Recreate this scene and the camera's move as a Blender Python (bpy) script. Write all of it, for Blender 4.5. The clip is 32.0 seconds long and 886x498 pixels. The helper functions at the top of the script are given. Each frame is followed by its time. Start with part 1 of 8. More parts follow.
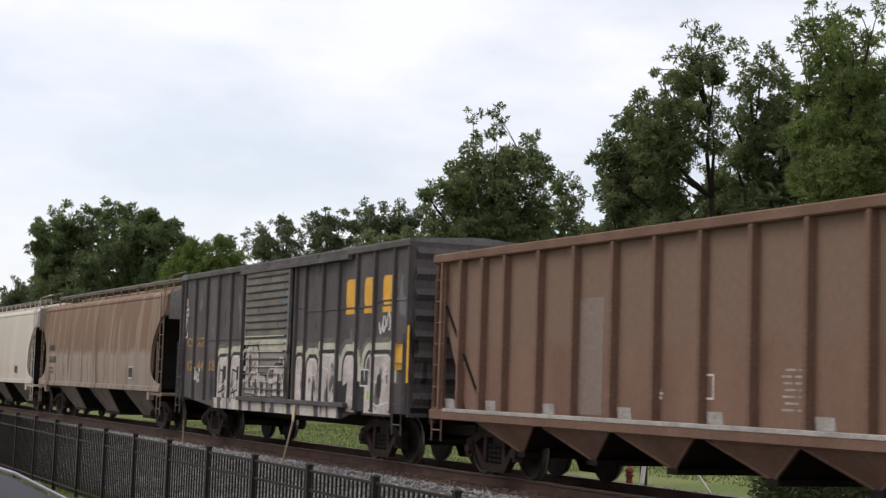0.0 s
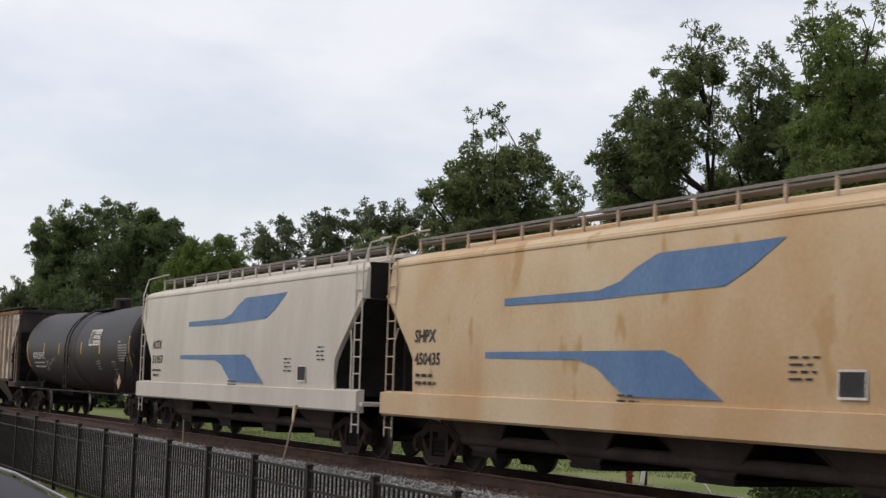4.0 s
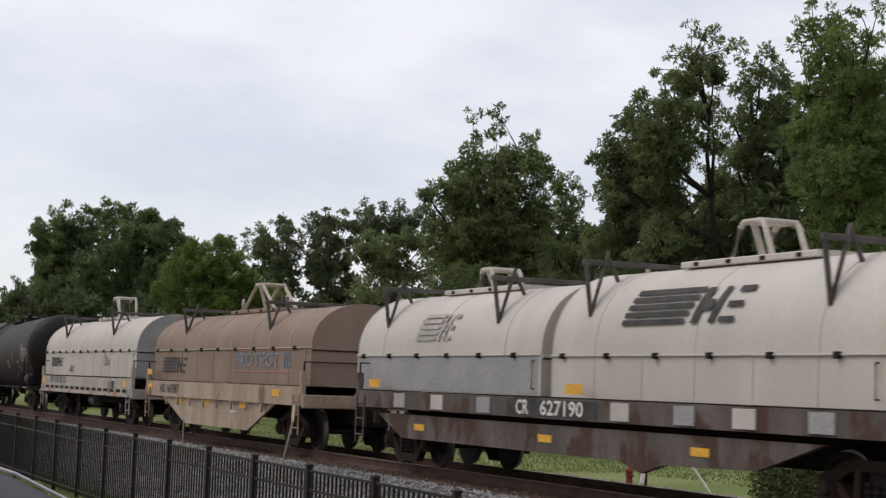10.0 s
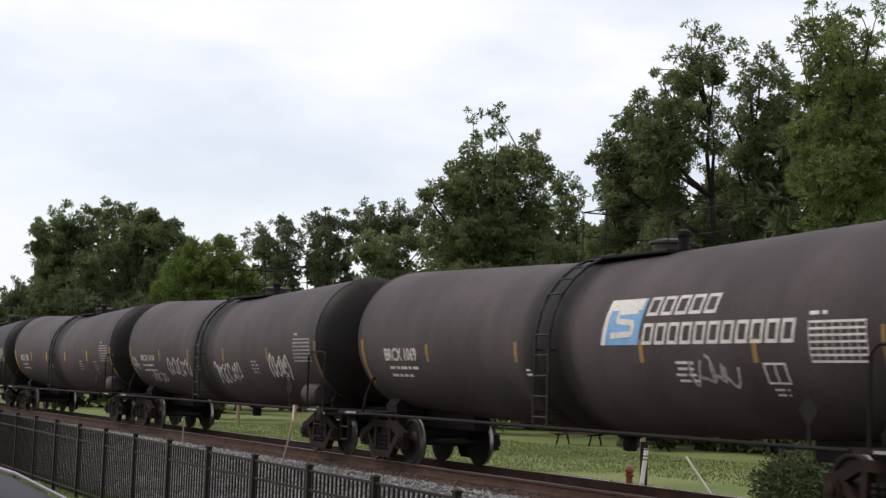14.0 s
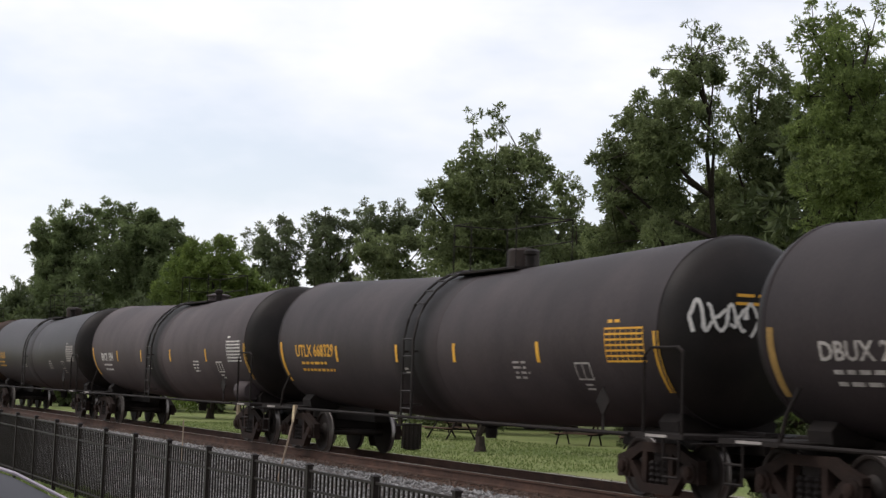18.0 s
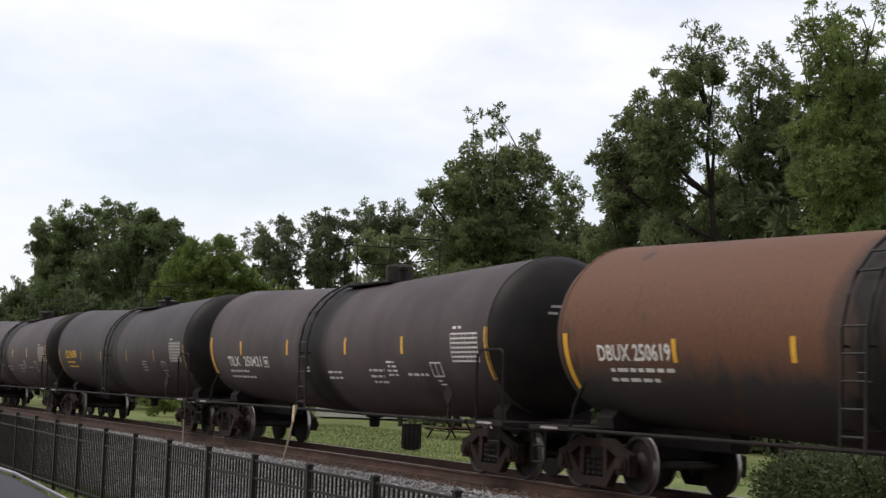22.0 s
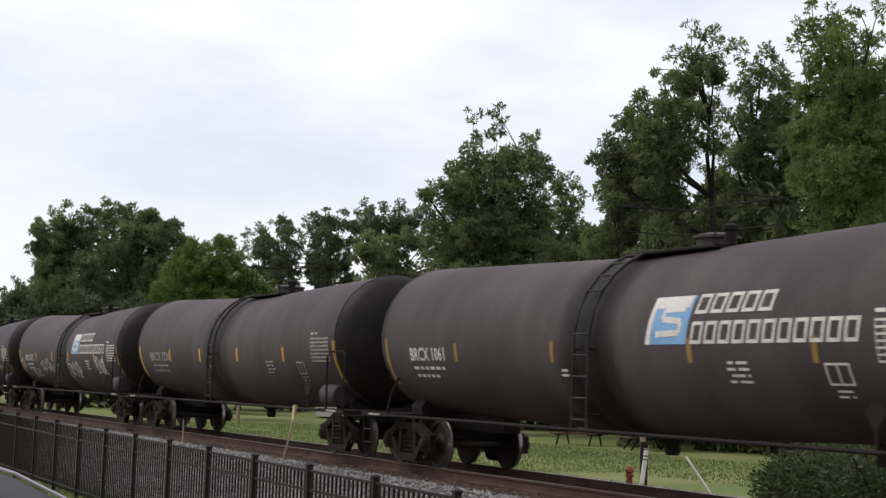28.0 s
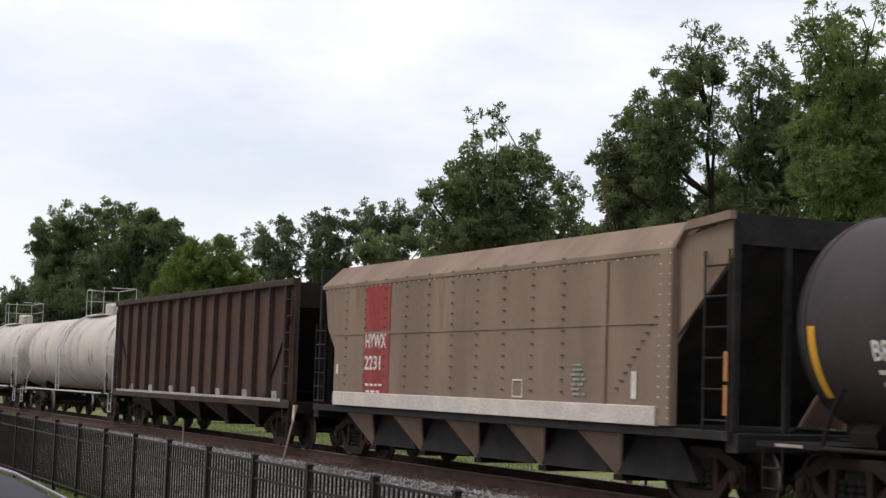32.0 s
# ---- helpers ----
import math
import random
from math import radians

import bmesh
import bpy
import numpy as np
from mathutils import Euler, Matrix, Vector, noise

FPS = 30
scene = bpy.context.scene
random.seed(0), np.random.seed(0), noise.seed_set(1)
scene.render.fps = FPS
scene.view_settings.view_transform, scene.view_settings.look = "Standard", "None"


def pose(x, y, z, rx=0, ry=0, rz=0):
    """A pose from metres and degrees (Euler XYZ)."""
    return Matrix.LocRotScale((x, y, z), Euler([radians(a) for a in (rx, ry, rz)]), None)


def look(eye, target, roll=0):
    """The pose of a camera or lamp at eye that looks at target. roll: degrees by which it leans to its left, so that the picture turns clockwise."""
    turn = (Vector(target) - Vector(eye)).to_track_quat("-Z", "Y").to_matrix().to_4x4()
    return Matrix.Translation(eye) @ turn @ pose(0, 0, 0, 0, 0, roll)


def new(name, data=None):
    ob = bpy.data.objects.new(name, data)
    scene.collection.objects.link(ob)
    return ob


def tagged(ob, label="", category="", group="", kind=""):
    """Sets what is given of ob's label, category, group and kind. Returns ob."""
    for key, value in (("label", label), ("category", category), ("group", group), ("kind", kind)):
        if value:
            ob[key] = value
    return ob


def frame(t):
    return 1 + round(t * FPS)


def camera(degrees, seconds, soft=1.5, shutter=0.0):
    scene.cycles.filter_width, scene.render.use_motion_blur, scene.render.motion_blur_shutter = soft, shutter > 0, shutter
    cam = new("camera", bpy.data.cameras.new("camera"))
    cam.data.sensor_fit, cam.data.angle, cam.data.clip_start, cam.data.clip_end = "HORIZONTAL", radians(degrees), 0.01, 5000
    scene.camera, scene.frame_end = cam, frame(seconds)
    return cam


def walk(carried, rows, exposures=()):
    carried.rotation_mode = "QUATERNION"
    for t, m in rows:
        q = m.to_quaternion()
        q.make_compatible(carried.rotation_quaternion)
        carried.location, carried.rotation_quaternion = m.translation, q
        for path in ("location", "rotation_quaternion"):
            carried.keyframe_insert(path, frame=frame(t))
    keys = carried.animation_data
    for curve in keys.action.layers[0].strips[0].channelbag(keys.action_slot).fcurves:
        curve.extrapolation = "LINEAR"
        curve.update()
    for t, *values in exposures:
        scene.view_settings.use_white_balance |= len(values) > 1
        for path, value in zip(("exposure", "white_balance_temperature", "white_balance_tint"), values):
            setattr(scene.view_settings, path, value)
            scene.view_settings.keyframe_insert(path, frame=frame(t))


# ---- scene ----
SPEED = 17.5          # metres a second, along +x
TRACK = 14.2          # y of the track's middle; z = 0 is the top of the rails

cam = camera(30.256, 32.0, soft=1.38, shutter=0.12)
eye = Vector((0.0, 0.0, 1.57))
ahead = eye + Vector((-9.032, 4.211, 0.8312))
walk(cam, [(0.0, look(eye, ahead, 1.89)), (32.0, look(eye, ahead, 1.89))], [
    (t, stops, 6500, 13) for t, stops in ((0.0, 0.03), (1.0, 0.00), (2.0, -0.11), (3.0, -0.18), (4.5, -0.1), (6.0, 0.02), (7.0, -0.05), (9.0, -0.12),
                                          (11.0, -0.15), (12.0, -0.15), (13.0, 0.00), (14.0, 0.05), (19.0, 0.07), (25.0, 0.07), (30.0, 0.05), (32.0, 0.05))])

# ---- sky and sun ----
world = bpy.data.worlds.new("overcast_sky")
scene.world = world
world.use_nodes = True
wn, wl = world.node_tree.nodes, world.node_tree.links
wn.clear()
w_out = wn.new("ShaderNodeOutputWorld")
w_bg = wn.new("ShaderNodeBackground")
w_sky = wn.new("ShaderNodeTexSky")
w_sky.sky_type, w_sky.sun_disc = "NISHITA", False
w_sky.sun_elevation, w_sky.sun_rotation = radians(52), radians(240)
w_co = wn.new("ShaderNodeTexCoord")
w_map = wn.new("ShaderNodeMapping")
w_map.inputs["Scale"].default_value = (1.0, 1.0, 2.6)
w_noise = wn.new("ShaderNodeTexNoise")
w_noise.inputs["Scale"].default_value, w_noise.inputs["Detail"].default_value = 4.2, 5.0
w_noise.inputs["Roughness"].default_value = 0.52
w_ramp = wn.new("ShaderNodeValToRGB")
w_ramp.color_ramp.elements[0].position, w_ramp.color_ramp.elements[0].color = 0.36, (0.5, 0.5, 0.5, 1)
w_ramp.color_ramp.elements[1].position, w_ramp.color_ramp.elements[1].color = 0.62, (0.97, 0.97, 0.97, 1)
w_scale = wn.new("ShaderNodeVectorMath")
w_scale.operation = "SCALE"
w_scale.inputs["Scale"].default_value = 0.11
w_mix = wn.new("ShaderNodeMix")
w_mix.data_type = "RGBA"
w_mix.inputs["B"].default_value = (0.97, 0.995, 1.04, 1)
wl.new(w_co.outputs["Generated"], w_map.inputs["Vector"])
wl.new(w_map.outputs["Vector"], w_noise.inputs["Vector"])
wl.new(w_noise.outputs["Fac"], w_ramp.inputs["Fac"])
wl.new(w_sky.outputs["Color"], w_scale.inputs[0])
wl.new(w_ramp.outputs["Color"], w_mix.inputs["Factor"])
wl.new(w_scale.outputs["Vector"], w_mix.inputs["A"])
wl.new(w_mix.outputs["Result"], w_bg.inputs["Color"])
w_bg.inputs["Strength"].default_value = 1.0
wl.new(w_bg.outputs["Background"], w_out.inputs["Surface"])

sun = new("sun", bpy.data.lights.new("sun", "SUN"))
sun.data.energy, sun.data.angle, sun.data.color = 1.3, radians(30), (1.0, 0.95, 0.88)
sun.matrix_world = look((-70, -35, 75), (-40, 14, 0))


# ---- materials ----
def surf(name, a, b, rough=0.75, metal=0.0, big=0.9, streak=1.0, fine=24.0, grain=0.18, bump=0.12,
         spots=None, split=None, rnd=0.0, spec=0.25, spill=None):
    """A worn surface: colours a and b in large patches (streak < 1 draws them out upwards), fine grain, fine relief.
    spots: (colour, threshold, scale, stretch) of rust or chalk. split: (height, softness, colour) of a stain that covers
    what lies above the height. spill: (place along x, reach behind, reach ahead, colour) of a
    stain that has run down. rnd: change from piece to piece."""
    a, b = ((c[0] * 1.06, c[1] * 0.985, c[2] * 0.94) for c in (a, b))      # every base colour is warmed a little towards red
    m = bpy.data.materials.new(name)
    m.use_nodes = True
    n, l = m.node_tree.nodes, m.node_tree.links
    bs = n["Principled BSDF"]
    bs.inputs["Roughness"].default_value, bs.inputs["Metallic"].default_value = rough, metal
    bs.inputs["Specular IOR Level"].default_value = spec
    co = n.new("ShaderNodeTexCoord").outputs["Object"]

    def noise_at(scale, detail, stretch):
        mp = n.new("ShaderNodeMapping")
        mp.inputs["Scale"].default_value = (1, 1, stretch)
        l.new(co, mp.inputs["Vector"])
        t = n.new("ShaderNodeTexNoise")
        t.inputs["Scale"].default_value, t.inputs["Detail"].default_value = scale, detail
        l.new(mp.outputs["Vector"], t.inputs["Vector"])
        return t.outputs["Fac"]

    def ramp(fac, p0, p1):
        r = n.new("ShaderNodeMapRange")
        r.inputs["From Min"].default_value, r.inputs["From Max"].default_value = p0, p1
        l.new(fac, r.inputs["Value"])
        return r.outputs["Result"]

    def mix(fac, x, y, blend="MIX"):
        k = n.new("ShaderNodeMix")
        k.data_type, k.blend_type = "RGBA", blend
        for sock, value in (("Factor", fac), ("A", x), ("B", y)):
            i = {"Factor": 0, "A": 6, "B": 7}[sock]
            if isinstance(value, (int, float)):
                k.inputs[i].default_value = value
            elif isinstance(value, tuple):
                k.inputs[i].default_value = (*value, 1)
            else:
                l.new(value, k.inputs[i])
        return k.outputs[2]

    col = mix(ramp(noise_at(big, 4, streak), 0.38, 0.66), a, b)
    if split:
        sep = n.new("ShaderNodeSeparateXYZ")
        l.new(co, sep.inputs[0])
        add = n.new("ShaderNodeMath")
        add.operation = "MULTIPLY_ADD"
        l.new(noise_at(2.2, 5, 0.35), add.inputs[0])
        add.inputs[1].default_value = split[1] * 1.6
        l.new(sep.outputs["Z"], add.inputs[2])
        col = mix(ramp(add.outputs[0], split[0] + split[1] * 0.4, split[0] + split[1] * 1.2), col, split[2])
    if spill:
        sx = n.new("ShaderNodeSeparateXYZ")
        l.new(co, sx.inputs[0])
        wob = n.new("ShaderNodeMath")
        wob.operation = "MULTIPLY_ADD"
        l.new(noise_at(1.6, 4, 0.4), wob.inputs[0])
        wob.inputs[1].default_value = 0.7
        l.new(sx.outputs["X"], wob.inputs[2])
        both = n.new("ShaderNodeMath")
        both.operation = "MULTIPLY"
        l.new(ramp(wob.outputs[0], spill[0] - spill[1] + 0.35, spill[0] - spill[1] * 0.5 + 0.35), both.inputs[0])
        l.new(ramp(wob.outputs[0], spill[0] + spill[2] + 0.35, spill[0] + spill[2] * 0.45 + 0.35), both.inputs[1])
        half_way = n.new("ShaderNodeMath")
        half_way.operation = "MULTIPLY"
        l.new(both.outputs[0], half_way.inputs[0])
        half_way.inputs[1].default_value = 0.95
        col = mix(half_way.outputs[0], col, spill[3])
    for spot in ([spots] if isinstance(spots, tuple) else spots or []):
        col = mix(ramp(noise_at(spot[2], 3, spot[3]), spot[1], spot[1] + 0.05), col, spot[0])
    if rnd:
        info = n.new("ShaderNodeObjectInfo").outputs["Random"]
        hs = n.new("ShaderNodeHueSaturation")
        l.new(col, hs.inputs["Color"])
        l.new(ramp(info, -0.5 / rnd + 0.5, 0.5 / rnd + 0.5), hs.inputs["Value"])
        mul = n.new("ShaderNodeMath")
        mul.operation = "MULTIPLY"
        mul.inputs[1].default_value = 2.0
        l.new(ramp(info, -0.5 / rnd + 0.5, 0.5 / rnd + 0.5), mul.inputs[0])
        l.new(mul.outputs[0], hs.inputs["Value"])
        col = hs.outputs["Color"]
    g = noise_at(fine, 4, max(streak, 0.3))
    gm = n.new("ShaderNodeMapRange")
    gm.inputs["From Min"].default_value, gm.inputs["From Max"].default_value = 0.3, 0.7
    gm.inputs["To Min"].default_value, gm.inputs["To Max"].default_value = 1 - grain, 1 + grain
    l.new(g, gm.inputs["Value"])
    vm = n.new("ShaderNodeVectorMath")
    vm.operation = "SCALE"
    l.new(col, vm.inputs[0])
    l.new(gm.outputs["Result"], vm.inputs["Scale"])
    l.new(vm.outputs["Vector"], bs.inputs["Base Color"])
    if bump:
        bp = n.new("ShaderNodeBump")
        bp.inputs["Strength"].default_value, bp.inputs["Distance"].default_value = bump, 0.02
        l.new(g, bp.inputs["Height"])
        l.new(bp.outputs["Normal"], bs.inputs["Normal"])
    return m


def leafy(name, dark, light, trans=0.25):
    """Foliage: each spray of leaves has its own green, some light comes through."""
    m = bpy.data.materials.new(name)
    m.use_nodes = True
    n, l = m.node_tree.nodes, m.node_tree.links
    bs = n["Principled BSDF"]
    bs.inputs["Roughness"].default_value, bs.inputs["Specular IOR Level"].default_value = 0.6, 0.25
    geo = n.new("ShaderNodeNewGeometry")
    rmp = n.new("ShaderNodeValToRGB")
    rmp.color_ramp.elements[0].color, rmp.color_ramp.elements[1].color = (*dark, 1), (*light, 1)
    l.new(geo.outputs["Random Per Island"], rmp.inputs["Fac"])
    co = n.new("ShaderNodeTexCoord")
    t = n.new("ShaderNodeTexNoise")
    t.inputs["Scale"].default_value = 0.45
    l.new(co.outputs["Object"], t.inputs["Vector"])
    mr = n.new("ShaderNodeMapRange")
    mr.inputs["From Min"].default_value, mr.inputs["From Max"].default_value = 0.3, 0.7
    mr.inputs["To Min"].default_value, mr.inputs["To Max"].default_value = 0.7, 1.3
    l.new(t.outputs["Fac"], mr.inputs["Value"])
    vm = n.new("ShaderNodeVectorMath")
    vm.operation = "SCALE"
    l.new(rmp.outputs["Color"], vm.inputs[0])
    l.new(mr.outputs["Result"], vm.inputs["Scale"])
    l.new(vm.outputs["Vector"], bs.inputs["Base Color"])
    tr = n.new("ShaderNodeBsdfTranslucent")
    l.new(vm.outputs["Vector"], tr.inputs["Color"])
    mx = n.new("ShaderNodeMixShader")
    mx.inputs[0].default_value = trans
    l.new(bs.outputs[0], mx.inputs[1])
    l.new(tr.outputs[0], mx.inputs[2])
    l.new(mx.outputs[0], n["Material Output"].inputs["Surface"])
    return m


GRASS = surf("grass", (0.125, 0.172, 0.05), (0.19, 0.22, 0.085), 0.9, big=0.25, fine=14, grain=0.4, bump=0.6)
BALLAST = surf("grey_ballast", (0.085, 0.078, 0.076), (0.13, 0.12, 0.117), 0.9, big=1.2, fine=22, grain=0.55, bump=1.0)
TRACKBED = surf("rust_stained_ballast", (0.06, 0.036, 0.026), (0.095, 0.056, 0.039), 0.95, big=0.8, fine=26, grain=0.5, bump=1.0)
STONE = leafy("crushed_stone", (0.06, 0.057, 0.055), (0.36, 0.345, 0.335), 0.0)
STONE_BROWN = leafy("stained_stone", (0.045, 0.028, 0.021), (0.13, 0.085, 0.062), 0.0)
TIE = surf("weathered_tie_wood", (0.05, 0.032, 0.024), (0.085, 0.055, 0.041), 0.9, big=2, fine=30, grain=0.35, bump=0.4, rnd=0.4)
RAILSTEEL = surf("rusty_rail", (0.06, 0.036, 0.027), (0.09, 0.052, 0.038), 0.8, 0.1, big=2)
RAILHEAD = surf("polished_rail_head", (0.45, 0.43, 0.41), (0.5, 0.48, 0.46), 0.35, 0.9, bump=0.02, grain=0.05)
ROADM = surf("pale_road", (0.2, 0.19, 0.17), (0.27, 0.255, 0.23), 0.9, big=0.6, fine=30)
FENCEM = surf("black_fence_paint", (0.0115, 0.0085, 0.008), (0.019, 0.0142, 0.0132), 0.55, spec=0.2, bump=0.03, grain=0.1)
GRASSBLADE = leafy("grass_blades", (0.115, 0.158, 0.045), (0.2, 0.24, 0.085), 0.4)
DRYGRASS = leafy("dry_grass_blades", (0.17, 0.175, 0.075), (0.26, 0.25, 0.125), 0.3)
BARK = surf("bark", (0.026, 0.021, 0.017), (0.045, 0.037, 0.03), 0.95, big=2, streak=0.3, fine=18, grain=0.4, bump=0.8)
LEAF_A = leafy("pecan_leaves", (0.125, 0.152, 0.066), (0.215, 0.255, 0.11), 0.6)
LEAF_N = leafy("yellow_green_leaves", (0.12, 0.158, 0.05), (0.225, 0.28, 0.09), 0.55)
# Darker green for the deeper trees: the canopy's shade is in the colour.
LEAF_SHADED = leafy("canopy_shaded_leaves", (0.062, 0.08, 0.034), (0.112, 0.138, 0.056), 0.4)
LEAF_S = leafy("shrub_leaves", (0.05, 0.066, 0.026), (0.105, 0.13, 0.048), 0.4)
LEAF_D = leafy("grove_leaves", (0.118, 0.15, 0.064), (0.2, 0.25, 0.108), 0.55)
LEAF_B = leafy("bright_leaves", (0.11, 0.155, 0.035), (0.2, 0.26, 0.07), 0.45)
LEAF_C = leafy("far_leaves", (0.11, 0.132, 0.07), (0.18, 0.212, 0.108), 0.5)
POLEWOOD = surf("weathered_pole", (0.25, 0.2, 0.15), (0.34, 0.28, 0.22), 0.9, big=2, streak=0.1)
GALV = surf("galvanised_steel", (0.45, 0.46, 0.47), (0.55, 0.56, 0.57), 0.45, 0.7, bump=0.03, grain=0.08)
WHITEP = surf("white_paint", (0.72, 0.72, 0.7), (0.8, 0.8, 0.78), 0.6, big=3, grain=0.06)
YELLOWP = surf("yellow_reflective", (0.62, 0.33, 0.03), (0.72, 0.42, 0.05), 0.5, big=3, grain=0.12)
STENCIL = surf("white_stencil", (0.55, 0.55, 0.53), (0.68, 0.68, 0.66), 0.7, big=4, grain=0.15)
DIMYEL = surf("dirty_yellow_stripe", (0.25, 0.16, 0.05), (0.34, 0.22, 0.07), 0.7, big=3, grain=0.2)
DIMSTEN = surf("dirty_stencil", (0.28, 0.27, 0.26), (0.4, 0.39, 0.37), 0.8, big=4, grain=0.25)
PANELGREY = surf("dusty_panel", (0.13, 0.125, 0.12), (0.18, 0.172, 0.165), 0.8, big=3, grain=0.2)
BLACKST = surf("black_stencil", (0.03, 0.03, 0.03), (0.06, 0.06, 0.06), 0.7, big=4, grain=0.15)
BLUEST = surf("blue_stripe", (0.085, 0.17, 0.33), (0.12, 0.21, 0.37), 0.6, big=1.5, streak=0.4, grain=0.15)
PALEBLUE = surf("pale_blue_mark", (0.17, 0.36, 0.62), (0.22, 0.42, 0.68), 0.6, big=3, grain=0.1)
YELST = surf("yellow_stencil", (0.62, 0.33, 0.035), (0.7, 0.4, 0.06), 0.6, big=4, grain=0.15)
DARKSTEEL = surf("grimy_underframe", (0.0105, 0.008, 0.007), (0.018, 0.0138, 0.012), 0.8, 0.1, big=2, bump=0.2)
BOGIEM = surf("brown_cast_steel", (0.018, 0.011, 0.0085), (0.033, 0.02, 0.015), 0.85, 0.1, big=2.5, fine=30, grain=0.3, bump=0.3)
WHEELM = surf("wheel_steel", (0.02, 0.017, 0.015), (0.035, 0.028, 0.025), 0.6, 0.3, big=3)
RIMM = surf("bright_wheel_tread", (0.25, 0.245, 0.24), (0.36, 0.35, 0.34), 0.38, 0.9, bump=0.02, grain=0.06)


# ---- mesh helpers ----
class Shape:
    """Collects vertices and faces of one mesh."""

    def __init__(self):
        self.v, self.f = [], []

    def add(self, verts, faces):
        k = len(self.v)
        self.v += [tuple(p) for p in verts]
        self.f += [tuple(i + k for i in q) for q in faces]
        return self

    def box(self, x0, x1, y0, y1, z0, z1):
        return self.add([(x, y, z) for x in (x0, x1) for y in (y0, y1) for z in (z0, z1)],
                        [(0, 1, 3, 2), (4, 6, 7, 5), (0, 4, 5, 1), (2, 3, 7, 6), (0, 2, 6, 4), (1, 5, 7, 3)])

    def bbox(self, x0, x1, y0, y1, z0, z1, r=0.01):
        """A box with chamfered edges along its longest side."""
        d = (x1 - x0, y1 - y0, z1 - z0)
        k = d.index(max(d))
        lo, hi = [(x0, y0, z0)[i] for i in range(3) if i != k], [(x1, y1, z1)[i] for i in range(3) if i != k]
        r = min(r, 0.4 * (hi[0] - lo[0]), 0.4 * (hi[1] - lo[1]))
        ring = [(lo[0] + r, lo[1]), (hi[0] - r, lo[1]), (hi[0], lo[1] + r), (hi[0], hi[1] - r),
                (hi[0] - r, hi[1]), (lo[0] + r, hi[1]), (lo[0], hi[1] - r), (lo[0], lo[1] + r)]
        return self.prism(ring, "xyz"[k], (x0, y0, z0)[k], (x1, y1, z1)[k])

    def prism(self, ring, axis, a, b):
        """A ring of points in the other two axes, drawn out from a to b."""
        put = {"x": lambda p, t: (t, p[0], p[1]), "y": lambda p, t: (p[0], t, p[1]), "z": lambda p, t: (p[0], p[1], t)}[axis]
        n = len(ring)
        return self.add([put(p, t) for t in (a, b) for p in ring],
                        [(i, (i + 1) % n, n + (i + 1) % n, n + i) for i in range(n)] + [tuple(range(n - 1, -1, -1)), tuple(range(n, 2 * n))])

    def loft(self, rings, caps=True, closed=True):
        n, m = len(rings[0]), len(rings)
        fs = [(j * n + i, j * n + (i + 1) % n, (j + 1) * n + (i + 1) % n, (j + 1) * n + i)
              for j in range(m - 1) for i in range(n if closed else n - 1)]
        if caps:
            fs += [tuple(range(n - 1, -1, -1)), tuple(range((m - 1) * n, m * n))]
        return self.add([p for r in rings for p in r], fs)

    def tube(self, pts, r, n=6, taper=1.0):
        pts = [Vector(p) for p in pts]
        rings = []
        for i, p in enumerate(pts):
            d = ((pts[min(i + 1, len(pts) - 1)] - p).normalized() + (p - pts[max(i - 1, 0)]).normalized()).normalized()
            u = d.cross(Vector((0, 0, 1)) if abs(d.z) < 0.9 else Vector((1, 0, 0))).normalized()
            w = d.cross(u)
            rr = r * (1 + (taper - 1) * i / max(len(pts) - 1, 1))
            rings.append([p + rr * (math.cos(2 * math.pi * k / n) * u + math.sin(2 * math.pi * k / n) * w) for k in range(n)])
        return self.loft(rings)

    def turned(self, profile, axis="y", n=24, at=(0, 0, 0)):
        """A profile of (place along the axis, radius), turned about it."""
        rings = []
        for t, r in profile:
            ring = []
            for k in range(n):
                c, s = r * math.cos(2 * math.pi * k / n), r * math.sin(2 * math.pi * k / n)
                q = {"x": (t, c, s), "y": (c, t, s), "z": (c, s, t)}[axis]
                ring.append((q[0] + at[0], q[1] + at[1], q[2] + at[2]))
            rings.append(ring)
        return self.loft(rings)

    def mesh(self, name, smooth=35):
        me = bpy.data.meshes.new(name)
        me.from_pydata(self.v, [], self.f)
        bm = bmesh.new()
        bm.from_mesh(me)
        bmesh.ops.recalc_face_normals(bm, faces=bm.faces)
        bm.to_mesh(me)
        bm.free()
        if smooth:
            me.shade_smooth()
            me.set_sharp_from_angle(angle=radians(smooth))
        return me


def part(name, shape, material, parent=None, label="", at=None, smooth=35):
    """One mesh object of its own, under a thing or a part."""
    me = shape if isinstance(shape, bpy.types.Mesh) else shape.mesh(name, smooth)
    if material and not me.materials:
        me.materials.append(material)
    ob = new(name, me)
    if at:
        ob.location = at
    ob.parent = parent
    if label:
        ob["label"] = label
    return ob


def thing(name, label, category, at=(0, 0, 0), group="", kind="", rz=0.0):
    ob = new(name)
    ob.empty_display_size = 0.3
    ob.matrix_basis = pose(*at, 0, 0, rz)
    return tagged(ob, label, category, group, kind)


GLYPHS = {}


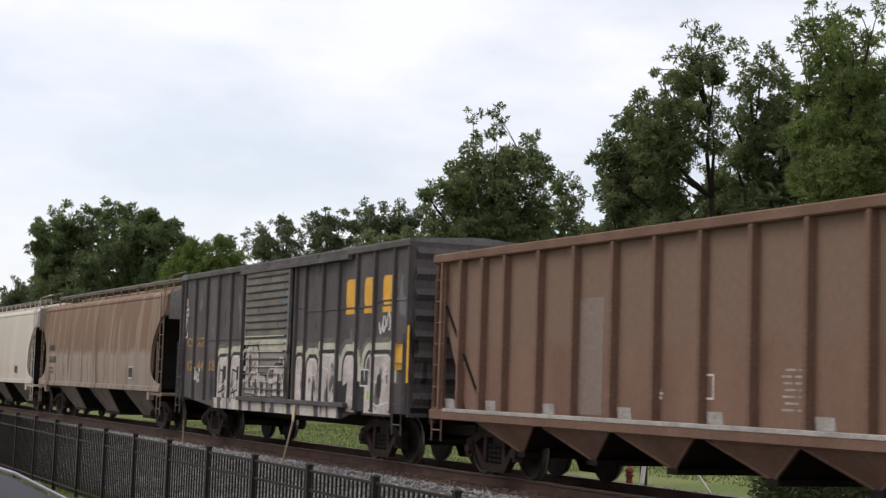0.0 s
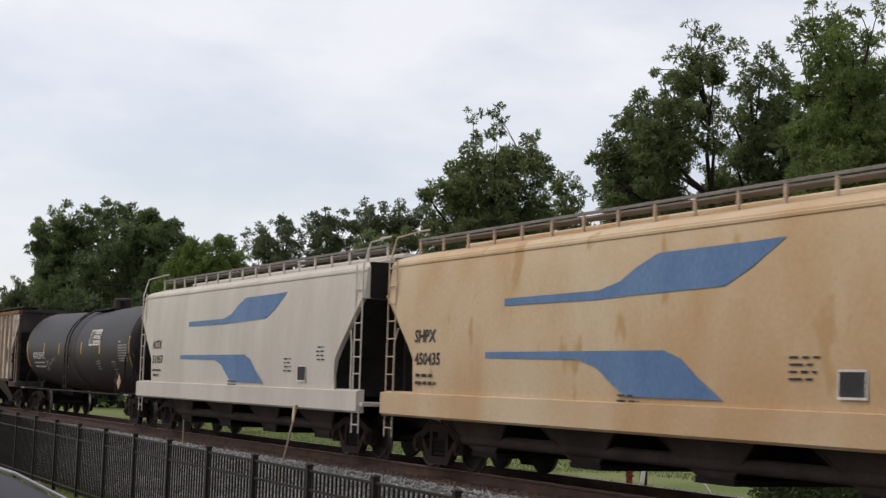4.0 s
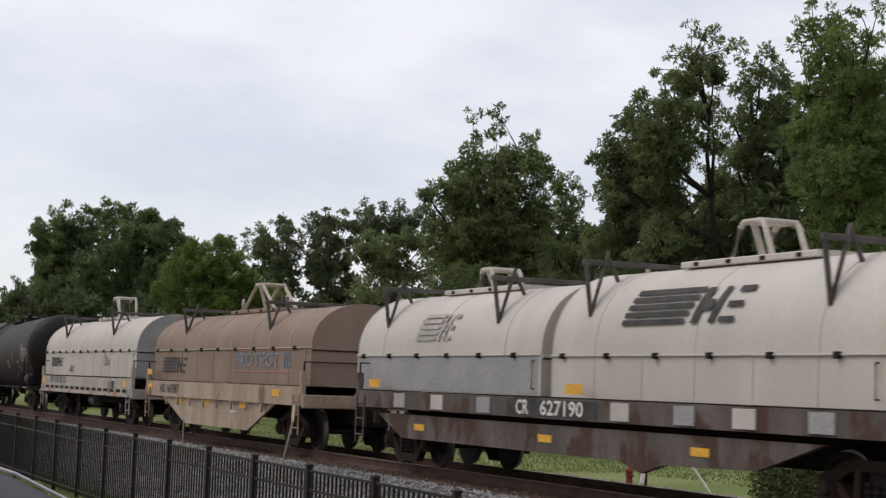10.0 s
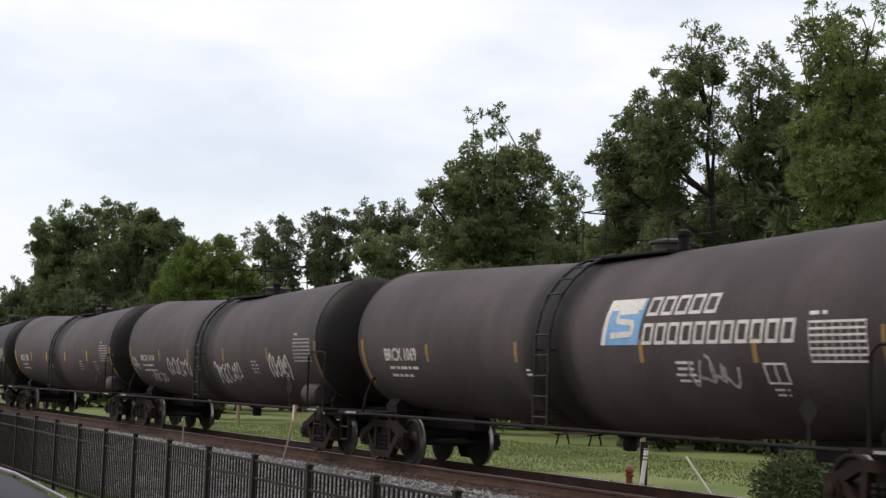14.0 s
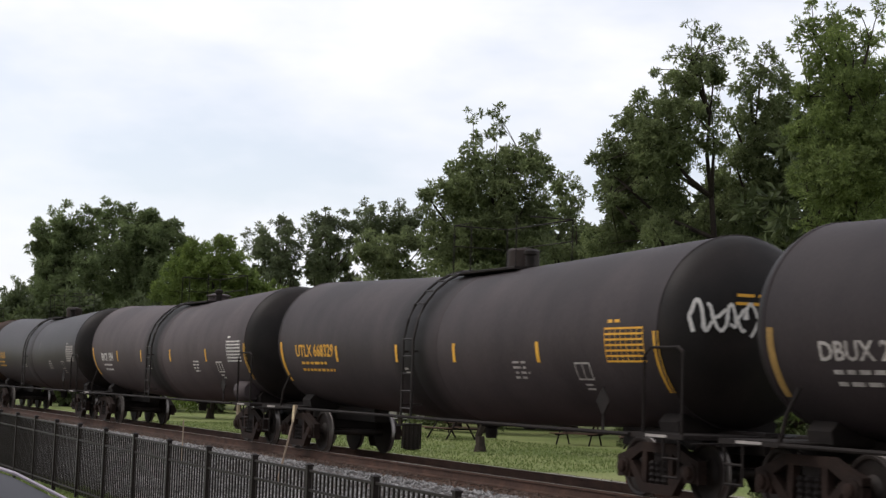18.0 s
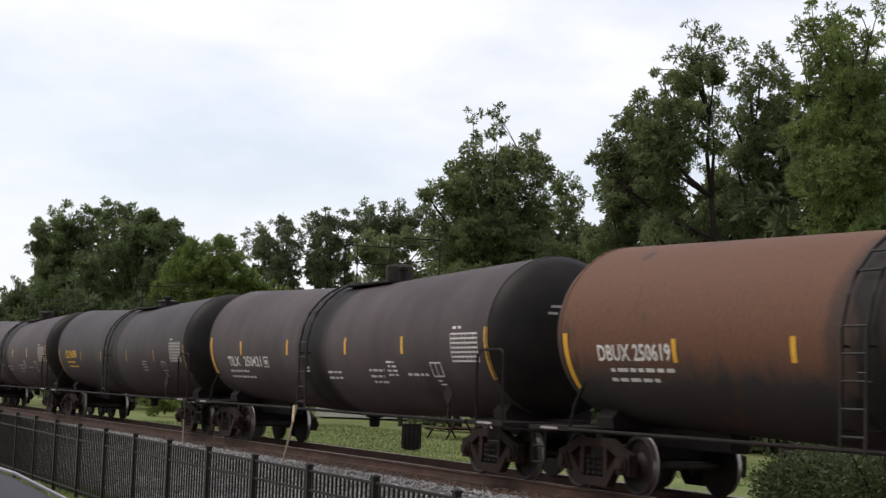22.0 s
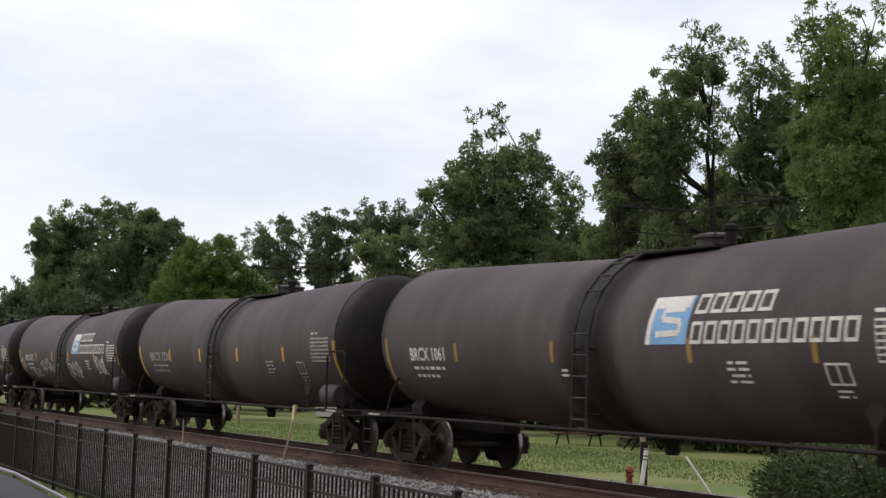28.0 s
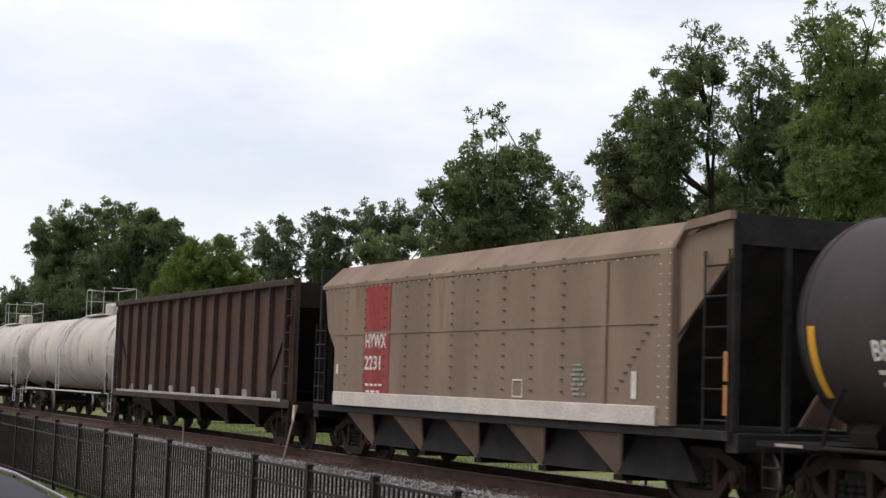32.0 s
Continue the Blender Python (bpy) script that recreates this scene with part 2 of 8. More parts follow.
def lettering(text, height):
    """The outlines of a text in the built-in font, as vertices (along, up) and faces, and its width."""
    if text not in GLYPHS:
        cu = bpy.data.curves.new("lettering", "FONT")
        cu.body, cu.resolution_u, cu.offset = text, 2, 0.022
        tmp = bpy.data.objects.new("lettering", cu)
        scene.collection.objects.link(tmp)
        bpy.context.view_layer.update()
        me = bpy.data.meshes.new_from_object(tmp)
        bpy.data.objects.remove(tmp)
        bpy.data.curves.remove(cu)
        GLYPHS[text] = me
    bm = bmesh.new()
    bm.from_mesh(GLYPHS[text])
    k = height / 0.7
    for y in (0.12, 0.24, 0.36, 0.48, 0.6):
        bmesh.ops.bisect_plane(bm, geom=bm.verts[:] + bm.edges[:] + bm.faces[:], plane_co=(0, y, 0), plane_no=(0, 1, 0))
    bm.verts.index_update()
    vs = [(v.co.x * k, v.co.y * k) for v in bm.verts]
    fs = [tuple(v.index for v in f.verts) for f in bm.faces]
    bm.free()
    return vs, fs, max(v[0] for v in vs)


def flat_side(y):
    return lambda u, v: (u, y, v)


class Decal:
    """Paint shapes that lie on a car's side; place maps (along, height) to the side."""

    def __init__(self, place):
        self.place, self.s = place, Shape()

    def words(self, text, u, v, height, wide=1.0, slant=0.0, fit=0.0):
        vs, fs, w = lettering(text, height)
        wide = fit / w if fit else wide
        self.s.add([self.place(u + x * wide + slant * y, v + y) for x, y in vs], fs)
        return self

    def bar(self, u0, u1, v0, v1, slant=0.0):
        n = max(1, math.ceil((v1 - v0) / 0.12))
        m = max(1, math.ceil((u1 - u0) / 3.0))
        vs, fs = [], []
        for j in range(n + 1):
            v = v0 + (v1 - v0) * j / n
            for i in range(m + 1):
                vs.append(self.place(u0 + (u1 - u0) * i / m + slant * (v - v0), v))
        for j in range(n):
            for i in range(m):
                a = j * (m + 1) + i
                fs.append((a, a + 1, a + m + 2, a + m + 1))
        self.s.add(vs, fs)
        return self

    def frame_box(self, u0, u1, v0, v1, w=0.03):
        self.bar(u0, u1, v0, v0 + w).bar(u0, u1, v1 - w, v1)
        return self.bar(u0, u0 + w, v0 + w, v1 - w).bar(u1 - w, u1, v0 + w, v1 - w)

    def lines(self, u0, u1, v, n, step=0.09, h=0.045, seed=1):
        """Small writing that cannot be read: rows of bars."""
        rg = random.Random(seed)
        for i in range(n):
            u = u0 + rg.uniform(0, 0.1)
            end = u1 - rg.uniform(0, 0.3) * (u1 - u0)
            while u < end:
                w = rg.uniform(0.12, 0.3)
                self.bar(u, min(u + w, end), v - i * step, v - i * step + h)
                u += w + 0.07
        return self

    def stroke(self, pts, w):
        for (a, b), (c, d) in zip(pts, pts[1:]):
            k = math.hypot(c - a, d - b) or 1
            nx, ny = -(d - b) / k * w / 2, (c - a) / k * w / 2
            n = max(1, math.ceil(abs(d - b) / 0.12))
            for i in range(n):
                p, q = i / n, (i + 1) / n
                x0, y0, x1, y1 = a + (c - a) * p, b + (d - b) * p, a + (c - a) * q, b + (d - b) * q
                self.s.add([self.place(x0 + nx, y0 + ny), self.place(x1 + nx, y1 + ny), self.place(x1 - nx, y1 - ny), self.place(x0 - nx, y0 - ny)], [(0, 1, 2, 3)])
        return self

    def scrawl(self, u, v, width, height, seed, w=0.035, n=7):
        """Spray-can loops with no readable letters."""
        rg = random.Random(seed)
        for i in range(n):
            cx, cy = u + width * (i + 0.5) / n, v + height * 0.5
            a0, turn = rg.uniform(0, 6.3), rg.choice((-1, 1)) * rg.uniform(3.2, 6.0)
            rx, ry = width / n * rg.uniform(0.4, 0.8), height * rg.uniform(0.25, 0.55)
            self.stroke([(cx + rx * math.cos(a0 + turn * k / 9), cy + ry * math.sin(a0 + turn * k / 9) + 0.2 * height * math.sin(k * 1.3 + i)) for k in range(10)], w)
        return self

    def poly(self, pts):
        self.s.add([self.place(u, v) for u, v in pts], [tuple(range(len(pts)))])
        return self

    def blob(self, u, v, rx, ry, power=3.0, n=20):
        """A rounded block."""
        pts = []
        for k in range(n):
            c, s = math.cos(2 * math.pi * k / n), math.sin(2 * math.pi * k / n)
            pts.append((u + rx * math.copysign(abs(c) ** (2 / power), c), v + ry * math.copysign(abs(s) ** (2 / power), s)))
        return pts

    def put(self, name, material, parent, label="", stuff=False):
        ob = part(name, self.s, material, parent, label, smooth=0)
        if stuff:
            ob["kind"] = "stuff"
        return ob


# ---- ground, track, fence ----
GROUND = -0.5
ground = part("ground", Shape().add([(-3000, -3000, GROUND), (3000, -3000, GROUND), (3000, 3000, GROUND), (-3000, 3000, GROUND)], [(0, 1, 2, 3)]), GRASS)
tagged(ground, "mown green grass verge and park lawn", "ground", kind="structure")

bed = part("ballast_bed", Shape().prism([(TRACK - 3.0, GROUND - 0.02), (TRACK - 1.9, -0.21), (TRACK + 1.9, -0.21), (TRACK + 3.0, GROUND - 0.02)], "x", -400, 60), BALLAST)
tagged(bed, "grey crushed stone ballast bed", "ballast", kind="structure")
crown_bed = part("stained_bed", Shape().prism([(TRACK - 1.72, -0.215), (TRACK - 1.6, -0.195), (TRACK + 1.5, -0.195), (TRACK + 1.62, -0.215)], "x", -400, 60), TRACKBED)
tagged(crown_bed, "brown rust-stained ballast between the rails", "ballast", kind="structure")

track = thing("railway_track", "rusty steel rails on dark wooden ties in stained ballast", "track", kind="structure")
rail_ring = [(-0.075, -0.19), (0.075, -0.19), (0.075, -0.175), (0.012, -0.15), (0.012, -0.045), (0.036, -0.035), (0.036, -0.004),
             (0.03, 0.0), (-0.03, 0.0), (-0.036, -0.004), (-0.036, -0.035), (-0.012, -0.045), (-0.012, -0.15), (-0.075, -0.175)]
for side in (-1, 1):
    y = TRACK + side * 0.7535
    r = part("rail", Shape().prism([(y + a, b) for a, b in rail_ring], "x", -400, 60), RAILSTEEL, track)
    part("rail_head", Shape().box(-400, 60, y - 0.028, y + 0.028, 0.001, 0.004), RAILHEAD, r, "polished running surface")
tie_mesh = Shape().bbox(-0.115, 0.115, TRACK - 1.3, TRACK + 1.3, -0.34, -0.188, 0.015).mesh("tie")
for i in range(150):
    x = -92 + i * 0.535
    part("tie", tie_mesh, TIE, track, at=(x + random.uniform(-0.03, 0.03), random.uniform(-0.05, 0.05), random.uniform(-0.012, 0.002)))
far_ties = Shape()
for i in range(300):
    x = -93 - i * 0.55
    far_ties.box(x - 0.115, x + 0.115, TRACK - 1.3, TRACK + 1.3, -0.34, -0.19)
tagged(part("far_ties", far_ties, TIE, track), kind="stuff")


def stones(name, count, x0, x1, y0, y1, z_of, size, material, label, seed):
    rg = np.random.default_rng(seed)
    base = np.array([(1, 0, 0), (-1, 0, 0), (0, 1, 0), (0, -1, 0), (0, 0, 1), (0, 0, -1)], float)
    tri = np.array([(0, 2, 4), (2, 1, 4), (1, 3, 4), (3, 0, 4), (2, 0, 5), (1, 2, 5), (3, 1, 5), (0, 3, 5)])
    c = np.c_[rg.uniform(x0, x1, count), rg.uniform(y0, y1, count)]
    pos = np.c_[c, z_of(c[:, 1])]
    v = (base[None] * rg.uniform(0.5, 1.2, (count, 6, 1)) * rg.uniform(size * 0.5, size, (count, 1, 1)) * np.array([1, 1, 0.7]) + pos[:, None]).reshape(-1, 3)
    f = (tri[None] + 6 * np.arange(count)[:, None, None]).reshape(-1, 3)
    me = bpy.data.meshes.new(name)
    me.from_pydata(v.tolist(), [], f.tolist())
    me.materials.append(material)
    return tagged(new(name, me), label, "gravel", kind="stuff")


def shoulder(y):
    return np.interp(y, [TRACK - 3.0, TRACK - 1.9, TRACK + 1.9, TRACK + 3.0], [GROUND, -0.2, -0.2, GROUND])


stones("shoulder_stones", 20000, -75, -10, TRACK - 2.95, TRACK - 1.5, shoulder, 0.05, STONE, "loose grey crushed stones on the ballast shoulder", 3)
gravel = part("gravel_strip", Shape().box(-120, 30, 6.9, TRACK - 2.9, GROUND - 0.05, GROUND + 0.012), BALLAST)
tagged(gravel, "grey crushed stone strip between fence and track", "gravel", kind="structure")
stones("strip_stones", 24000, -48, -9, 6.9, TRACK - 2.9, lambda y: np.full(len(y), GROUND + 0.02), 0.045, STONE, "loose grey crushed stones beside the fence", 5)
stones("bed_stones", 13000, -75, -12, TRACK - 1.62, TRACK + 1.5, lambda y: np.full(len(y), -0.185), 0.045, STONE_BROWN, "rust-stained stones between the ties", 6)
stones("far_shoulder_stones", 4000, -75, -10, TRACK + 1.4, TRACK + 2.9, shoulder, 0.05, STONE, "loose grey crushed stones beyond the rails", 4)


def grass_tufts(name, count, x0, x1, y0, y1, h, seed, material=None, label="short green grass blades"):
    rg = np.random.default_rng(seed)
    p = np.c_[rg.uniform(x0, x1, count), rg.uniform(y0, y1, count)]
    p = p[(p[:, 0] < -36.1) | (p[:, 1] < 19.25) | (p[:, 1] > 22.25)]      # none on the road
    count = len(p)
    a = rg.uniform(0, 6.28, count)
    hh = h * rg.uniform(0.4, 1.2, count)
    w = 0.012 + 0.01 * rg.random(count)
    lean = rg.normal(0, 0.4, (count, 2)) * hh[:, None]
    v = np.empty((count, 3, 3))
    v[:, 0] = np.c_[p[:, 0] - w * np.cos(a), p[:, 1] - w * np.sin(a), np.full(count, GROUND)]
    v[:, 1] = np.c_[p[:, 0] + w * np.cos(a), p[:, 1] + w * np.sin(a), np.full(count, GROUND)]
    v[:, 2] = np.c_[p + lean, GROUND + hh]
    me = bpy.data.meshes.new(name)
    me.from_pydata(v.reshape(-1, 3).tolist(), [], np.arange(count * 3).reshape(-1, 3).tolist())
    me.materials.append(material or GRASSBLADE)
    return tagged(new(name, me), label, "grass", kind="stuff")


grass_tufts("verge_grass", 26000, -42, -8, 3.6, 6.9, 0.09, 7)
grass_tufts("park_grass", 40000, -75, -18, TRACK + 3.0, 30.0, 0.07, 8)
grass_tufts("dry_trackside_grass", 30000, -75, -18, TRACK + 2.6, TRACK + 4.6, 0.16, 9, DRYGRASS, "pale dry grass along the track")
grass_tufts("tall_trackside_grass", 3500, -60, -18, TRACK + 2.6, TRACK + 3.6, 0.24, 10)

# the narrow road beyond the track
road = part("road", Shape().box(-36, 40, 18.8, 20.0, GROUND - 0.05, GROUND + 0.006), ROADM)
tagged(road, "narrow pale road beside the lawn", "road", kind="structure")

# the picket fence, in panels between square posts
FENCE_Y, PANEL = 6.15, 1.799
fence = thing("picket_fence", "black metal picket fence with square capped posts", "fence", (0, FENCE_Y, GROUND - 0.1))
fence.rotation_euler = (0, radians(0.286), 0)
post_mesh = Shape().bbox(-0.032, 0.032, -0.032, 0.032, -0.1, 1.2, 0.004).mesh("post")
cap_mesh = Shape().loft([[(-0.04, -0.04, 1.2), (0.04, -0.04, 1.2), (0.04, 0.04, 1.2), (-0.04, 0.04, 1.2)],
                         [(-0.04, -0.04, 1.215), (0.04, -0.04, 1.215), (0.04, 0.04, 1.215), (-0.04, 0.04, 1.215)],
                         [(-0.005, -0.005, 1.235), (0.005, -0.005, 1.235), (0.005, 0.005, 1.235), (-0.005, 0.005, 1.235)]]).mesh("cap")
picket_mesh = Shape().box(-0.009, 0.009, -0.009, 0.009, 0.06, 1.14).mesh("picket", 0)
bar_mesh = Shape().bbox(0.032, PANEL - 0.032, -0.014, 0.014, -0.014, 0.014, 0.003).mesh("fence_rail")
for i in range(-3, 15):
    x = -32.54 + PANEL * i
    p = part("post", post_mesh, FENCEM, fence, at=(x, 0, 0))
    p.rotation_euler = (0, radians(0.4 + 0.25 * max(0, 6 - i)) if i < 9 else 0, 0)
    part("cap", cap_mesh, FENCEM, p)
    for h in (1.15, 0.95, 0.13):
        part("fence_rail", bar_mesh, FENCEM, fence, at=(x, 0, h))
    for k in range(1, 16):
        part("picket", picket_mesh, FENCEM, fence, at=(x + PANEL * k / 16, 0, 0))


# ---- running gear ----
def wheelset_mesh():
    s = Shape()
    for side in (-1, 1):
        prof = [(0.675, 0.10), (0.675, 0.40), (0.685, 0.485), (0.715, 0.485), (0.722, 0.457), (0.80, 0.450), (0.812, 0.435), (0.81, 0.41),
                (0.80, 0.39), (0.76, 0.375), (0.745, 0.20), (0.79, 0.14), (0.80, 0.10)]
        s.turned([(side * t, r) for t, r in prof], "y", 26)
    s.turned([(-1.0, 0.075), (1.0, 0.075)], "y", 14)
    me = s.mesh("wheelset")
    me.materials.append(WHEELM)
    me.materials.append(RIMM)
    for p in me.polygons:
        if math.hypot(p.center.x, p.center.z) > 0.442 and abs(p.center.y) > 0.7:
            p.material_index = 1
    return me


def side_frame_mesh():
    """A cast truck side: arched top, spring window, two lightening holes and jaws over the axles, built of welded members."""
    s = Shape()
    y0, y1 = -0.07, 0.07
    s.prism([(-1.08, 0.50), (-1.08, 0.62), (-0.85, 0.68), (-0.45, 0.84), (0.45, 0.84), (0.85, 0.68), (1.08, 0.62), (1.08, 0.50), (0.80, 0.52), (0.42, 0.70), (-0.42, 0.70), (-0.80, 0.52)], "y", y0, y1)
    s.prism([(-0.80, 0.53), (-0.68, 0.56), (-0.32, 0.24), (0.32, 0.24), (0.68, 0.56), (0.80, 0.53), (0.42, 0.10), (-0.42, 0.10)], "y", y0, y1)
    for k in (-1, 1):
        s.prism([(k * 0.30, 0.22), (k * 0.42, 0.22), (k * 0.40, 0.74), (k * 0.28, 0.74)], "y", y0 + 0.01, y1 - 0.01)
        s.prism([(k * 0.72, 0.50), (k * 0.72, 0.30), (k * 0.79, 0.30), (k * 0.79, 0.50)], "y", y0, y1)
        s.prism([(k * 0.99, 0.50), (k * 0.99, 0.30), (k * 1.08, 0.30), (k * 1.08, 0.52)], "y", y0, y1)
        s.turned([(-0.10, 0.10), (-0.10, 0.15), (0.08, 0.15)], "y", 16, (k * 0.89, 0, 0.457))
    return s.mesh("side_frame")


def spring_mesh():
    return Shape().turned([(0.24 + 0.042 * i, 0.078 if i % 2 else 0.055) for i in range(9)], "z", 8).mesh("spring", 0)


def bearing_mesh():
    return Shape().turned([(-0.17, 0.0), (-0.17, 0.04), (-0.15, 0.09), (-0.10, 0.095), (-0.10, 0.105), (0.0, 0.105)], "y", 16).mesh("bearing_cap")


BOGIE = {"bolster": Shape().bbox(-0.17, 0.17, -1.0, 1.0, 0.5, 0.72, 0.03).turned([(0.7, 0.2), (0.84, 0.2)], "z", 16).mesh("bogie"),
         "frame": side_frame_mesh(), "wheel": wheelset_mesh(), "spring": spring_mesh(), "bearing": bearing_mesh()}
WHEELS = []
CARS = []


def bogie(car, x, material=None):
    b = part("bogie", BOGIE["bolster"], DARKSTEEL, car, at=(x, 0, 0))
    for side in (-1, 1):
        f = part("side_frame", BOGIE["frame"], material or BOGIEM, b, at=(0, side * 1.0, 0))
        for x in (-0.17, 0.0, 0.17):
            part("spring", BOGIE["spring"], DARKSTEEL, b, at=(x, side * 1.0, 0))
        for k in (-1, 1):
            q = part("bearing_cap", BOGIE["bearing"], BOGIEM, b, at=(k * 0.89, side * 1.0, 0.457))
            if side > 0:
                q.rotation_euler = (0, 0, math.pi)
    for k in (-1, 1):
        w = part("wheelset", BOGIE["wheel"], WHEELM, b, at=(k * 0.89, 0, 0.457))
        WHEELS.append((w, k))
    return b


COUPLER = (Shape().bbox(-0.5, 0.0, -0.07, 0.07, 0.76, 0.94, 0.02)
           .prism([(-0.02, -0.16), (0.14, -0.16), (0.2, -0.08), (0.12, -0.03), (0.12, 0.04), (0.2, 0.1), (0.2, 0.16), (-0.02, 0.16)], "z", 0.71, 0.99)).mesh("coupler")
HOSE = Shape().tube([(0, 0.28, 0.75), (0.12, 0.28, 0.62), (0.2, 0.22, 0.42), (0.36, 0.14, 0.36), (0.45, 0.08, 0.42)], 0.025, 6).mesh("brake_hose")


def railcar(name, label, centre, half, bogies, category="railway car", frame_material=None):
    """An empty at rail level, with couplers out to half a car's pitch, hoses and two bogies."""
    car = thing(name, label, category, (centre, TRACK, 0), group="cars of the freight train")
    CARS.append((car, centre))
    for k in (-1, 1):
        c = part("coupler", COUPLER, BOGIEM, car, at=(k * (half - 0.1), 0, 0))
        h = part("brake_hose", HOSE, DARKSTEEL, car, at=(k * (half - 0.45), 0, 0))
        if k < 0:
            c.rotation_euler = h.rotation_euler = (0, 0, math.pi)
        bogie(car, k * bogies, frame_material)
    return car


def ladder(car, x0, x1, y, z0, z1, n, material, r=0.018, name="ladder", label=""):
    """A ladder whose stiles stand at x0 and x1."""
    s = Shape().tube([(x0, y, z0), (x0, y, z1)], r).tube([(x1, y, z0), (x1, y, z1)], r)
    for i in range(n):
        z = z0 + (z1 - z0) * (i + 0.5) / n
        s.tube([(x0, y, z), (x1, y, z)], r * 0.8)
    return part(name, s, material, car, label)


# ---- tank cars ----
LADDERM = surf("dusty_black_ladder", (0.02, 0.017, 0.016), (0.036, 0.031, 0.029), 0.55, 0.2, big=3, spec=0.3)


def letter_block(place, u0, u1, v0, v1, slant, w=0.055):
    """A closed hollow slanted block, in the place of a letter."""
    lean = slant * (v1 - v0)
    return Decal(place).bar(u0, u0 + w, v0, v1, slant).bar(u1 - w, u1, v0, v1, slant).bar(u0 + w + lean * 0.85, u1 - w + lean * 0.85, v1 - 0.05, v1).bar(u0 + w, u1 - w, v0, v0 + 0.05)


def tank_car(centre, body, mark="", mark_mat=None, logo="", stripe=None, R=1.43, L=8.12, half=9.37, sag=0.2, zc=2.5,
             label="black tank car", seed=0, under=None, dome="low", tag=(), bogies=7.62, end_mat=None, cut=0.0, rail_mat=None, mark_v=2.03, mark_h=0.24, mark_w=1.55, stripe_v=(2.0, 2.34), heads=None, spots=None, lx=-0.45, kink=0.15):
    car = railcar("tank_car", label, centre, half, bogies)
    if mark.startswith("UTLX"):
        mark_v, mark_h = mark_v + 0.09, 0.26
    if "till" in tag:
        mark_v, stripe_v = mark_v - 0.13, (stripe_v[0] + 0.16, stripe_v[1] + 0.16)
    under = under or DARKSTEEL
    rail_mat = rail_mat or DARKSTEEL
    if "till" in tag:
        lx, kink = -0.75, -0.15

    def axis(x):
        """Height of the tank's axis: both halves fall towards the outlet."""
        t = (x - kink) / (L - kink) if x > kink else (kink - x) / (L + kink)
        return zc - sag + sag * min(1, abs(t))

    def place(u, v):
        a = (v - axis(u)) / R
        return (u, -(R + 0.007) * math.cos(a), axis(u) + (R + 0.007) * math.sin(a))

    n = 56

    def ring(x, r, dz=0.0):
        return [(x, -r * math.cos(2 * math.pi * k / n), axis(max(-L, min(L, x))) + r * math.sin(2 * math.pi * k / n)) for k in range(n)]
    s = Shape()
    rings = [ring(-L - 0.62 + 0.62 * (1 - math.cos(a)), R * math.sin(a) ** 0.8) for a in (0.12, 0.4, 0.75, 1.05, 1.3)]
    rings += [ring(x, R) for x in (-L, -L + 0.6, -5, -2.5, kink - 0.05, kink + 0.05, 2, 5, L - 0.6, L)]
    rings += [ring(L + 0.62 - 0.62 * (1 - math.cos(a)), R * math.sin(a) ** 0.8) for a in (1.3, 1.05, 0.75, 0.4, 0.12)]
    part("tank", s.loft(rings[5:15], caps=False), body, car)
    # Heads: black paint, made darker than the shells for the shaded ends.
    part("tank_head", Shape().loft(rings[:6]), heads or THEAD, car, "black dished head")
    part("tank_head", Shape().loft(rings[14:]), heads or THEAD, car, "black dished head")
    for x in (-L + 0.02, L - 0.02):
        part("head_seam", Shape().loft([ring(x - 0.03, R + 0.002), ring(x - 0.025, R + 0.012), ring(x + 0.025, R + 0.012), ring(x + 0.03, R + 0.002)], caps=False), body, car)
    part("centre_band", Shape().loft([ring(kink - 0.6, R + 0.002), ring(kink - 0.58, R + 0.009), ring(kink + 0.0, R + 0.009), ring(kink + 0.45, R + 0.009), ring(kink + 0.47, R + 0.002)], caps=False), body, car, "spill-stained jacket band")
    # stub sills, saddles, running boards
    for k in (-1, 1):
        part("stub_sill", Shape().bbox(min(k * 5.2, k * (half - 0.35)), max(k * 5.2, k * (half - 0.35)), -0.17, 0.17, 0.72, 1.05, 0.02), under, car)
        part("saddle", Shape().prism([(-0.85, 0.98), (0.85, 0.98), (0.88, 1.15), (0.75, 1.3), (0.5, 1.2), (0, 1.1), (-0.5, 1.2), (-0.75, 1.3), (-0.88, 1.15)], "x", k * bogies - 0.25, k * bogies + 0.25), under, car)
        xs, xe = sorted((k * (half - 1.9), k * (half - 0.42)))
        part("end_platform", Shape().bbox(xs, xe, -1.5, 1.5, 0.93, 1.0, 0.01), under, car)
        pts = [(k * (half - 0.5), -1.47, 1.0), (k * (half - 0.5), -1.47, 2.15), (k * (half - 0.62), -1.47, 2.22), (k * (half - 1.35), -1.47, 2.22)]
        if k > 0:
            part("end_handrail", Shape().tube(pts + [(k * (half - 1.5), -1.47, 2.1), (k * (half - 1.5), -1.47, 1.0)], 0.025), rail_mat, car)
        else:
            part("end_handrail", Shape().tube([(k * (half - 1.75), -1.5, 0.95), (k * (half - 1.9), -1.5, 1.35), (k * (half - 2.0), -1.38, 1.7)], 0.03), rail_mat, car)
        part("end_handrail", Shape().tube([(x, -y, z) for x, y, z in pts], 0.025), rail_mat, car)
        st = Shape().tube([(k * (half - 0.55), -1.48, 0.95), (k * (half - 0.55), -1.48, 0.38)], 0.02).tube([(k * (half - 0.95), -1.48, 0.95), (k * (half - 0.95), -1.48, 0.38)], 0.02)
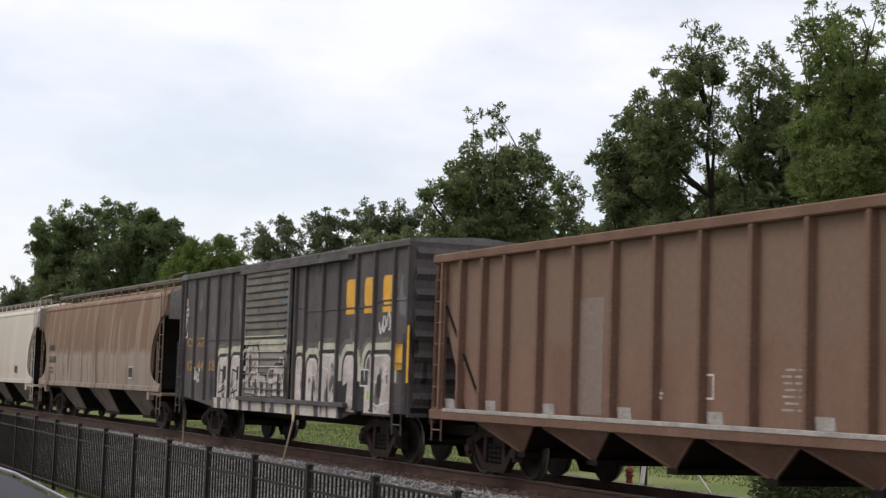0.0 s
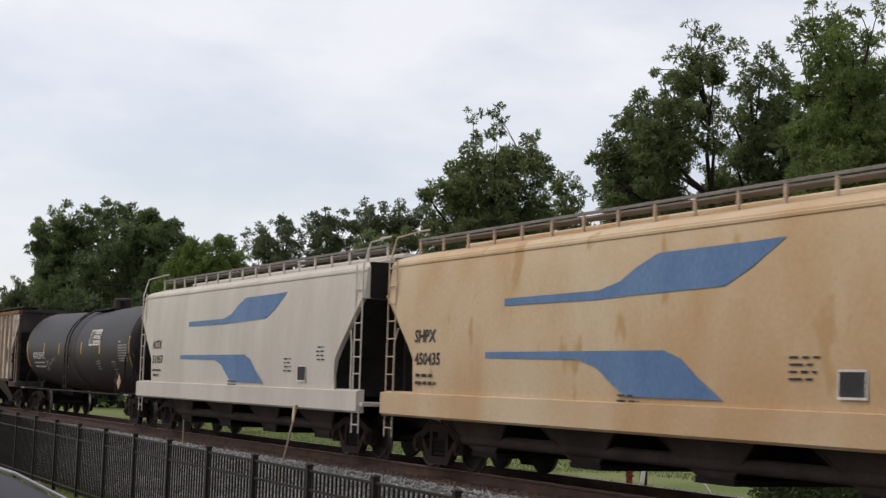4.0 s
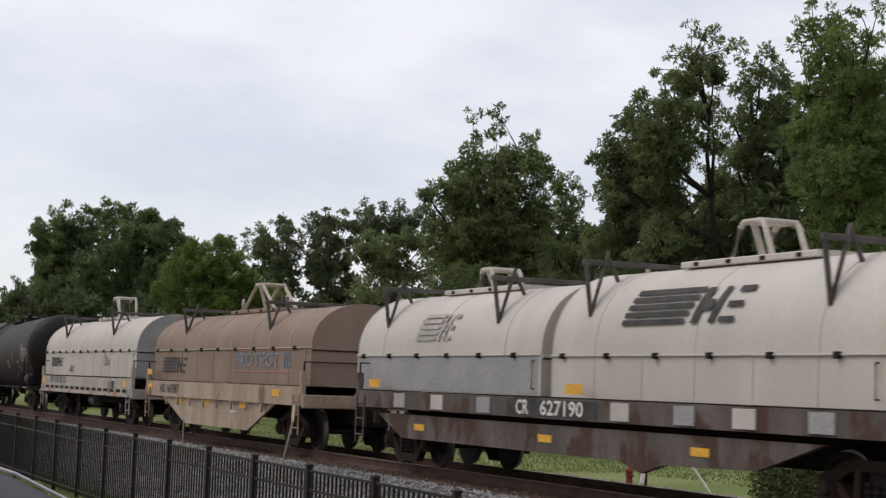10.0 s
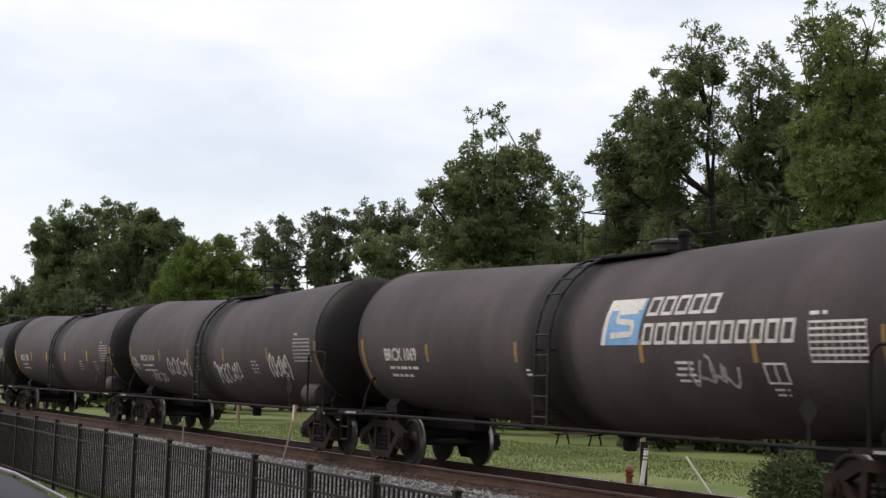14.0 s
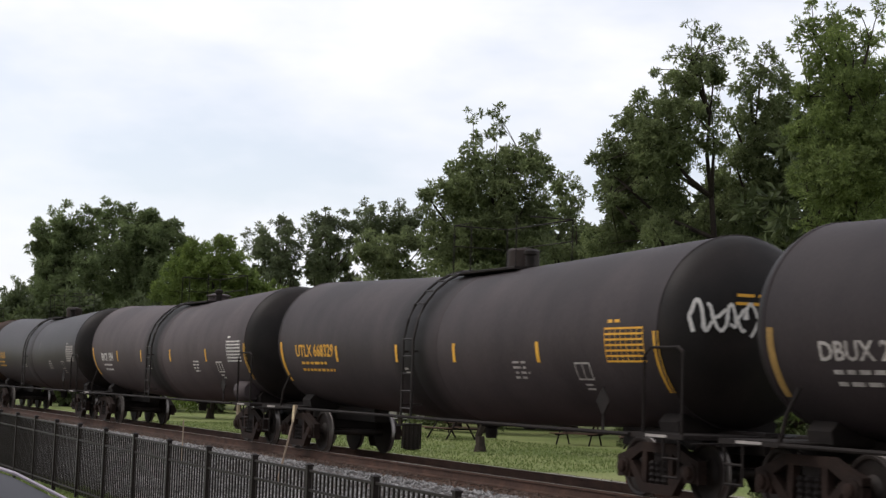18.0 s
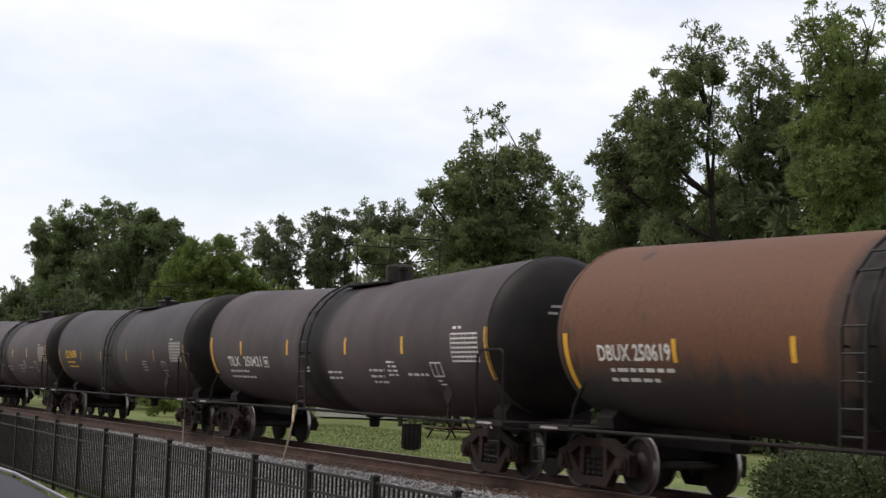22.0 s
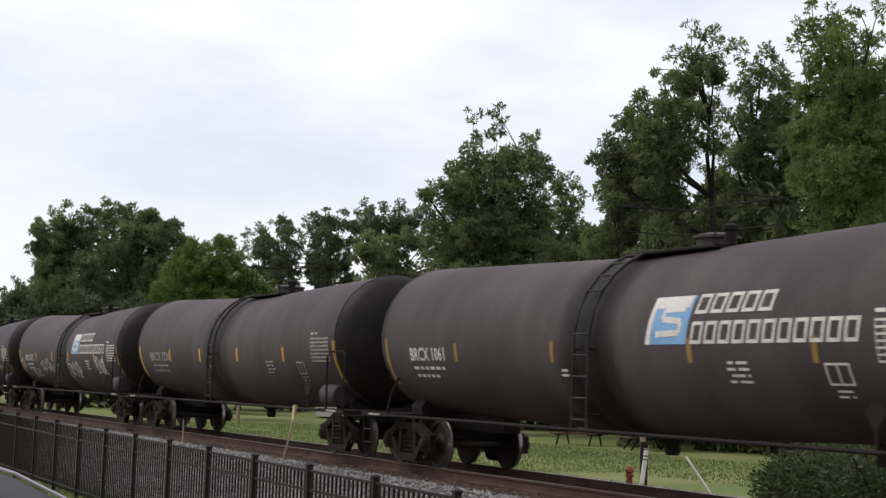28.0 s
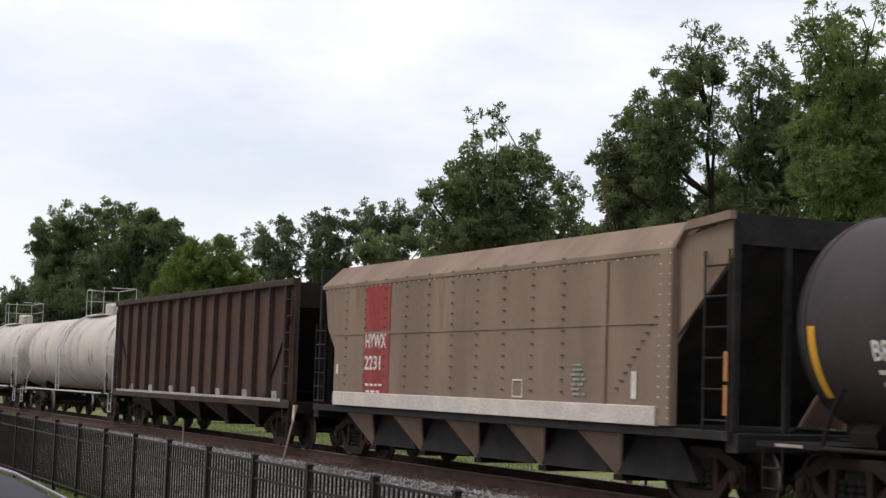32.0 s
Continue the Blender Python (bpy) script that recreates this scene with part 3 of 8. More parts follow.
        st.tube([(k * (half - 0.55), -1.48, 0.4), (k * (half - 0.95), -1.48, 0.4)], 0.02).tube([(k * (half - 0.55), -1.48, 0.66), (k * (half - 0.95), -1.48, 0.66)], 0.02)
        part("sill_step", st, rail_mat, car)
        part("uncoupling_lever", Shape().tube([(k * (half - 0.3), -1.45, 0.88), (k * (half - 0.25), -0.5, 0.9), (k * (half - 0.2), -0.1, 1.02)], 0.014, 5), rail_mat, car)
        part("step_light_strip", Decal(flat_side(-1.507)).bar(k * (half - 1.1) - 0.28, k * (half - 1.1) + 0.28, 0.945, 0.985).s, DIMSTEN, car)
    for side in (-1, 1):
        part("side_pipe", Shape().tube([(-half + 1.8, side * 1.52, 0.96), (half - 1.8, side * 1.52, 0.96)], 0.03, 8), rail_mat, car)
    # middle ladder, top platform with railing, dome
    # it stands upright beside the tank and bends over the top
    lad = Shape()
    bend = [(-1.53, 0.93), (-1.53, 1.6), (-1.53, axis(lx) + 0.1)] + [(-(R + 0.1) * math.cos(radians(a)), axis(lx) + (R + 0.1) * math.sin(radians(a))) for a in (20, 32, 44, 56, 67, 78)]
    for dx in (-0.23, 0.23):
        lad.tube([(lx + dx, y, z) for y, z in bend], 0.027)
    for i in range(5):
        lad.tube([(lx - 0.23, -1.53, 1.12 + 0.33 * i), (lx + 0.23, -1.53, 1.12 + 0.33 * i)], 0.018, 6)
    for y, z in bend[4:]:
        lad.tube([(lx - 0.23, y, z), (lx + 0.23, y, z)], 0.018, 6)
    for z in (1.2, 2.2):
        lad.tube([(lx - 0.23, -1.53, z), (lx - 0.23, -1.3, z)], 0.018, 5).tube([(lx + 0.23, -1.53, z), (lx + 0.23, -1.3, z)], 0.018, 5)
    part("ladder", lad, LADDERM if rail_mat is DARKSTEEL else rail_mat, car)
    top = axis(kink) + R
    px0, px1 = kink - 0.7, kink + 1.9
    part("top_platform", Shape().bbox(px0, px1, -0.6, 0.6, top - 0.02, top + 0.03, 0.01), rail_mat, car, "grated steel platform")
    hi = top + (0.95 if dome != "low" else 0.8)
    for x in (px0, px1):
        for y in (-0.58, 0.58):
            part("railing_post", Shape().tube([(x, y, top + 0.02), (x, y, hi)], 0.013, 5), rail_mat, car)
    part("top_rail", Shape().tube([(px0 + 0.75, -0.58, top + 0.02), (px0 + 0.75, -0.58, hi), (px0, -0.58, hi), (px0, 0.58, hi), (px1, 0.58, hi), (px1, -0.3, hi)], 0.013, 5), rail_mat, car)
    part("middle_rail", Shape().tube([(px0, -0.58, hi - 0.4), (px0, 0.58, hi - 0.4), (px1, 0.58, hi - 0.4)], 0.01, 5), rail_mat, car)
    if dome == "tall":
        part("valve_housing", Shape().turned([(0, 0.3), (0.36, 0.3), (0.4, 0.26), (0.42, 0.08)], "z", 20, (kink + 1.1, 0, top + 0.02)), TSTAIN if rail_mat is DARKSTEEL else body, car)
    else:
        part("manway", Shape().turned([(0, 0.3), (0.16, 0.3), (0.17, 0.36), (0.21, 0.36), (0.26, 0.15)], "z", 20, (kink + 1.1, 0, top + 0.02)), body, car)
    part("relief_valve", Shape().turned([(0, 0.09), (0.2, 0.09), (0.22, 0.12), (0.28, 0.12), (0.32, 0.05)], "z", 12, (kink + 1.75, -0.2, top + 0.05)), rail_mat, car)
    # brake gear and outlet
    if mark.startswith("BRCX") and not mark.endswith("69"):
        part("air_reservoir", Shape().turned([(-0.45, 0.05), (-0.42, 0.22), (-0.35, 0.26), (0.35, 0.26), (0.42, 0.22), (0.45, 0.05)], "x", 18, (L - 0.9, -1.0, 1.28)), body, car)
    part("placard_holder", Shape().prism([(6.75, 1.2), (6.95, 1.42), (6.75, 1.64), (6.55, 1.42)], "y", -1.49, -1.47).box(6.72, 6.78, -1.48, -1.46, 0.95, 1.25), under, car, "diamond placard holder on a bracket")
    part("brake_wheel", Shape().turned([(0, 0.25), (0.02, 0.28), (0.04, 0.25)], "x", 18, (half - 0.75, 0.75, 1.9)), rail_mat, car)
    part("bottom_outlet", Shape().turned([(0, 0.1), (0.06, 0.12), (0.2, 0.12), (0.22, 0.2), (0.3, 0.2)], "z", 14, (kink, 0, axis(kink) - R - 0.26)), under, car)
    # paint marks

    def on_head(u, v):
        r = min(0.97, math.hypot(u, v - axis(L)) / R)
        return (L + 0.62 * math.cos(math.asin(r ** 1.25)) + 0.015, u, v)
    Decal(on_head).lines(-0.55, 0.15, 2.98, 2, 0.12, 0.045, seed + 4).put("head_stencil", YELST if mark_mat is YELST else DIMSTEN, car, stuff=True)
    if stripe:
        spots = spots or ((-4.8, -1.2, 2.74, 5.5) if logo == "two_line" else (-5.5, -2.1, 1.5, 4.45) if "till" in tag else (-4.75, -2.1, 1.5, 4.2) if mark.startswith("NATX") else (-4.47, -1.26, 1.35, 4.5) if mark.startswith("UTLX") else (-4.71, -1.77, 1.44, 4.83))
        for i, x in enumerate((-7.95, *spots, 8.08)):
            d = Decal(place)
            if i in (0, 5):
                d.bar(x - 0.07, x + 0.07, stripe_v[0] - 0.5, stripe_v[1] + 0.12)
            else:
                d.bar(x - 0.055, x + 0.055, *stripe_v)
            d.put("reflective_stripe", stripe, car)
    if mark:
        if "till" in tag:
            d = Decal(place).words(mark[:4], -6.64, mark_v - 0.01, mark_h, fit=0.93).words(mark[5:], -5.36, mark_v - 0.01, mark_h, fit=1.32)
            d.frame_box(-3.86, -3.5, 1.86, 2.12, 0.03).bar(-3.76, -3.6, 1.93, 2.04)
        else:
            d = Decal(place).words(mark, -7.0 if mark[:4] in ("UTLX", "DBUX") else -6.85, mark_v, mark_h, fit=mark_w)
        d.lines(-6.8, -6.8 + mark_w * 0.95, mark_v - 0.18, 2, 0.16, 0.06, seed)
        d.put("reporting_mark", mark_mat or STENCIL, car, "stencilled reporting mark", stuff=True)
    sm = STENCIL if "clean" in tag else DIMSTEN
    d = Decal(place).frame_box(5.63, 6.1, 1.7, 2.0).bar(5.85, 5.88, 1.7, 2.0)
    d.lines(5.66, 6.05, 1.6, 2, 0.08, 0.035, seed + 1).put("stencil_box", sm, car, stuff=True)
    Decal(place).lines(3.55, 4.15, 1.98, 4, 0.09, 0.04, seed + 2).lines(-1.0, -0.7, 1.85, 2, 0.08, 0.04, seed + 5).put("stencil_text", sm, car, stuff=True)
    if "lube" in tag:
        Decal(place).lines(0.3, 1.2, 1.75, 2, 0.13, 0.05, seed + 6).lines(2.6, 3.5, 1.8, 3, 0.13, 0.05, seed + 7).lines(4.5, 5.5, 1.72, 1, 0.13, 0.05, seed + 8).put("stencil_text", sm, car, stuff=True)
    d = Decal(place)
    for i in range(7):
        d.bar(6.65, 7.75, 2.0 + 0.083 * i, 2.03 + 0.083 * i)
    for i in range(8):
        d.bar(6.65 + 0.154 * i, 6.665 + 0.154 * i, 2.0, 2.53)
    d.lines(6.65, 7.1, 2.6, 1, 0.1, 0.05, seed + 3)
    d.put("test_table", YELST if "yellow_table" in tag else sm, car, "painted inspection table")
    if "plate" in tag:
        Decal(lambda u, v: tuple(c + o for c, o in zip(place(u, v), (0, 0.003, 0)))).bar(6.62, 7.78, 1.98, 2.56).put("inspection_panel", PANELGREY, car, "dusty grey inspection panel")
    if "scrawl" in tag:
        Decal(place).scrawl(-7.8, 1.75, 0.55, 0.4, seed + 5, 0.035, 3).scrawl(-6.2, 1.3, 1.6, 0.35, seed, 0.035, 7).scrawl(-4.0, 1.6, 2.3, 0.45, seed + 1, 0.045, 8).scrawl(0.6, 1.45, 2.0, 0.5, seed + 9, 0.045, 8).scrawl(4.9, 1.6, 1.3, 0.5, seed + 3, 0.05, 6).put("graffiti", STENCIL, car, "white sprayed scrawl", stuff=True)
    if "scrawl_end" in tag:
        Decal(on_head).scrawl(-1.15, 2.45, 1.0, 0.4, seed, 0.05, 6).put("graffiti", STENCIL, car, "white sprayed scrawl", stuff=True)
    if logo == "two_line":
        if "scrawl_end" in tag:
            Decal(place).scrawl(3.9, 1.7, 1.1, 0.35, seed, 0.05, 4).put("graffiti", DIMSTEN, car, "pale sprayed scrawl", stuff=True)
        # two lines of hollow slanted blocks stand for the name
        for u0, u1, count, v0, v1 in ((2.83, 4.66, 5, 2.68, 2.97), (2.76, 6.4, 11, 2.26, 2.57)):
            step = (u1 - u0) / count
            for i in range(count):
                letter_block(place, u0 + i * step, u0 + (i + 0.82) * step, v0, v1, 0.2).put("name_letter", STENCIL, car, stuff=True)
        part("company_emblem", Decal(place).bar(1.62, 2.66, 2.26, 2.96, 0.18).s, PALEBLUE, car, "pale blue square emblem")
        place2 = lambda u, v: tuple(c + o for c, o in zip(place(u, v), (0, -0.006, 0)))
        Decal(place2).bar(1.72, 2.7, 2.78, 2.96, 0.18).bar(1.62, 1.74, 2.26, 2.78, 0.18).stroke([(2.6, 2.76), (2.08, 2.76), (2.04, 2.62), (2.52, 2.58), (2.48, 2.42), (1.9, 2.4)], 0.09).put("emblem_mark", STENCIL, car, stuff=True)
    if logo == "one_word":
        for i in range(5):
            letter_block(place, 3.44 + i * 0.6, 3.92 + i * 0.6, 2.45, 2.82, 0.18, 0.085).put("name_letter", STENCIL, car, stuff=True)
        d = Decal(place).words("NORTH AMERICA", 3.5, 2.17, 0.18, fit=2.72)
        for i in range(3):
            d.bar(4.3 + i * 0.04, 4.62 - i * 0.04, 2.9 + 0.06 * i, 2.94 + 0.06 * i)
        d.put("company_name", STENCIL, car, "white painted company lettering", stuff=True)
    return car


# ---- hopper cars ----

WALKSTEEL = surf("dull_grey_walkway", (0.16, 0.15, 0.145), (0.22, 0.21, 0.2), 0.7, big=2)
FADEDRED = surf("faded_red_stencil", (0.4, 0.17, 0.14), (0.5, 0.27, 0.22), 0.8, big=4)
ENDGREY = surf("grey_end_sheet", (0.2, 0.19, 0.185), (0.28, 0.27, 0.26), 0.8, big=1.5, streak=0.4)
# Near black holds the slope sheets' shade, with some grime at the ends.
BLACKEND = surf("shaded_grimy_slope", (0.008, 0.007, 0.0065), (0.016, 0.0135, 0.012), 0.85, big=2)
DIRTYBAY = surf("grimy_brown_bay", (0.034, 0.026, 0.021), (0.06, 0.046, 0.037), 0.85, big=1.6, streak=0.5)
def hopper_bays(car, xs, w, top, bottom, half_top, material, depth=1.25, lip=0.04, tuck=0.75):
    """Pyramid bays under the floor: slope sheets with their shade in a near-black colour, between painted side plates,
    each with a discharge gate.
    """
    for x in xs:
        s = Shape().loft([[(x - half_top, -depth, top), (x + half_top, -depth, top), (x + half_top, depth, top), (x - half_top, depth, top)],
                          [(x - w, -depth * tuck, bottom), (x + w, -depth * tuck, bottom), (x + w, depth * tuck, bottom), (x - w, depth * tuck, bottom)]])
        b = part("hopper_bay", s, BLACKEND, car, "slope sheets darkened for shade")
        for k in (-1, 1):
            q = [(x - half_top, k * (depth + 0.01), top), (x + half_top, k * (depth + 0.01), top), (x + w, k * (depth * tuck + 0.01), bottom), (x - w, k * (depth * tuck + 0.01), bottom)]
            part("side_plate", Shape().loft([[(a, y + k * 0.012, z) for a, y, z in q], q]), material, b)
            for g in (-1, 1):
                e = [(x + g * half_top, k * (depth + 0.03), top), (x + g * w, k * (depth * tuck + 0.03), bottom)]
                part("plate_lip", Shape().tube(e, lip * 0.6, 5), material, b)
        part("discharge_gate", Shape().bbox(x - w - 0.08, x + w + 0.08, -depth * tuck - 0.05, depth * tuck + 0.05, bottom - 0.09, bottom, 0.01), DARKSTEEL, b)


def end_frame(car, k, xe, xi, width, z0, z1, material, dark=None, sheet=0.55):
    """The open end of a hopper: corner posts, sloping end sheet, cross beams, platform."""
    dark = dark or material
    for side in (-1, 1):
        part("corner_post", Shape().bbox(min(k * (xe - 0.09), k * xe), max(k * (xe - 0.09), k * xe), side * (width - 0.05) - 0.05, side * (width - 0.05) + 0.05, z0, z1, 0.01), material, car)
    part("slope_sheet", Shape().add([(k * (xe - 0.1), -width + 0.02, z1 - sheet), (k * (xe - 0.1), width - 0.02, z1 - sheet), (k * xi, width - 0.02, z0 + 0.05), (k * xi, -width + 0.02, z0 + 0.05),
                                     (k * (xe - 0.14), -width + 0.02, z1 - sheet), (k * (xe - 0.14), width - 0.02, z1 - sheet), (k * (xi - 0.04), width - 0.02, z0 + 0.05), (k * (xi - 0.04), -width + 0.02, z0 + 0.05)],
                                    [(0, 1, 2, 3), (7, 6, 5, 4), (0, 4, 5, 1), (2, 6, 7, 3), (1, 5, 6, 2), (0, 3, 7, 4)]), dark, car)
    part("end_sheet", Shape().bbox(min(k * (xe - 0.12), k * (xe - 0.06)), max(k * (xe - 0.12), k * (xe - 0.06)), -width + 0.02, width - 0.02, z1 - sheet - 0.03, z1, 0.005), dark, car)
    for y in (-0.55, 0.55):
        part("end_post", Shape().bbox(min(k * (xe - 0.1), k * (xe - 0.02)), max(k * (xe - 0.1), k * (xe - 0.02)), y - 0.05, y + 0.05, z0, z1 - sheet, 0.01), dark, car)
    part("end_sill", Shape().bbox(min(k * (xe - 0.15), k * (xe + 0.12)), max(k * (xe - 0.15), k * (xe + 0.12)), -width, width, z0 - 0.26, z0, 0.015), dark, car)
    part("end_deck", Shape().box(min(k * xi, k * xe), max(k * xi, k * xe), -width + 0.1, width - 0.1, z0 - 0.08, z0 - 0.03), dark, car)


def open_hopper(centre, name, label, L, ribs, z0, z1, skin, rib_mat, taper=1.3, bays=5, half=None, tri=True, W=1.52, seed=0):
    half = half or L / 2 + 0.7
    car = railcar(name, label, centre, half, L / 2 - 1.75, "hopper car")
    h = L / 2
    rib_xs = ribs if isinstance(ribs, tuple) else [-h + 0.55 + (L - 1.1) * i / (ribs - 1) for i in range(ribs)]
    bay_xs = bays if isinstance(bays, tuple) else [-4.9 + 9.8 * i / (bays - 1) for i in range(bays)]
    # side sheets cut off obliquely at their lower ends
    for side in (-1, 1):
        ring = [(-h, z1), (-h, z1 - 0.55), (-h + taper, z0), (h - taper, z0), (h, z1 - 0.55), (h, z1)] if tri else [(-h, z1), (-h, z0), (h, z0), (h, z1)]
        part("side_sheet", Shape().prism(ring, "y", side * (W - 0.14) - 0.03, side * (W - 0.14) + 0.03), skin, car)
        part("top_chord", Shape().bbox(-h, h, side * (W - 0.08) - 0.1, side * (W - 0.08) + 0.1, z1 - 0.08, z1 + 0.08, 0.02), rib_mat, car)
        part("side_sill", Shape().bbox(-h, h, side * (W - 0.08) - 0.09, side * (W - 0.08) + 0.09, z0 - 0.16, z0 + 0.02, 0.015), rib_mat, car)
        rib = Shape().prism([(-0.065, 0), (-0.04, -0.12), (0.04, -0.12), (0.065, 0)], "z", z0, z1 - 0.08).mesh("rib")
        for x in rib_xs:
            o = part("rib", rib, rib_mat, car, at=(x, side * (W - 0.11), 0))
            if side > 0:
                o.rotation_euler = (0, 0, math.pi)
    part("inner_floor", Shape().box(-h + taper, h - taper, -W + 0.2, W - 0.2, z0 + 0.2, z0 + 0.25), DARKSTEEL, car)
    part("centre_sill", Shape().bbox(-half + 0.3, half - 0.3, -0.16, 0.16, 0.68, 1.0, 0.02), DARKSTEEL, car)
    for k in (-1, 1):
        end_frame(car, k, h, h - 2.0, W - 0.05, z0, z1, rib_mat, DARKSTEEL)
        ladder(car, k * (h - 0.08), k * (h - 0.48), -W + 0.02, z0 - 0.55, z1 - 0.2, 8, rib_mat)
    hopper_bays(car, bay_xs, 0.06, z0 - 0.16, 0.5, 1.02, rib_mat, 1.42)
    part("dusty_sill_edge", Shape().bbox(-h + 0.6, h - 0.6, -W - 0.02, -W + 0.01, z0 - 0.02, z0 + 0.05, 0.008), DIMSTEN, car, "pale dusty sill edge")
    d = Decal(flat_side(-W + 0.10))
    for i, x in enumerate(rib_xs[:-1]):
        if i % 2 == seed % 2:
            d.bar(x + 0.12, x + 0.5, z0 + 0.05, z0 + 0.22, -0.2)
    d.put("chalk_patch", DIMSTEN, car, stuff=True)
    return car


def hopper_profile(W, z0, z1, crown, n=10):
    """Half a rounded covered hopper in section: bowed side, knuckle at the eaves, low roof."""
    pts = [(W - 0.045, z0), (W - 0.02, z0 + 0.5)]
    for i in range(1, n):
        t = i / n
        pts.append((W - 0.02 - 0.13 * t ** 2.2, z0 + 0.5 + (z1 - z0 - 0.5) * t))
    pts += [(W - 0.17, z1), (W - 0.25, z1 + 0.07), (W * 0.5, z1 + crown * 0.75), (0.4, z1 + crown)]
    return pts


def round_hopper(centre, label, L, skin, mark, mark2, mat, z0=1.22, z1=3.95, W=1.6, half=None, cut=1.75, bays=4, stripes=False, yellow=True, deep_sill=False, under=None, seed=0, rail_mat=None, roof_mat=None, mark_u=0.0, scoop=False):
    half = half or L / 2 + 0.5
    car = railcar("covered_hopper_car", label, centre, half, L / 2 - 1.55, "hopper car")
    h = L / 2
    rail_mat = rail_mat or skin
    prof = hopper_profile(W, z0, z1, 0.3)
    ring = prof + [(-y, z) for y, z in reversed(prof)]

    def cross(x, f):
        """A section; f is how far the lower part has drawn in towards the end."""
        out = []
        for y, z in ring:
            out.append((x, y, max(z, z0 + f)))
        return out
    xs = [(h, 2.0), (h - 0.3, 1.75), (h - 0.7, 1.4), (h - 1.1, 1.05), (h - 1.4, 0.75), (h - 1.52, 0.45), (h - 1.5, 0.2), (h - 1.4, 0.0)]
    if scoop:
        xs = [(h, 2.1), (h - 0.2, 2.04), (h - 0.4, 1.92), (h - 0.6, 1.76), (h - 0.8, 1.57), (h - 0.95, 1.4), (h - 1.07, 1.2), (h - 1.14, 0.95), (h - 1.16, 0.7), (h - 1.17, 0.0)]
    rings = [cross(-x, f) for x, f in xs] + [cross(0, 0)] + [cross(x, f) for x, f in reversed(xs)]
    part("body", Shape().loft(rings), skin, car, smooth=28)
    for side in (-1, 1):
        part("eaves_rail", Shape().bbox(-h, h, side * (W - 0.16) - 0.03, side * (W - 0.16) + 0.03, z1 - 0.1, z1 - 0.03, 0.015), roof_mat or skin, car)
        if deep_sill:
            part("side_sill", Shape().prism([(side * (W - 0.02), z0 - 0.34), (side * (W + 0.03), z0 - 0.3), (side * (W + 0.03), z0 + 0.1), (side * (W - 0.15), z0 + 0.14), (side * (W - 0.15), z0 - 0.34)], "x", -h, h), skin, car)
            part("unloading_pipe", Shape().tube([(-h + 2.6, side * 1.0, 0.62), (h - 2.6, side * 1.0, 0.62)], 0.11, 12), DIRTYBAY, car)
        else:
            part("side_sill", Shape().bbox(-h + 0.1, h - 0.1, side * (W - 0.05) - 0.05, side * (W - 0.05) + 0.05, z0 - 0.1, z0 + 0.06, 0.015), skin, car)
        part("jacking_pad", Shape().bbox(-h + 1.15, -h + 1.4, side * (W - 0.1) - 0.08, side * (W - 0.1) + 0.08, z0 - 0.34, z0 - 0.08, 0.01), skin, car)
        part("jacking_pad", Shape().bbox(h - 1.4, h - 1.15, side * (W - 0.1) - 0.08, side * (W - 0.1) + 0.08, z0 - 0.34, z0 - 0.08, 0.01), skin, car)
    # roof walk on stanchions, hatches
    top = z1 + 0.3
    for y in (-0.95, 0.95):
        part("roof_walk", Shape().bbox(-h + 0.1, h - 0.1, y - 0.02, y + 0.02, top + 0.15, top + 0.2, 0.004), WALKSTEEL, car)
        for i in range(17):
            x = -h + 0.2 + (L - 0.4) * i / 16
            part("walk_stanchion", Shape().box(x - 0.025, x + 0.025, y - 0.02, y + 0.02, z1 + 0.1, top + 0.15), roof_mat or rail_mat, car)
        part("walk_board", Shape().box(-h + 0.1, h - 0.1, min(y, y * 0.62), max(y, y * 0.62), top + 0.1, top + 0.13), WALKSTEEL, car)
    part("hatch_trough", Shape().bbox(-h + 0.9, h - 0.9, -0.3, 0.3, top - 0.02, top + 0.1, 0.03), skin, car)
    part("centre_sill", Shape().bbox(-half + 0.3, half - 0.3, -0.17, 0.17, 0.68, 1.05, 0.02), DARKSTEEL, car)
    for k in (-1, 1):
        # The end slopes use the near black that stands for shade and grime.
        inner = [(k * (x + 0.012), z0 + f - 0.012) for x, f in xs]
        for (xa, za), (xb, zb) in zip(inner, inner[1:]):
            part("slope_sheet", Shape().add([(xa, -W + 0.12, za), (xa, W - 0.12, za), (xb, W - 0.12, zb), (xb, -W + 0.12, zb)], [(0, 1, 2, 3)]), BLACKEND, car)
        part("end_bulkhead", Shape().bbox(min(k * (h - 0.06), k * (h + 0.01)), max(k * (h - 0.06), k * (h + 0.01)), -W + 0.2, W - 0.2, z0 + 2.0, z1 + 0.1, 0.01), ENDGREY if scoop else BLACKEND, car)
        if scoop:
            for y in (-W + 0.03, W - 0.03):
                part("sill_gusset", Shape().prism([(k * (h - 1.2), z0 - 0.02), (k * (h - 1.2), z0 + 0.72), (k * (h - 1.1), z0 + 0.5), (k * (h - 0.98), z0 + 0.36), (k * (h - 0.81), z0 + 0.26), (k * (h - 0.3), z0 + 0.14), (k * (h - 0.05), z0 + 0.12), (k * (h - 0.05), z0 - 0.02)], "y", y - 0.015, y + 0.015), skin, car)
        for y in (-0.5, 0.5):
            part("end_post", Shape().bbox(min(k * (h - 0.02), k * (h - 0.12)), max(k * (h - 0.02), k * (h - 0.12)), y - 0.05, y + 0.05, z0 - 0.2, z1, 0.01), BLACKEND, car)
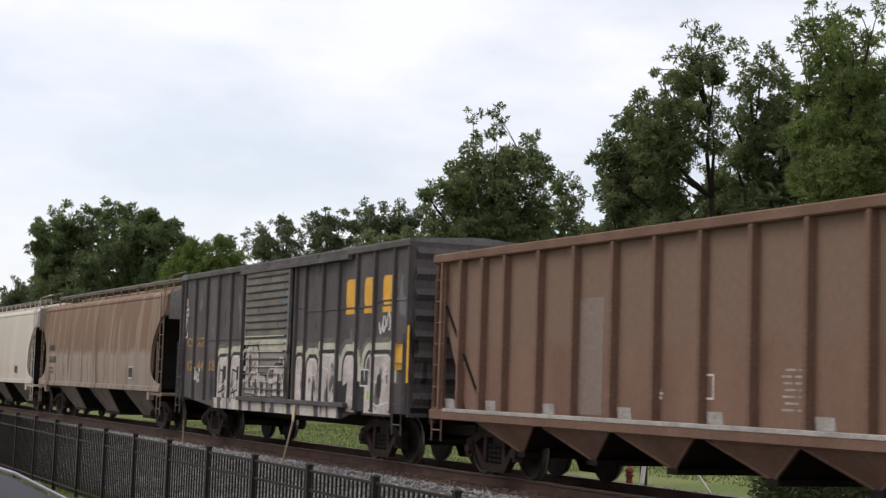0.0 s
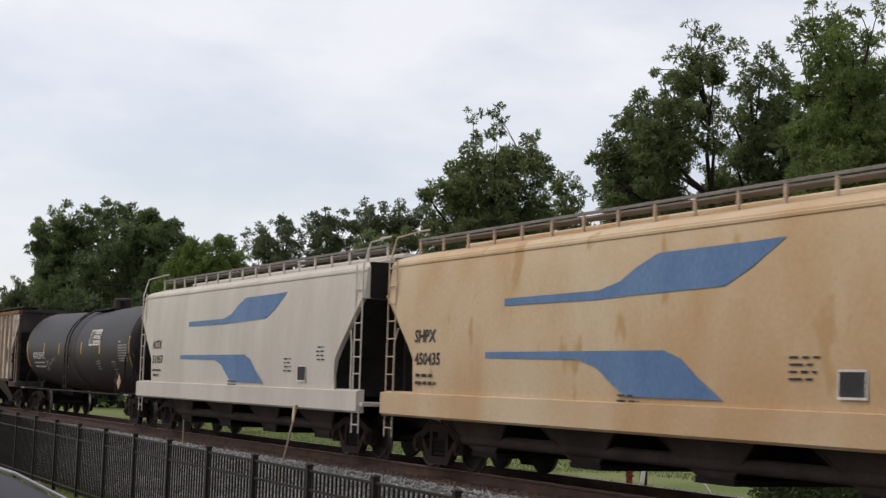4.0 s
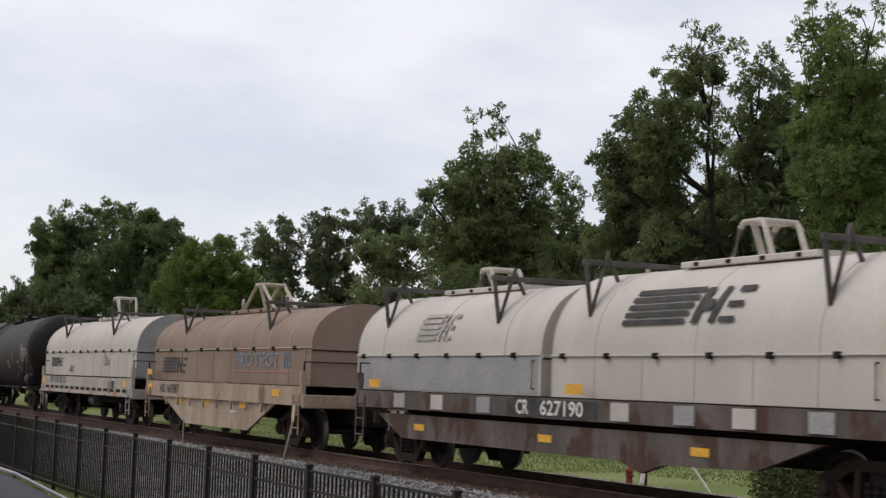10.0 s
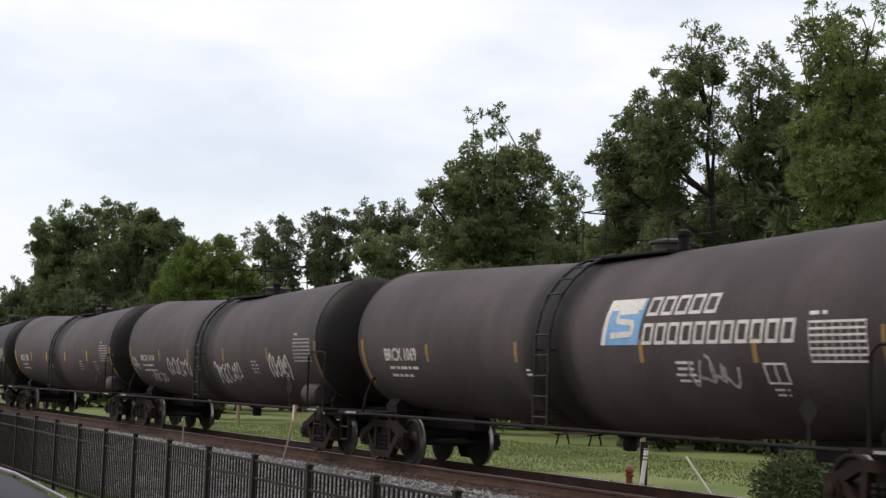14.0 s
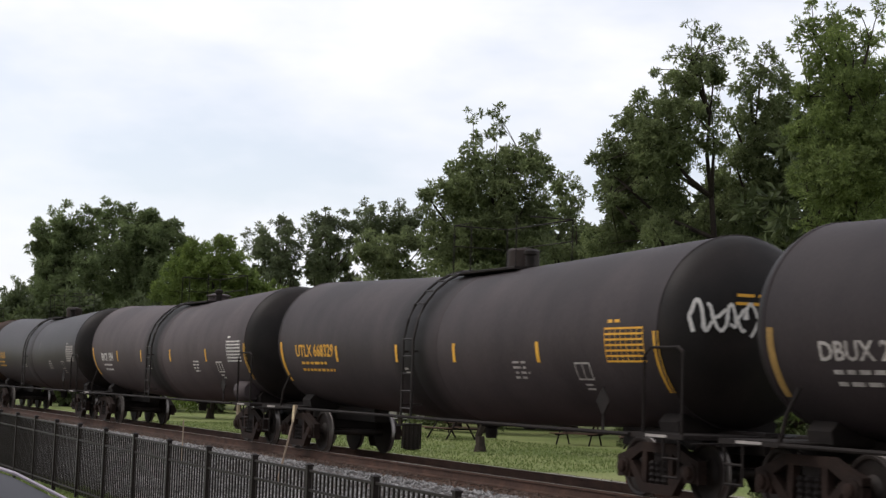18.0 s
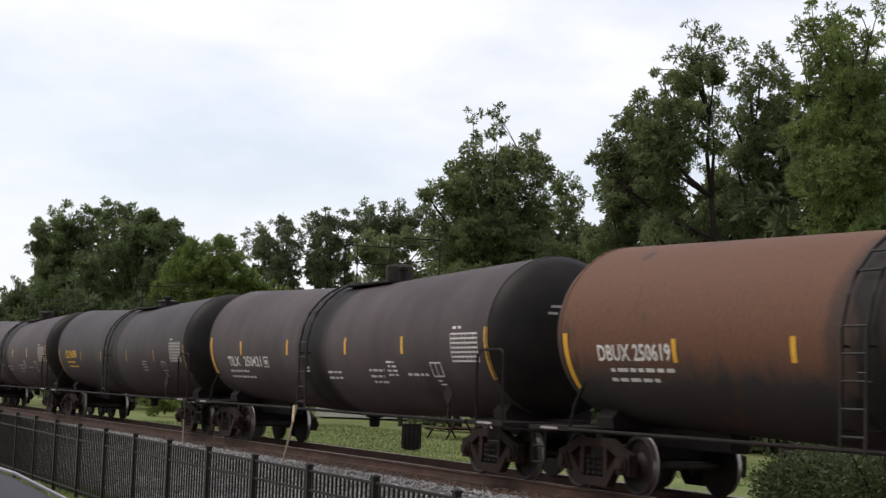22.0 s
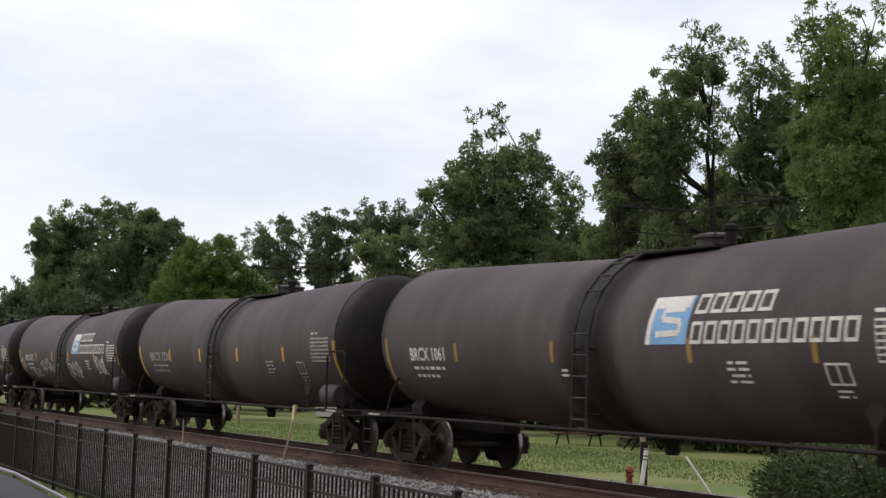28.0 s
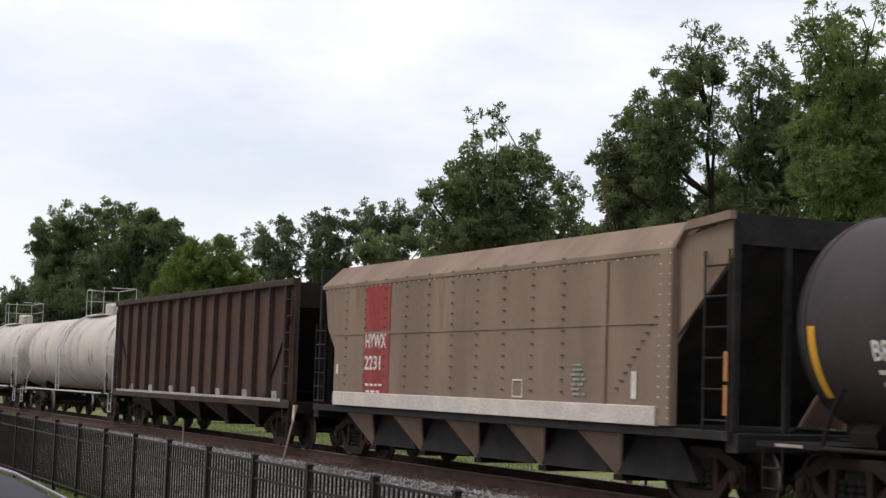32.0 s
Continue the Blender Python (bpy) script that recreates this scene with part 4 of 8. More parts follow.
        part("end_platform", Shape().bbox(min(k * (h - 1.2), k * (half - 0.35)), max(k * (h - 1.2), k * (half - 0.35)), -W + 0.05, W - 0.05, z0 - 0.2, z0 - 0.12, 0.01), rail_mat, car)
        ladder(car, k * (h - 0.05), k * (h - 0.42), -W + 0.06, z0 - 0.75, z1 + 0.05, 10, rail_mat)
        ladder(car, k * (h - 0.05), k * (h - 0.42), W - 0.06, z0 - 0.75, z1 + 0.05, 10, rail_mat)
        part("ladder_hoop", Shape().tube([(k * (h - 0.05), -W + 0.06, z1), (k * (h - 0.05), -W + 0.2, top + 0.2), (k * (h - 0.05), -0.95, top + 0.35), (k * (h - 0.6), -0.95, top + 0.35)], 0.02), rail_mat, car)
        part("grab_arch", Shape().tube([(k * (h - 0.48), -W + 0.03, z0), (k * (h - 0.48), -W + 0.03, z0 + 1.05), (k * (h - 0.6), -W + 0.05, z0 + 1.35)], 0.018), rail_mat, car)
    if scoop:
        hopper_bays(car, (-4.1, 0.63, 5.36), 0.82, z0, 0.38, 1.35, under or DIRTYBAY, 1.5, tuck=0.6)
    else:
        hopper_bays(car, [(-h + 3.4) + (L - 6.8) * i / (bays - 1) for i in range(bays)], 0.4, z0, 0.42, (L - 6.8) / (bays - 1) / 2 * 0.93, under or DIRTYBAY, 1.3)
    side = flat_side(-W - 0.012)
    up = lambda u, v: (u, -(W - 0.02 - 0.13 * max(0, (v - z0 - 0.5) / (z1 - z0 - 0.5)) ** 2.2) - 0.012, v)
    u0 = -h + cut
    mu = mark_u if mark_u else u0 + 0.25
    d = Decal(up).words(mark, mu, 2.37, 0.23, fit=0.95).words(mark2, mu + 0.05, 1.95, 0.22, fit=1.12)
    d.lines(mu + 0.1, mu + 1.0, 1.72, 2, 0.14, 0.06, seed)
    d.put("reporting_mark", mat, car, "stencilled reporting mark", stuff=True)
    if scoop:
        d = Decal(up).frame_box(-4.01, -3.71, 2.16, 2.4, 0.02).lines(-2.28, -1.72, 1.56, 2, 0.06, 0.02, seed + 1).lines(0.07, 0.4, 1.68, 3, 0.07, 0.02, seed + 2)
        Decal(up).lines(-3.4, -2.97, 1.76, 3, 0.08, 0.02, seed + 3).lines(3.5, 4.02, 1.74, 4, 0.08, 0.022, seed + 4).put("stencil_text", FADEDRED, car, stuff=True)
    else:
        d = Decal(up).lines(h - 4.6, h - 3.9, z0 + 0.75, 4, 0.09, 0.03, seed + 1).lines(h - 2.5, h - 1.9, z0 + 1.0, 4, 0.09, 0.03, seed + 2).lines(0, 0.8, z0 + 0.2, 2, 0.08, 0.03, seed + 3)
    d.put("stencil_text", DIMSTEN if scoop and yellow is not True else mat, car, stuff=True)
    d = Decal(lambda u, v: tuple(c + o for c, o in zip(up(u, v), (0, -0.004, 0)))).frame_box(h - 3.62, h - 3.08, z0 + 0.26, z0 + 0.62, 0.03)
    d.put("stencil_box", STENCIL, car, stuff=True)
    Decal(up).bar(h - 3.6, h - 3.1, z0 + 0.28, z0 + 0.6).put("stencil_panel", BLACKST, car)
    if yellow:
        for x in (-4.28, -1.38, 1.83, 4.79):
            Decal(up).bar(x, x + 0.1, z0 + 0.3, z0 + 0.72, -0.12).put("reflective_stripe", YELLOWP if yellow is True else yellow, car)
    if stripes:
        for upper in (((-3.7, 2.95, 3.07), (-0.6, 2.95, 3.09), (0.0, 2.97, 3.2), (0.45, 2.98, 3.4), (1.0, 2.99, 3.57), (2.7, 3.02, 3.585), (3.3, 3.25, 3.59), (3.97, 3.6, 3.605)),
                      ((-4.3, 2.07, 2.17), (-1.1, 2.04, 2.17), (-0.55, 1.92, 2.17), (-0.1, 1.68, 2.17), (0.3, 1.5, 2.17), (1.3, 1.5, 2.17), (1.75, 1.5, 2.05), (2.15, 1.5, 1.8), (2.75, 1.495, 1.5))):
            d = Decal(up)
            for (ua, la, ha), (ub, lb, hb) in zip(upper, upper[1:]):
                d.poly([(ua, la), (ub, lb), (ub, hb), (ua, ha)])
            d.put("stripe", BLUEST, car, "blue swept stripe")
    return car


def ribbed_hopper(centre):
    """The rust-streaked white car with outside ribs."""
    L, z0, z1, W = 17.3, 1.25, 4.0, 1.55
    skin = surf("chalky_white_with_rust", (0.56, 0.52, 0.475), (0.4, 0.335, 0.285), 0.85, streak=0.2, big=0.9, grain=0.1, spots=[((0.31, 0.235, 0.185), 0.6, 1.1, 0.3), ((0.14, 0.082, 0.058), 0.61, 2.2, 0.5), ((0.085, 0.05, 0.037), 0.6, 5.5, 0.5), ((0.06, 0.035, 0.027), 0.63, 9.0, 0.5), ((0.6, 0.56, 0.5), 0.68, 5.0, 0.2)])
    rusty_rib = surf("rusty_white_rib", (0.4, 0.33, 0.26), (0.24, 0.165, 0.11), 0.85, big=1.6, streak=0.2)
    orange = surf("orange_rust", (0.24, 0.125, 0.058), (0.14, 0.075, 0.045), 0.9, big=2)
    dark = surf("dull_black_end", (0.03, 0.027, 0.026), (0.06, 0.052, 0.05), 0.85, big=2)
    bay = surf("rust_brown_bay", (0.04, 0.029, 0.023), (0.07, 0.051, 0.041), 0.85, big=1.5)
    plate = surf("dusty_brown_plate", (0.075, 0.06, 0.049), (0.125, 0.102, 0.085), 0.85, big=1.3, streak=0.4)
    car = railcar("covered_hopper_car", "rust-streaked white ribbed covered hopper car", centre, L / 2 + 0.5, L / 2 - 1.6, "hopper car")
    h = L / 2
    for side in (-1, 1):
        part("side_sheet", Shape().prism([(-h, z1), (-h, z1 - 0.3), (-h + 1.45, z0 + 1.22), (-h + 1.45, z0), (h - 1.45, z0), (h - 1.45, z0 + 1.22), (h, z1 - 0.3), (h, z1)], "y", side * (W - 0.1) - 0.03, side * (W - 0.1) + 0.03), skin, car)
        part("top_chord", Shape().bbox(-h, h, side * (W - 0.08) - 0.07, side * (W - 0.08) + 0.07, z1 - 0.06, z1 + 0.08, 0.02), orange, car, "orange rusty top chord")
        part("side_sill", Shape().bbox(-h + 1.4, h - 1.4, side * (W - 0.1) - 0.07, side * (W - 0.1) + 0.07, z0 - 0.09, z0 + 0.03, 0.015), bay, car)
        rib = Shape().prism([(-0.035, 0), (-0.022, -0.09), (0.022, -0.09), (0.035, 0)], "z", z0, z1 - 0.06).mesh("rib")
        for i in range(16):
            x = -7.18 + 0.949 * i
            o = part("rib", rib, rusty_rib, car, at=(x, side * (W - 0.07), 0))
            if side > 0:
                o.rotation_euler = (0, 0, math.pi)
    part("roof", Shape().prism([(-W + 0.05, z1 + 0.06), (-0.5, z1 + 0.14), (0.5, z1 + 0.14), (W - 0.05, z1 + 0.06), (W - 0.05, z1), (-W + 0.05, z1)], "x", -h, h), dark, car, "dark roof with a walk")
    part("roof_walk", Shape().bbox(-h, h, -1.35, -0.75, z1 + 0.2, z1 + 0.24, 0.005), dark, car)
    for i in range(14):
        x = -h + 0.3 + (L - 0.6) * i / 13
        part("roof_bracket", Shape().box(x - 0.03, x + 0.03, -W + 0.17, -0.7, z1 + 0.08, z1 + 0.2), dark, car)
    part("centre_sill", Shape().bbox(-h - 0.2, h + 0.2, -0.17, 0.17, 0.68, 1.05, 0.02), DARKSTEEL, car)
    for k in (-1, 1):
        end_frame(car, k, h, h - 2.2, W - 0.06, z0 - 0.05, z1, dark, dark, 0.8)
        ladder(car, k * (h - 0.08), k * (h - 0.5), -W + 0.04, z0 - 0.3, z0 + 1.85, 5, rusty_rib if k > 0 else dark)
        part("corner_bracket", Shape().bbox(min(k * (h - 1.5), k * h), max(k * (h - 1.5), k * h), -W, -W + 0.1, z0 - 0.3, z0 - 0.08, 0.01), bay, car)
    hopper_bays(car, [-4.33, 0.33, 4.98], 0.58, z0 - 0.05, 0.42, 1.25, plate, 1.5, tuck=0.62)
    Decal(flat_side(-W + 0.055)).words("AEX", -h + 1.6, 2.45, 0.25, fit=0.66).words("1274", -h + 2.56, 2.45, 0.25, fit=0.66).put("reporting_mark", BLACKST, car, "stencilled reporting mark", stuff=True)
    part("mark_panel", Decal(flat_side(-W + 0.062)).bar(-h + 1.52, -h + 2.35, 2.38, 2.8).bar(-h + 2.5, -h + 3.3, 2.38, 2.8).s, STENCIL, car)
    Decal(flat_side(-W + 0.055)).frame_box(3.55, 4.05, 1.45, 1.83).put("stencil_box", STENCIL, car, stuff=True)
    part("yellow_placard", Shape().prism([(0.75, 1.9), (0.9, 2.08), (0.75, 2.26), (0.6, 2.08)], "y", -W + 0.05, -W + 0.06), YELLOWP, car, "small yellow diamond placard")
    return car


DULLORANGE = surf("dirty_orange_stripe", (0.34, 0.14, 0.045), (0.42, 0.19, 0.07), 0.7, big=3, grain=0.2)


def heap_hopper(centre):
    """The grey-brown bulk car with smooth riveted sides and a red panel."""
    L, z0, z1, W = 15.5, 1.12, 4.02, 1.55
    skin = surf("dusty_brown_grey", (0.185, 0.138, 0.107), (0.25, 0.19, 0.148), 0.85, streak=0.25, big=1.1, grain=0.06, spots=((0.21, 0.12, 0.07), 0.68, 1.2, 0.3))
    red = surf("faded_red", (0.24, 0.042, 0.04), (0.29, 0.065, 0.06), 0.8, streak=0.4, big=2)
    pale = surf("pale_sill_paint", (0.5, 0.47, 0.44), (0.6, 0.57, 0.53), 0.8, big=2)
    end_black = surf("black_end", (0.016, 0.015, 0.015), (0.03, 0.028, 0.027), 0.85, big=2)
    car = railcar("bulk_hopper_car", "dusty brown riveted hopper car with a faded red panel", centre, L / 2 + 0.85, L / 2 - 1.3, "hopper car")
    h = L / 2
    for side in (-1, 1):
        part("side_sheet", Shape().prism([(-h + 0.55, z1 - 0.45), (-h + 0.75, z1 - 1.3), (-h + 1.2, z1 - 1.75), (-h + 1.2, z0), (6.25, z0), (6.25, z1 - 0.45)], "y", side * (W - 0.05) - 0.04, side * (W - 0.05) + 0.04), skin, car)
        part("end_panel", Shape().prism([(6.25, z1 - 0.3), (6.25, z1 - 1.75), (h - 0.05, z1 - 0.6), (h - 0.05, z1 - 0.1)], "y", side * (W - 0.12) - 0.03, side * (W - 0.12) + 0.03), skin, car)
        part("roof_slope", Shape().prism([(side * (W + 0.01), z1 - 0.47), (side * (W + 0.01), z1 - 0.4), (side * (W - 0.45), z1 + 0.02), (side * (W - 0.5), z1 - 0.05)], "x", -h + 0.4, 6.4 if side < 0 else h), skin, car, "sloping upper plate")
        part("corner_pillar", Shape().bbox(6.12, 6.42, side * (W - 0.03) - 0.07, side * (W - 0.03) + 0.07, z0, z1 - 0.42, 0.02), skin, car)
        part("door_seam", Shape().bbox(4.52, 4.64, side * W - 0.03, side * W + 0.03, z0 + 0.2, z1 - 0.5, 0.01), skin, car)
        part("side_sill", Shape().bbox(-h + 1.3, 6.05, side * (W + 0.0) - 0.04, side * (W + 0.0) + 0.04, z0 - 0.02, z0 + 0.26, 0.01), pale, car, "pale painted sill")
        part("floor_sill", Shape().bbox(-h, h, side * (W - 0.1) - 0.08, side * (W - 0.1) + 0.08, z0 - 0.16, z0 - 0.03, 0.01), end_black, car)
        part("cross_seam", Shape().box(-h + 1.2, 6.12, side * W - 0.006, side * W + 0.006, 2.55, 2.6), skin, car)
    part("corner_plate", Shape().prism([(6.42, z1 - 0.42), (6.3, z1 - 0.42), (6.75, z1 - 0.05), (h, z1 + 0.02), (h, z1 - 0.1), (h - 1.1, z1 - 0.18)], "y", -W, -W + 0.1), skin, car)
    rivet = Shape().bbox(-0.045, 0.045, -0.012, 0.0, -0.013, 0.013, 0.006).mesh("rivet")
    seam_rust = surf("rusty_rivet", (0.07, 0.045, 0.034), (0.11, 0.075, 0.055), 0.85, big=4)
    for i in range(10):
        for j in range(12):
            if abs(z0 + 0.42 + 0.19 * j - 2.57) > 0.06:
                part("rivet", rivet, seam_rust, car, at=(-5.9 + 1.02 * i, -W - 0.004, z0 + 0.42 + 0.19 * j))
    for j in range(10):
        part("rivet", rivet, seam_rust, car, at=(4.95 + 0.115 * j, -W - 0.004, z0 + 0.5 + 0.115 * j))
    dot = Shape().bbox(-0.012, 0.012, -0.015, 0.0, -0.012, 0.012, 0.005).mesh("bolt")
    for j in range(18):
        for x in (6.14, 6.39):
            part("bolt", dot, pale, car, at=(x, -W - 0.035, z0 + 0.1 + 0.145 * j))
    for i in range(56):
        part("bolt", dot, seam_rust, car, at=(-6.9 + 0.232 * i, -W - 0.01, z1 - 0.5))
    part("red_panel", Decal(flat_side(-W - 0.002)).bar(-4.9, -3.62, z0 + 0.26, z1 - 0.5).s, red, car, "faded red painted panel")
    d = Decal(flat_side(-W - 0.008)).words("HYWX", -4.84, 2.28, 0.27, fit=1.08).words("2231", -4.84, 1.85, 0.27, fit=0.82)
    d.lines(-4.8, -3.8, 1.52, 2, 0.13, 0.045, 4).put("reporting_mark", STENCIL, car, "stencilled reporting mark", stuff=True)
    d = Decal(flat_side(-W - 0.006)).frame_box(1.62, 1.98, z0 + 0.3, z0 + 0.6, 0.025)
    d.bar(-6.4, -6.28, 1.75, 1.95).bar(5.35, 5.5, z0 + 0.35, z0 + 0.75).put("stencil_box", STENCIL, car, stuff=True)
    Decal(flat_side(-W - 0.006)).lines(3.55, 4.05, z0 + 0.82, 7, 0.075, 0.04, 5).put("stencil_text", surf("faded_teal_stencil", (0.2, 0.26, 0.25), (0.26, 0.31, 0.3), 0.8, big=4), car, stuff=True)
    part("centre_sill", Shape().bbox(-h - 0.6, h + 0.6, -0.16, 0.16, 0.68, 1.0, 0.02), DARKSTEEL, car)
    for k in (-1, 1):
        end_frame(car, k, h, h - 2.4, W - 0.1, z0 - 0.05, z1, end_black, end_black, 0.4)
        ladder(car, k * (h - 0.03), k * (h - 0.6), -W + 0.03, z0 - 0.1, z1 - 0.5 if k > 0 else z1 - 1.2, 6, end_black, 0.02)
    for z in (1.3, 1.75):
        part("reflective_stripe", Decal(flat_side(-W + 0.0)).bar(h - 0.09, h + 0.0, z, z + 0.4).s, DULLORANGE, car)
    hopper_bays(car, [-5.3 + 2.4 * i for i in range(5)], 0.05, z0 - 0.15, 0.32, 0.64, skin, 1.4)
    for i in range(5):
        x = -4.1 + 2.4 * i
        part("gate_chute", Shape().prism([(x - 0.56, z0 - 0.15), (x + 0.56, z0 - 0.15), (x + 1.08, 0.34), (x - 1.08, 0.34)], "y", -1.18, 1.18), end_black, car, "black discharge chute")
    return car


# ---- boxcar ----
def boxcar(centre):
    L, z0, z1, W = 15.64, 0.95, 4.28, 1.52
    skin = surf("faded_dark_grey_paint", (0.068, 0.061, 0.063), (0.108, 0.098, 0.1), 0.7, streak=0.3, big=1.3,
                spots=[((0.15, 0.147, 0.148), 0.64, 1.6, 0.5), ((0.035, 0.03, 0.029), 0.63, 2.6, 0.3)])
    door_mat = surf("brown_grey_door_paint", (0.13, 0.122, 0.115), (0.2, 0.188, 0.17), 0.7, streak=1.8, big=1.4, spots=[((0.22, 0.2, 0.12), 0.6, 1.2, 3.0), ((0.13, 0.16, 0.19), 0.62, 0.9, 2.4), ((0.07, 0.05, 0.04), 0.66, 4.0, 0.5)])
    # Dark colour on the raised slats stands in for shade in grooves.
    groove = surf("shaded_door_groove", (0.05, 0.045, 0.043), (0.08, 0.072, 0.068), 0.75, big=3)
    roofm = surf("dull_grey_roof", (0.12, 0.12, 0.12), (0.18, 0.18, 0.175), 0.7, big=1.5)
    silver = surf("grey_spray_fill", (0.55, 0.51, 0.49), (0.36, 0.33, 0.315), 0.8, big=2.2, streak=0.5, spots=[((0.11, 0.1, 0.1), 0.58, 2.4, 0.5), ((0.62, 0.6, 0.58), 0.66, 5.0, 0.6)])
    halo = surf("pale_yellow_overspray", (0.5, 0.5, 0.41), (0.38, 0.38, 0.32), 0.85, big=3.0, spots=((0.16, 0.16, 0.14), 0.66, 3.0, 0.6))
    dull = surf("dull_grey_spray", (0.3, 0.28, 0.27), (0.17, 0.158, 0.15), 0.85, big=1.6, streak=1.5, spots=((0.08, 0.075, 0.072), 0.6, 1.8, 0.8))
    mist = surf("thin_overspray", (0.15, 0.15, 0.14), (0.105, 0.105, 0.102), 0.85, big=3.0)
    ink = surf("black_spray", (0.025, 0.025, 0.026), (0.045, 0.043, 0.044), 0.75, big=3.0)
    car = railcar("boxcar", "dark grey boxcar with sliding door and white graffiti", centre, L / 2 + 0.75, L / 2 - 2.2, "boxcar")
    h = L / 2
    d0, d1 = -1.9, 1.22
    bottom = [(-h, z0 + 0.12), (-h + 0.25, z0 + 0.12), (-h + 3.2, z0 - 0.12), (h - 3.4, z0 - 0.12), (h - 2.6, z0 + 0.05), (h, z0 + 0.05)]
    for side in (-1, 1):
        part("side_panel", Shape().prism([(-h, z1)] + bottom + [(h, z1)], "y", side * (W - 0.1) - 0.03, side * (W - 0.1) + 0.03), skin, car)
        part("eaves_rail", Shape().bbox(-h, h, side * (W - 0.06) - 0.07, side * (W - 0.06) + 0.07, z1 - 0.05, z1 + 0.09, 0.02), skin, car)
        part("side_sill", Shape().bbox(-h + 3.3, h - 3.4, side * (W - 0.05) - 0.06, side * (W - 0.05) + 0.06, z0 - 0.14, z0 + 0.14, 0.01), skin, car)
    rib = Shape().prism([(-0.06, 0), (-0.035, -0.075), (0.035, -0.075), (0.06, 0)], "z", z0 + 0.05, z1 - 0.04).mesh("rib")
    xs = [-7.76, -7.42, -6.46, -5.42, -4.42, -3.33, -2.37, 1.44, 2.06, 3.13, 4.08, 5.11, 6.04, 7.03, 7.74]
    for x in xs:
        part("rib", rib, skin, car, at=(x, -W + 0.075, 0))
        part("rib", rib, skin, car, at=(x, W - 0.075, 0)).rotation_euler = (0, 0, math.pi)
    for i, x in enumerate(xs[:-1]):
        if xs[i + 1] - x > 0.5 and not (x < d1 < xs[i + 1]):
            z = 3.2 if i % 6 < 2 else 2.55 if i < 6 else 3.1
            part("panel_seam", Shape().bbox(x + 0.08, xs[i + 1] - 0.08, -W + 0.05, -W + 0.085, z, z + 0.035, 0.005), skin, car)
    door = part("door", Shape().bbox(d0, d1, -W - 0.05, -W + 0.02, z0 + 0.2, z1 - 0.12, 0.02), door_mat, car, "corrugated sliding door")
    slat = Shape().prism([(-0.026, 0.0), (-0.01, -0.034), (0.01, -0.034), (0.026, 0.0)], "x", d0 + 0.12, d1 - 0.12)
    slat = Shape().add([(x, y, z) for x, z, y in [(p[0], p[1], p[2]) for p in slat.v]], slat.f).mesh("corrugation")
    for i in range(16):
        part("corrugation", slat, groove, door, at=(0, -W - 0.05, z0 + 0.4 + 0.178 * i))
    part("door_handle", Shape().bbox(d0 + 0.1, d0 + 0.16, -W - 0.1, -W - 0.05, 1.6, 2.4, 0.01), DARKSTEEL, door)
    for z in (z0 + 0.15, z1 - 0.1):
        part("door_track", Shape().bbox(d0 - 0.4, d1 + 3.6, -W - 0.09, -W + 0.02, z - 0.05, z + 0.05, 0.01), skin, car)
    part("roof", Shape().prism([(-W, z1 + 0.04), (-W, z1 + 0.1), (0, z1 + 0.2), (W, z1 + 0.1), (W, z1 + 0.04)], "x", -h, h), roofm, car, "ribbed dark metal roof")
    for i in range(13):
        x = -h + 0.4 + (L - 0.8) * i / 12
        part("roof_rib", Shape().prism([(-W, z1 + 0.09), (0, z1 + 0.19), (W, z1 + 0.09), (W, z1 + 0.12), (0, z1 + 0.23), (-W, z1 + 0.12)], "x", x - 0.05, x + 0.05), roofm, car)
    for k in (-1, 1):
        e = part("end_wall", Shape().bbox(min(k * (h - 0.08), k * (h - 0.01)), max(k * (h - 0.08), k * (h - 0.01)), -W + 0.05, W - 0.05, z0, z1 + 0.05, 0.01), skin, car)
        for j in range(8):
            z = z0 + 0.35 + 0.4 * j
            part("end_corrugation", Shape().prism([(k * (h - 0.01), z - 0.12), (k * (h + 0.06), z), (k * (h - 0.01), z + 0.12)], "y", -W + 0.15, W - 0.15), skin, car)
        ladder(car, k * (h - 0.08), k * (h - 0.5), -W - 0.04, z0 - 0.35, z0 + 1.6, 5, skin)
    part("floor", Shape().box(-h, h, -W + 0.1, W - 0.1, z0 + 0.08, z0 + 0.18), DARKSTEEL, car)
    part("centre_sill", Shape().bbox(-h - 0.4, h + 0.4, -0.2, 0.2, 0.62, 1.0, 0.02), DARKSTEEL, car)
    part("yellow_placard", Decal(flat_side(-W - 0.005)).bar(h - 0.55, h - 0.15, 1.85, 2.35).s, YELLOWP, car)
    part("reflective_stripe", Decal(flat_side(-W - 0.003)).bar(h + 0.0, h + 0.1, 1.6, 2.7).s, YELLOWP, car)
    # company letters as plain blocks, reporting marks
    for u, w in ((4.45, 0.52), (5.45, 0.46), (6.42, 0.6)):
        Decal(flat_side(-W + 0.062)).poly([(u + 0.06, 3.14), (u + w - 0.06, 3.14), (u + w, 3.24), (u + w, 3.62), (u + w - 0.06, 3.72), (u + 0.06, 3.72), (u, 3.62), (u, 3.24)]).bar(u, u + w, 2.99, 3.1).put("company_letter", YELST, car, "orange-yellow painted block")
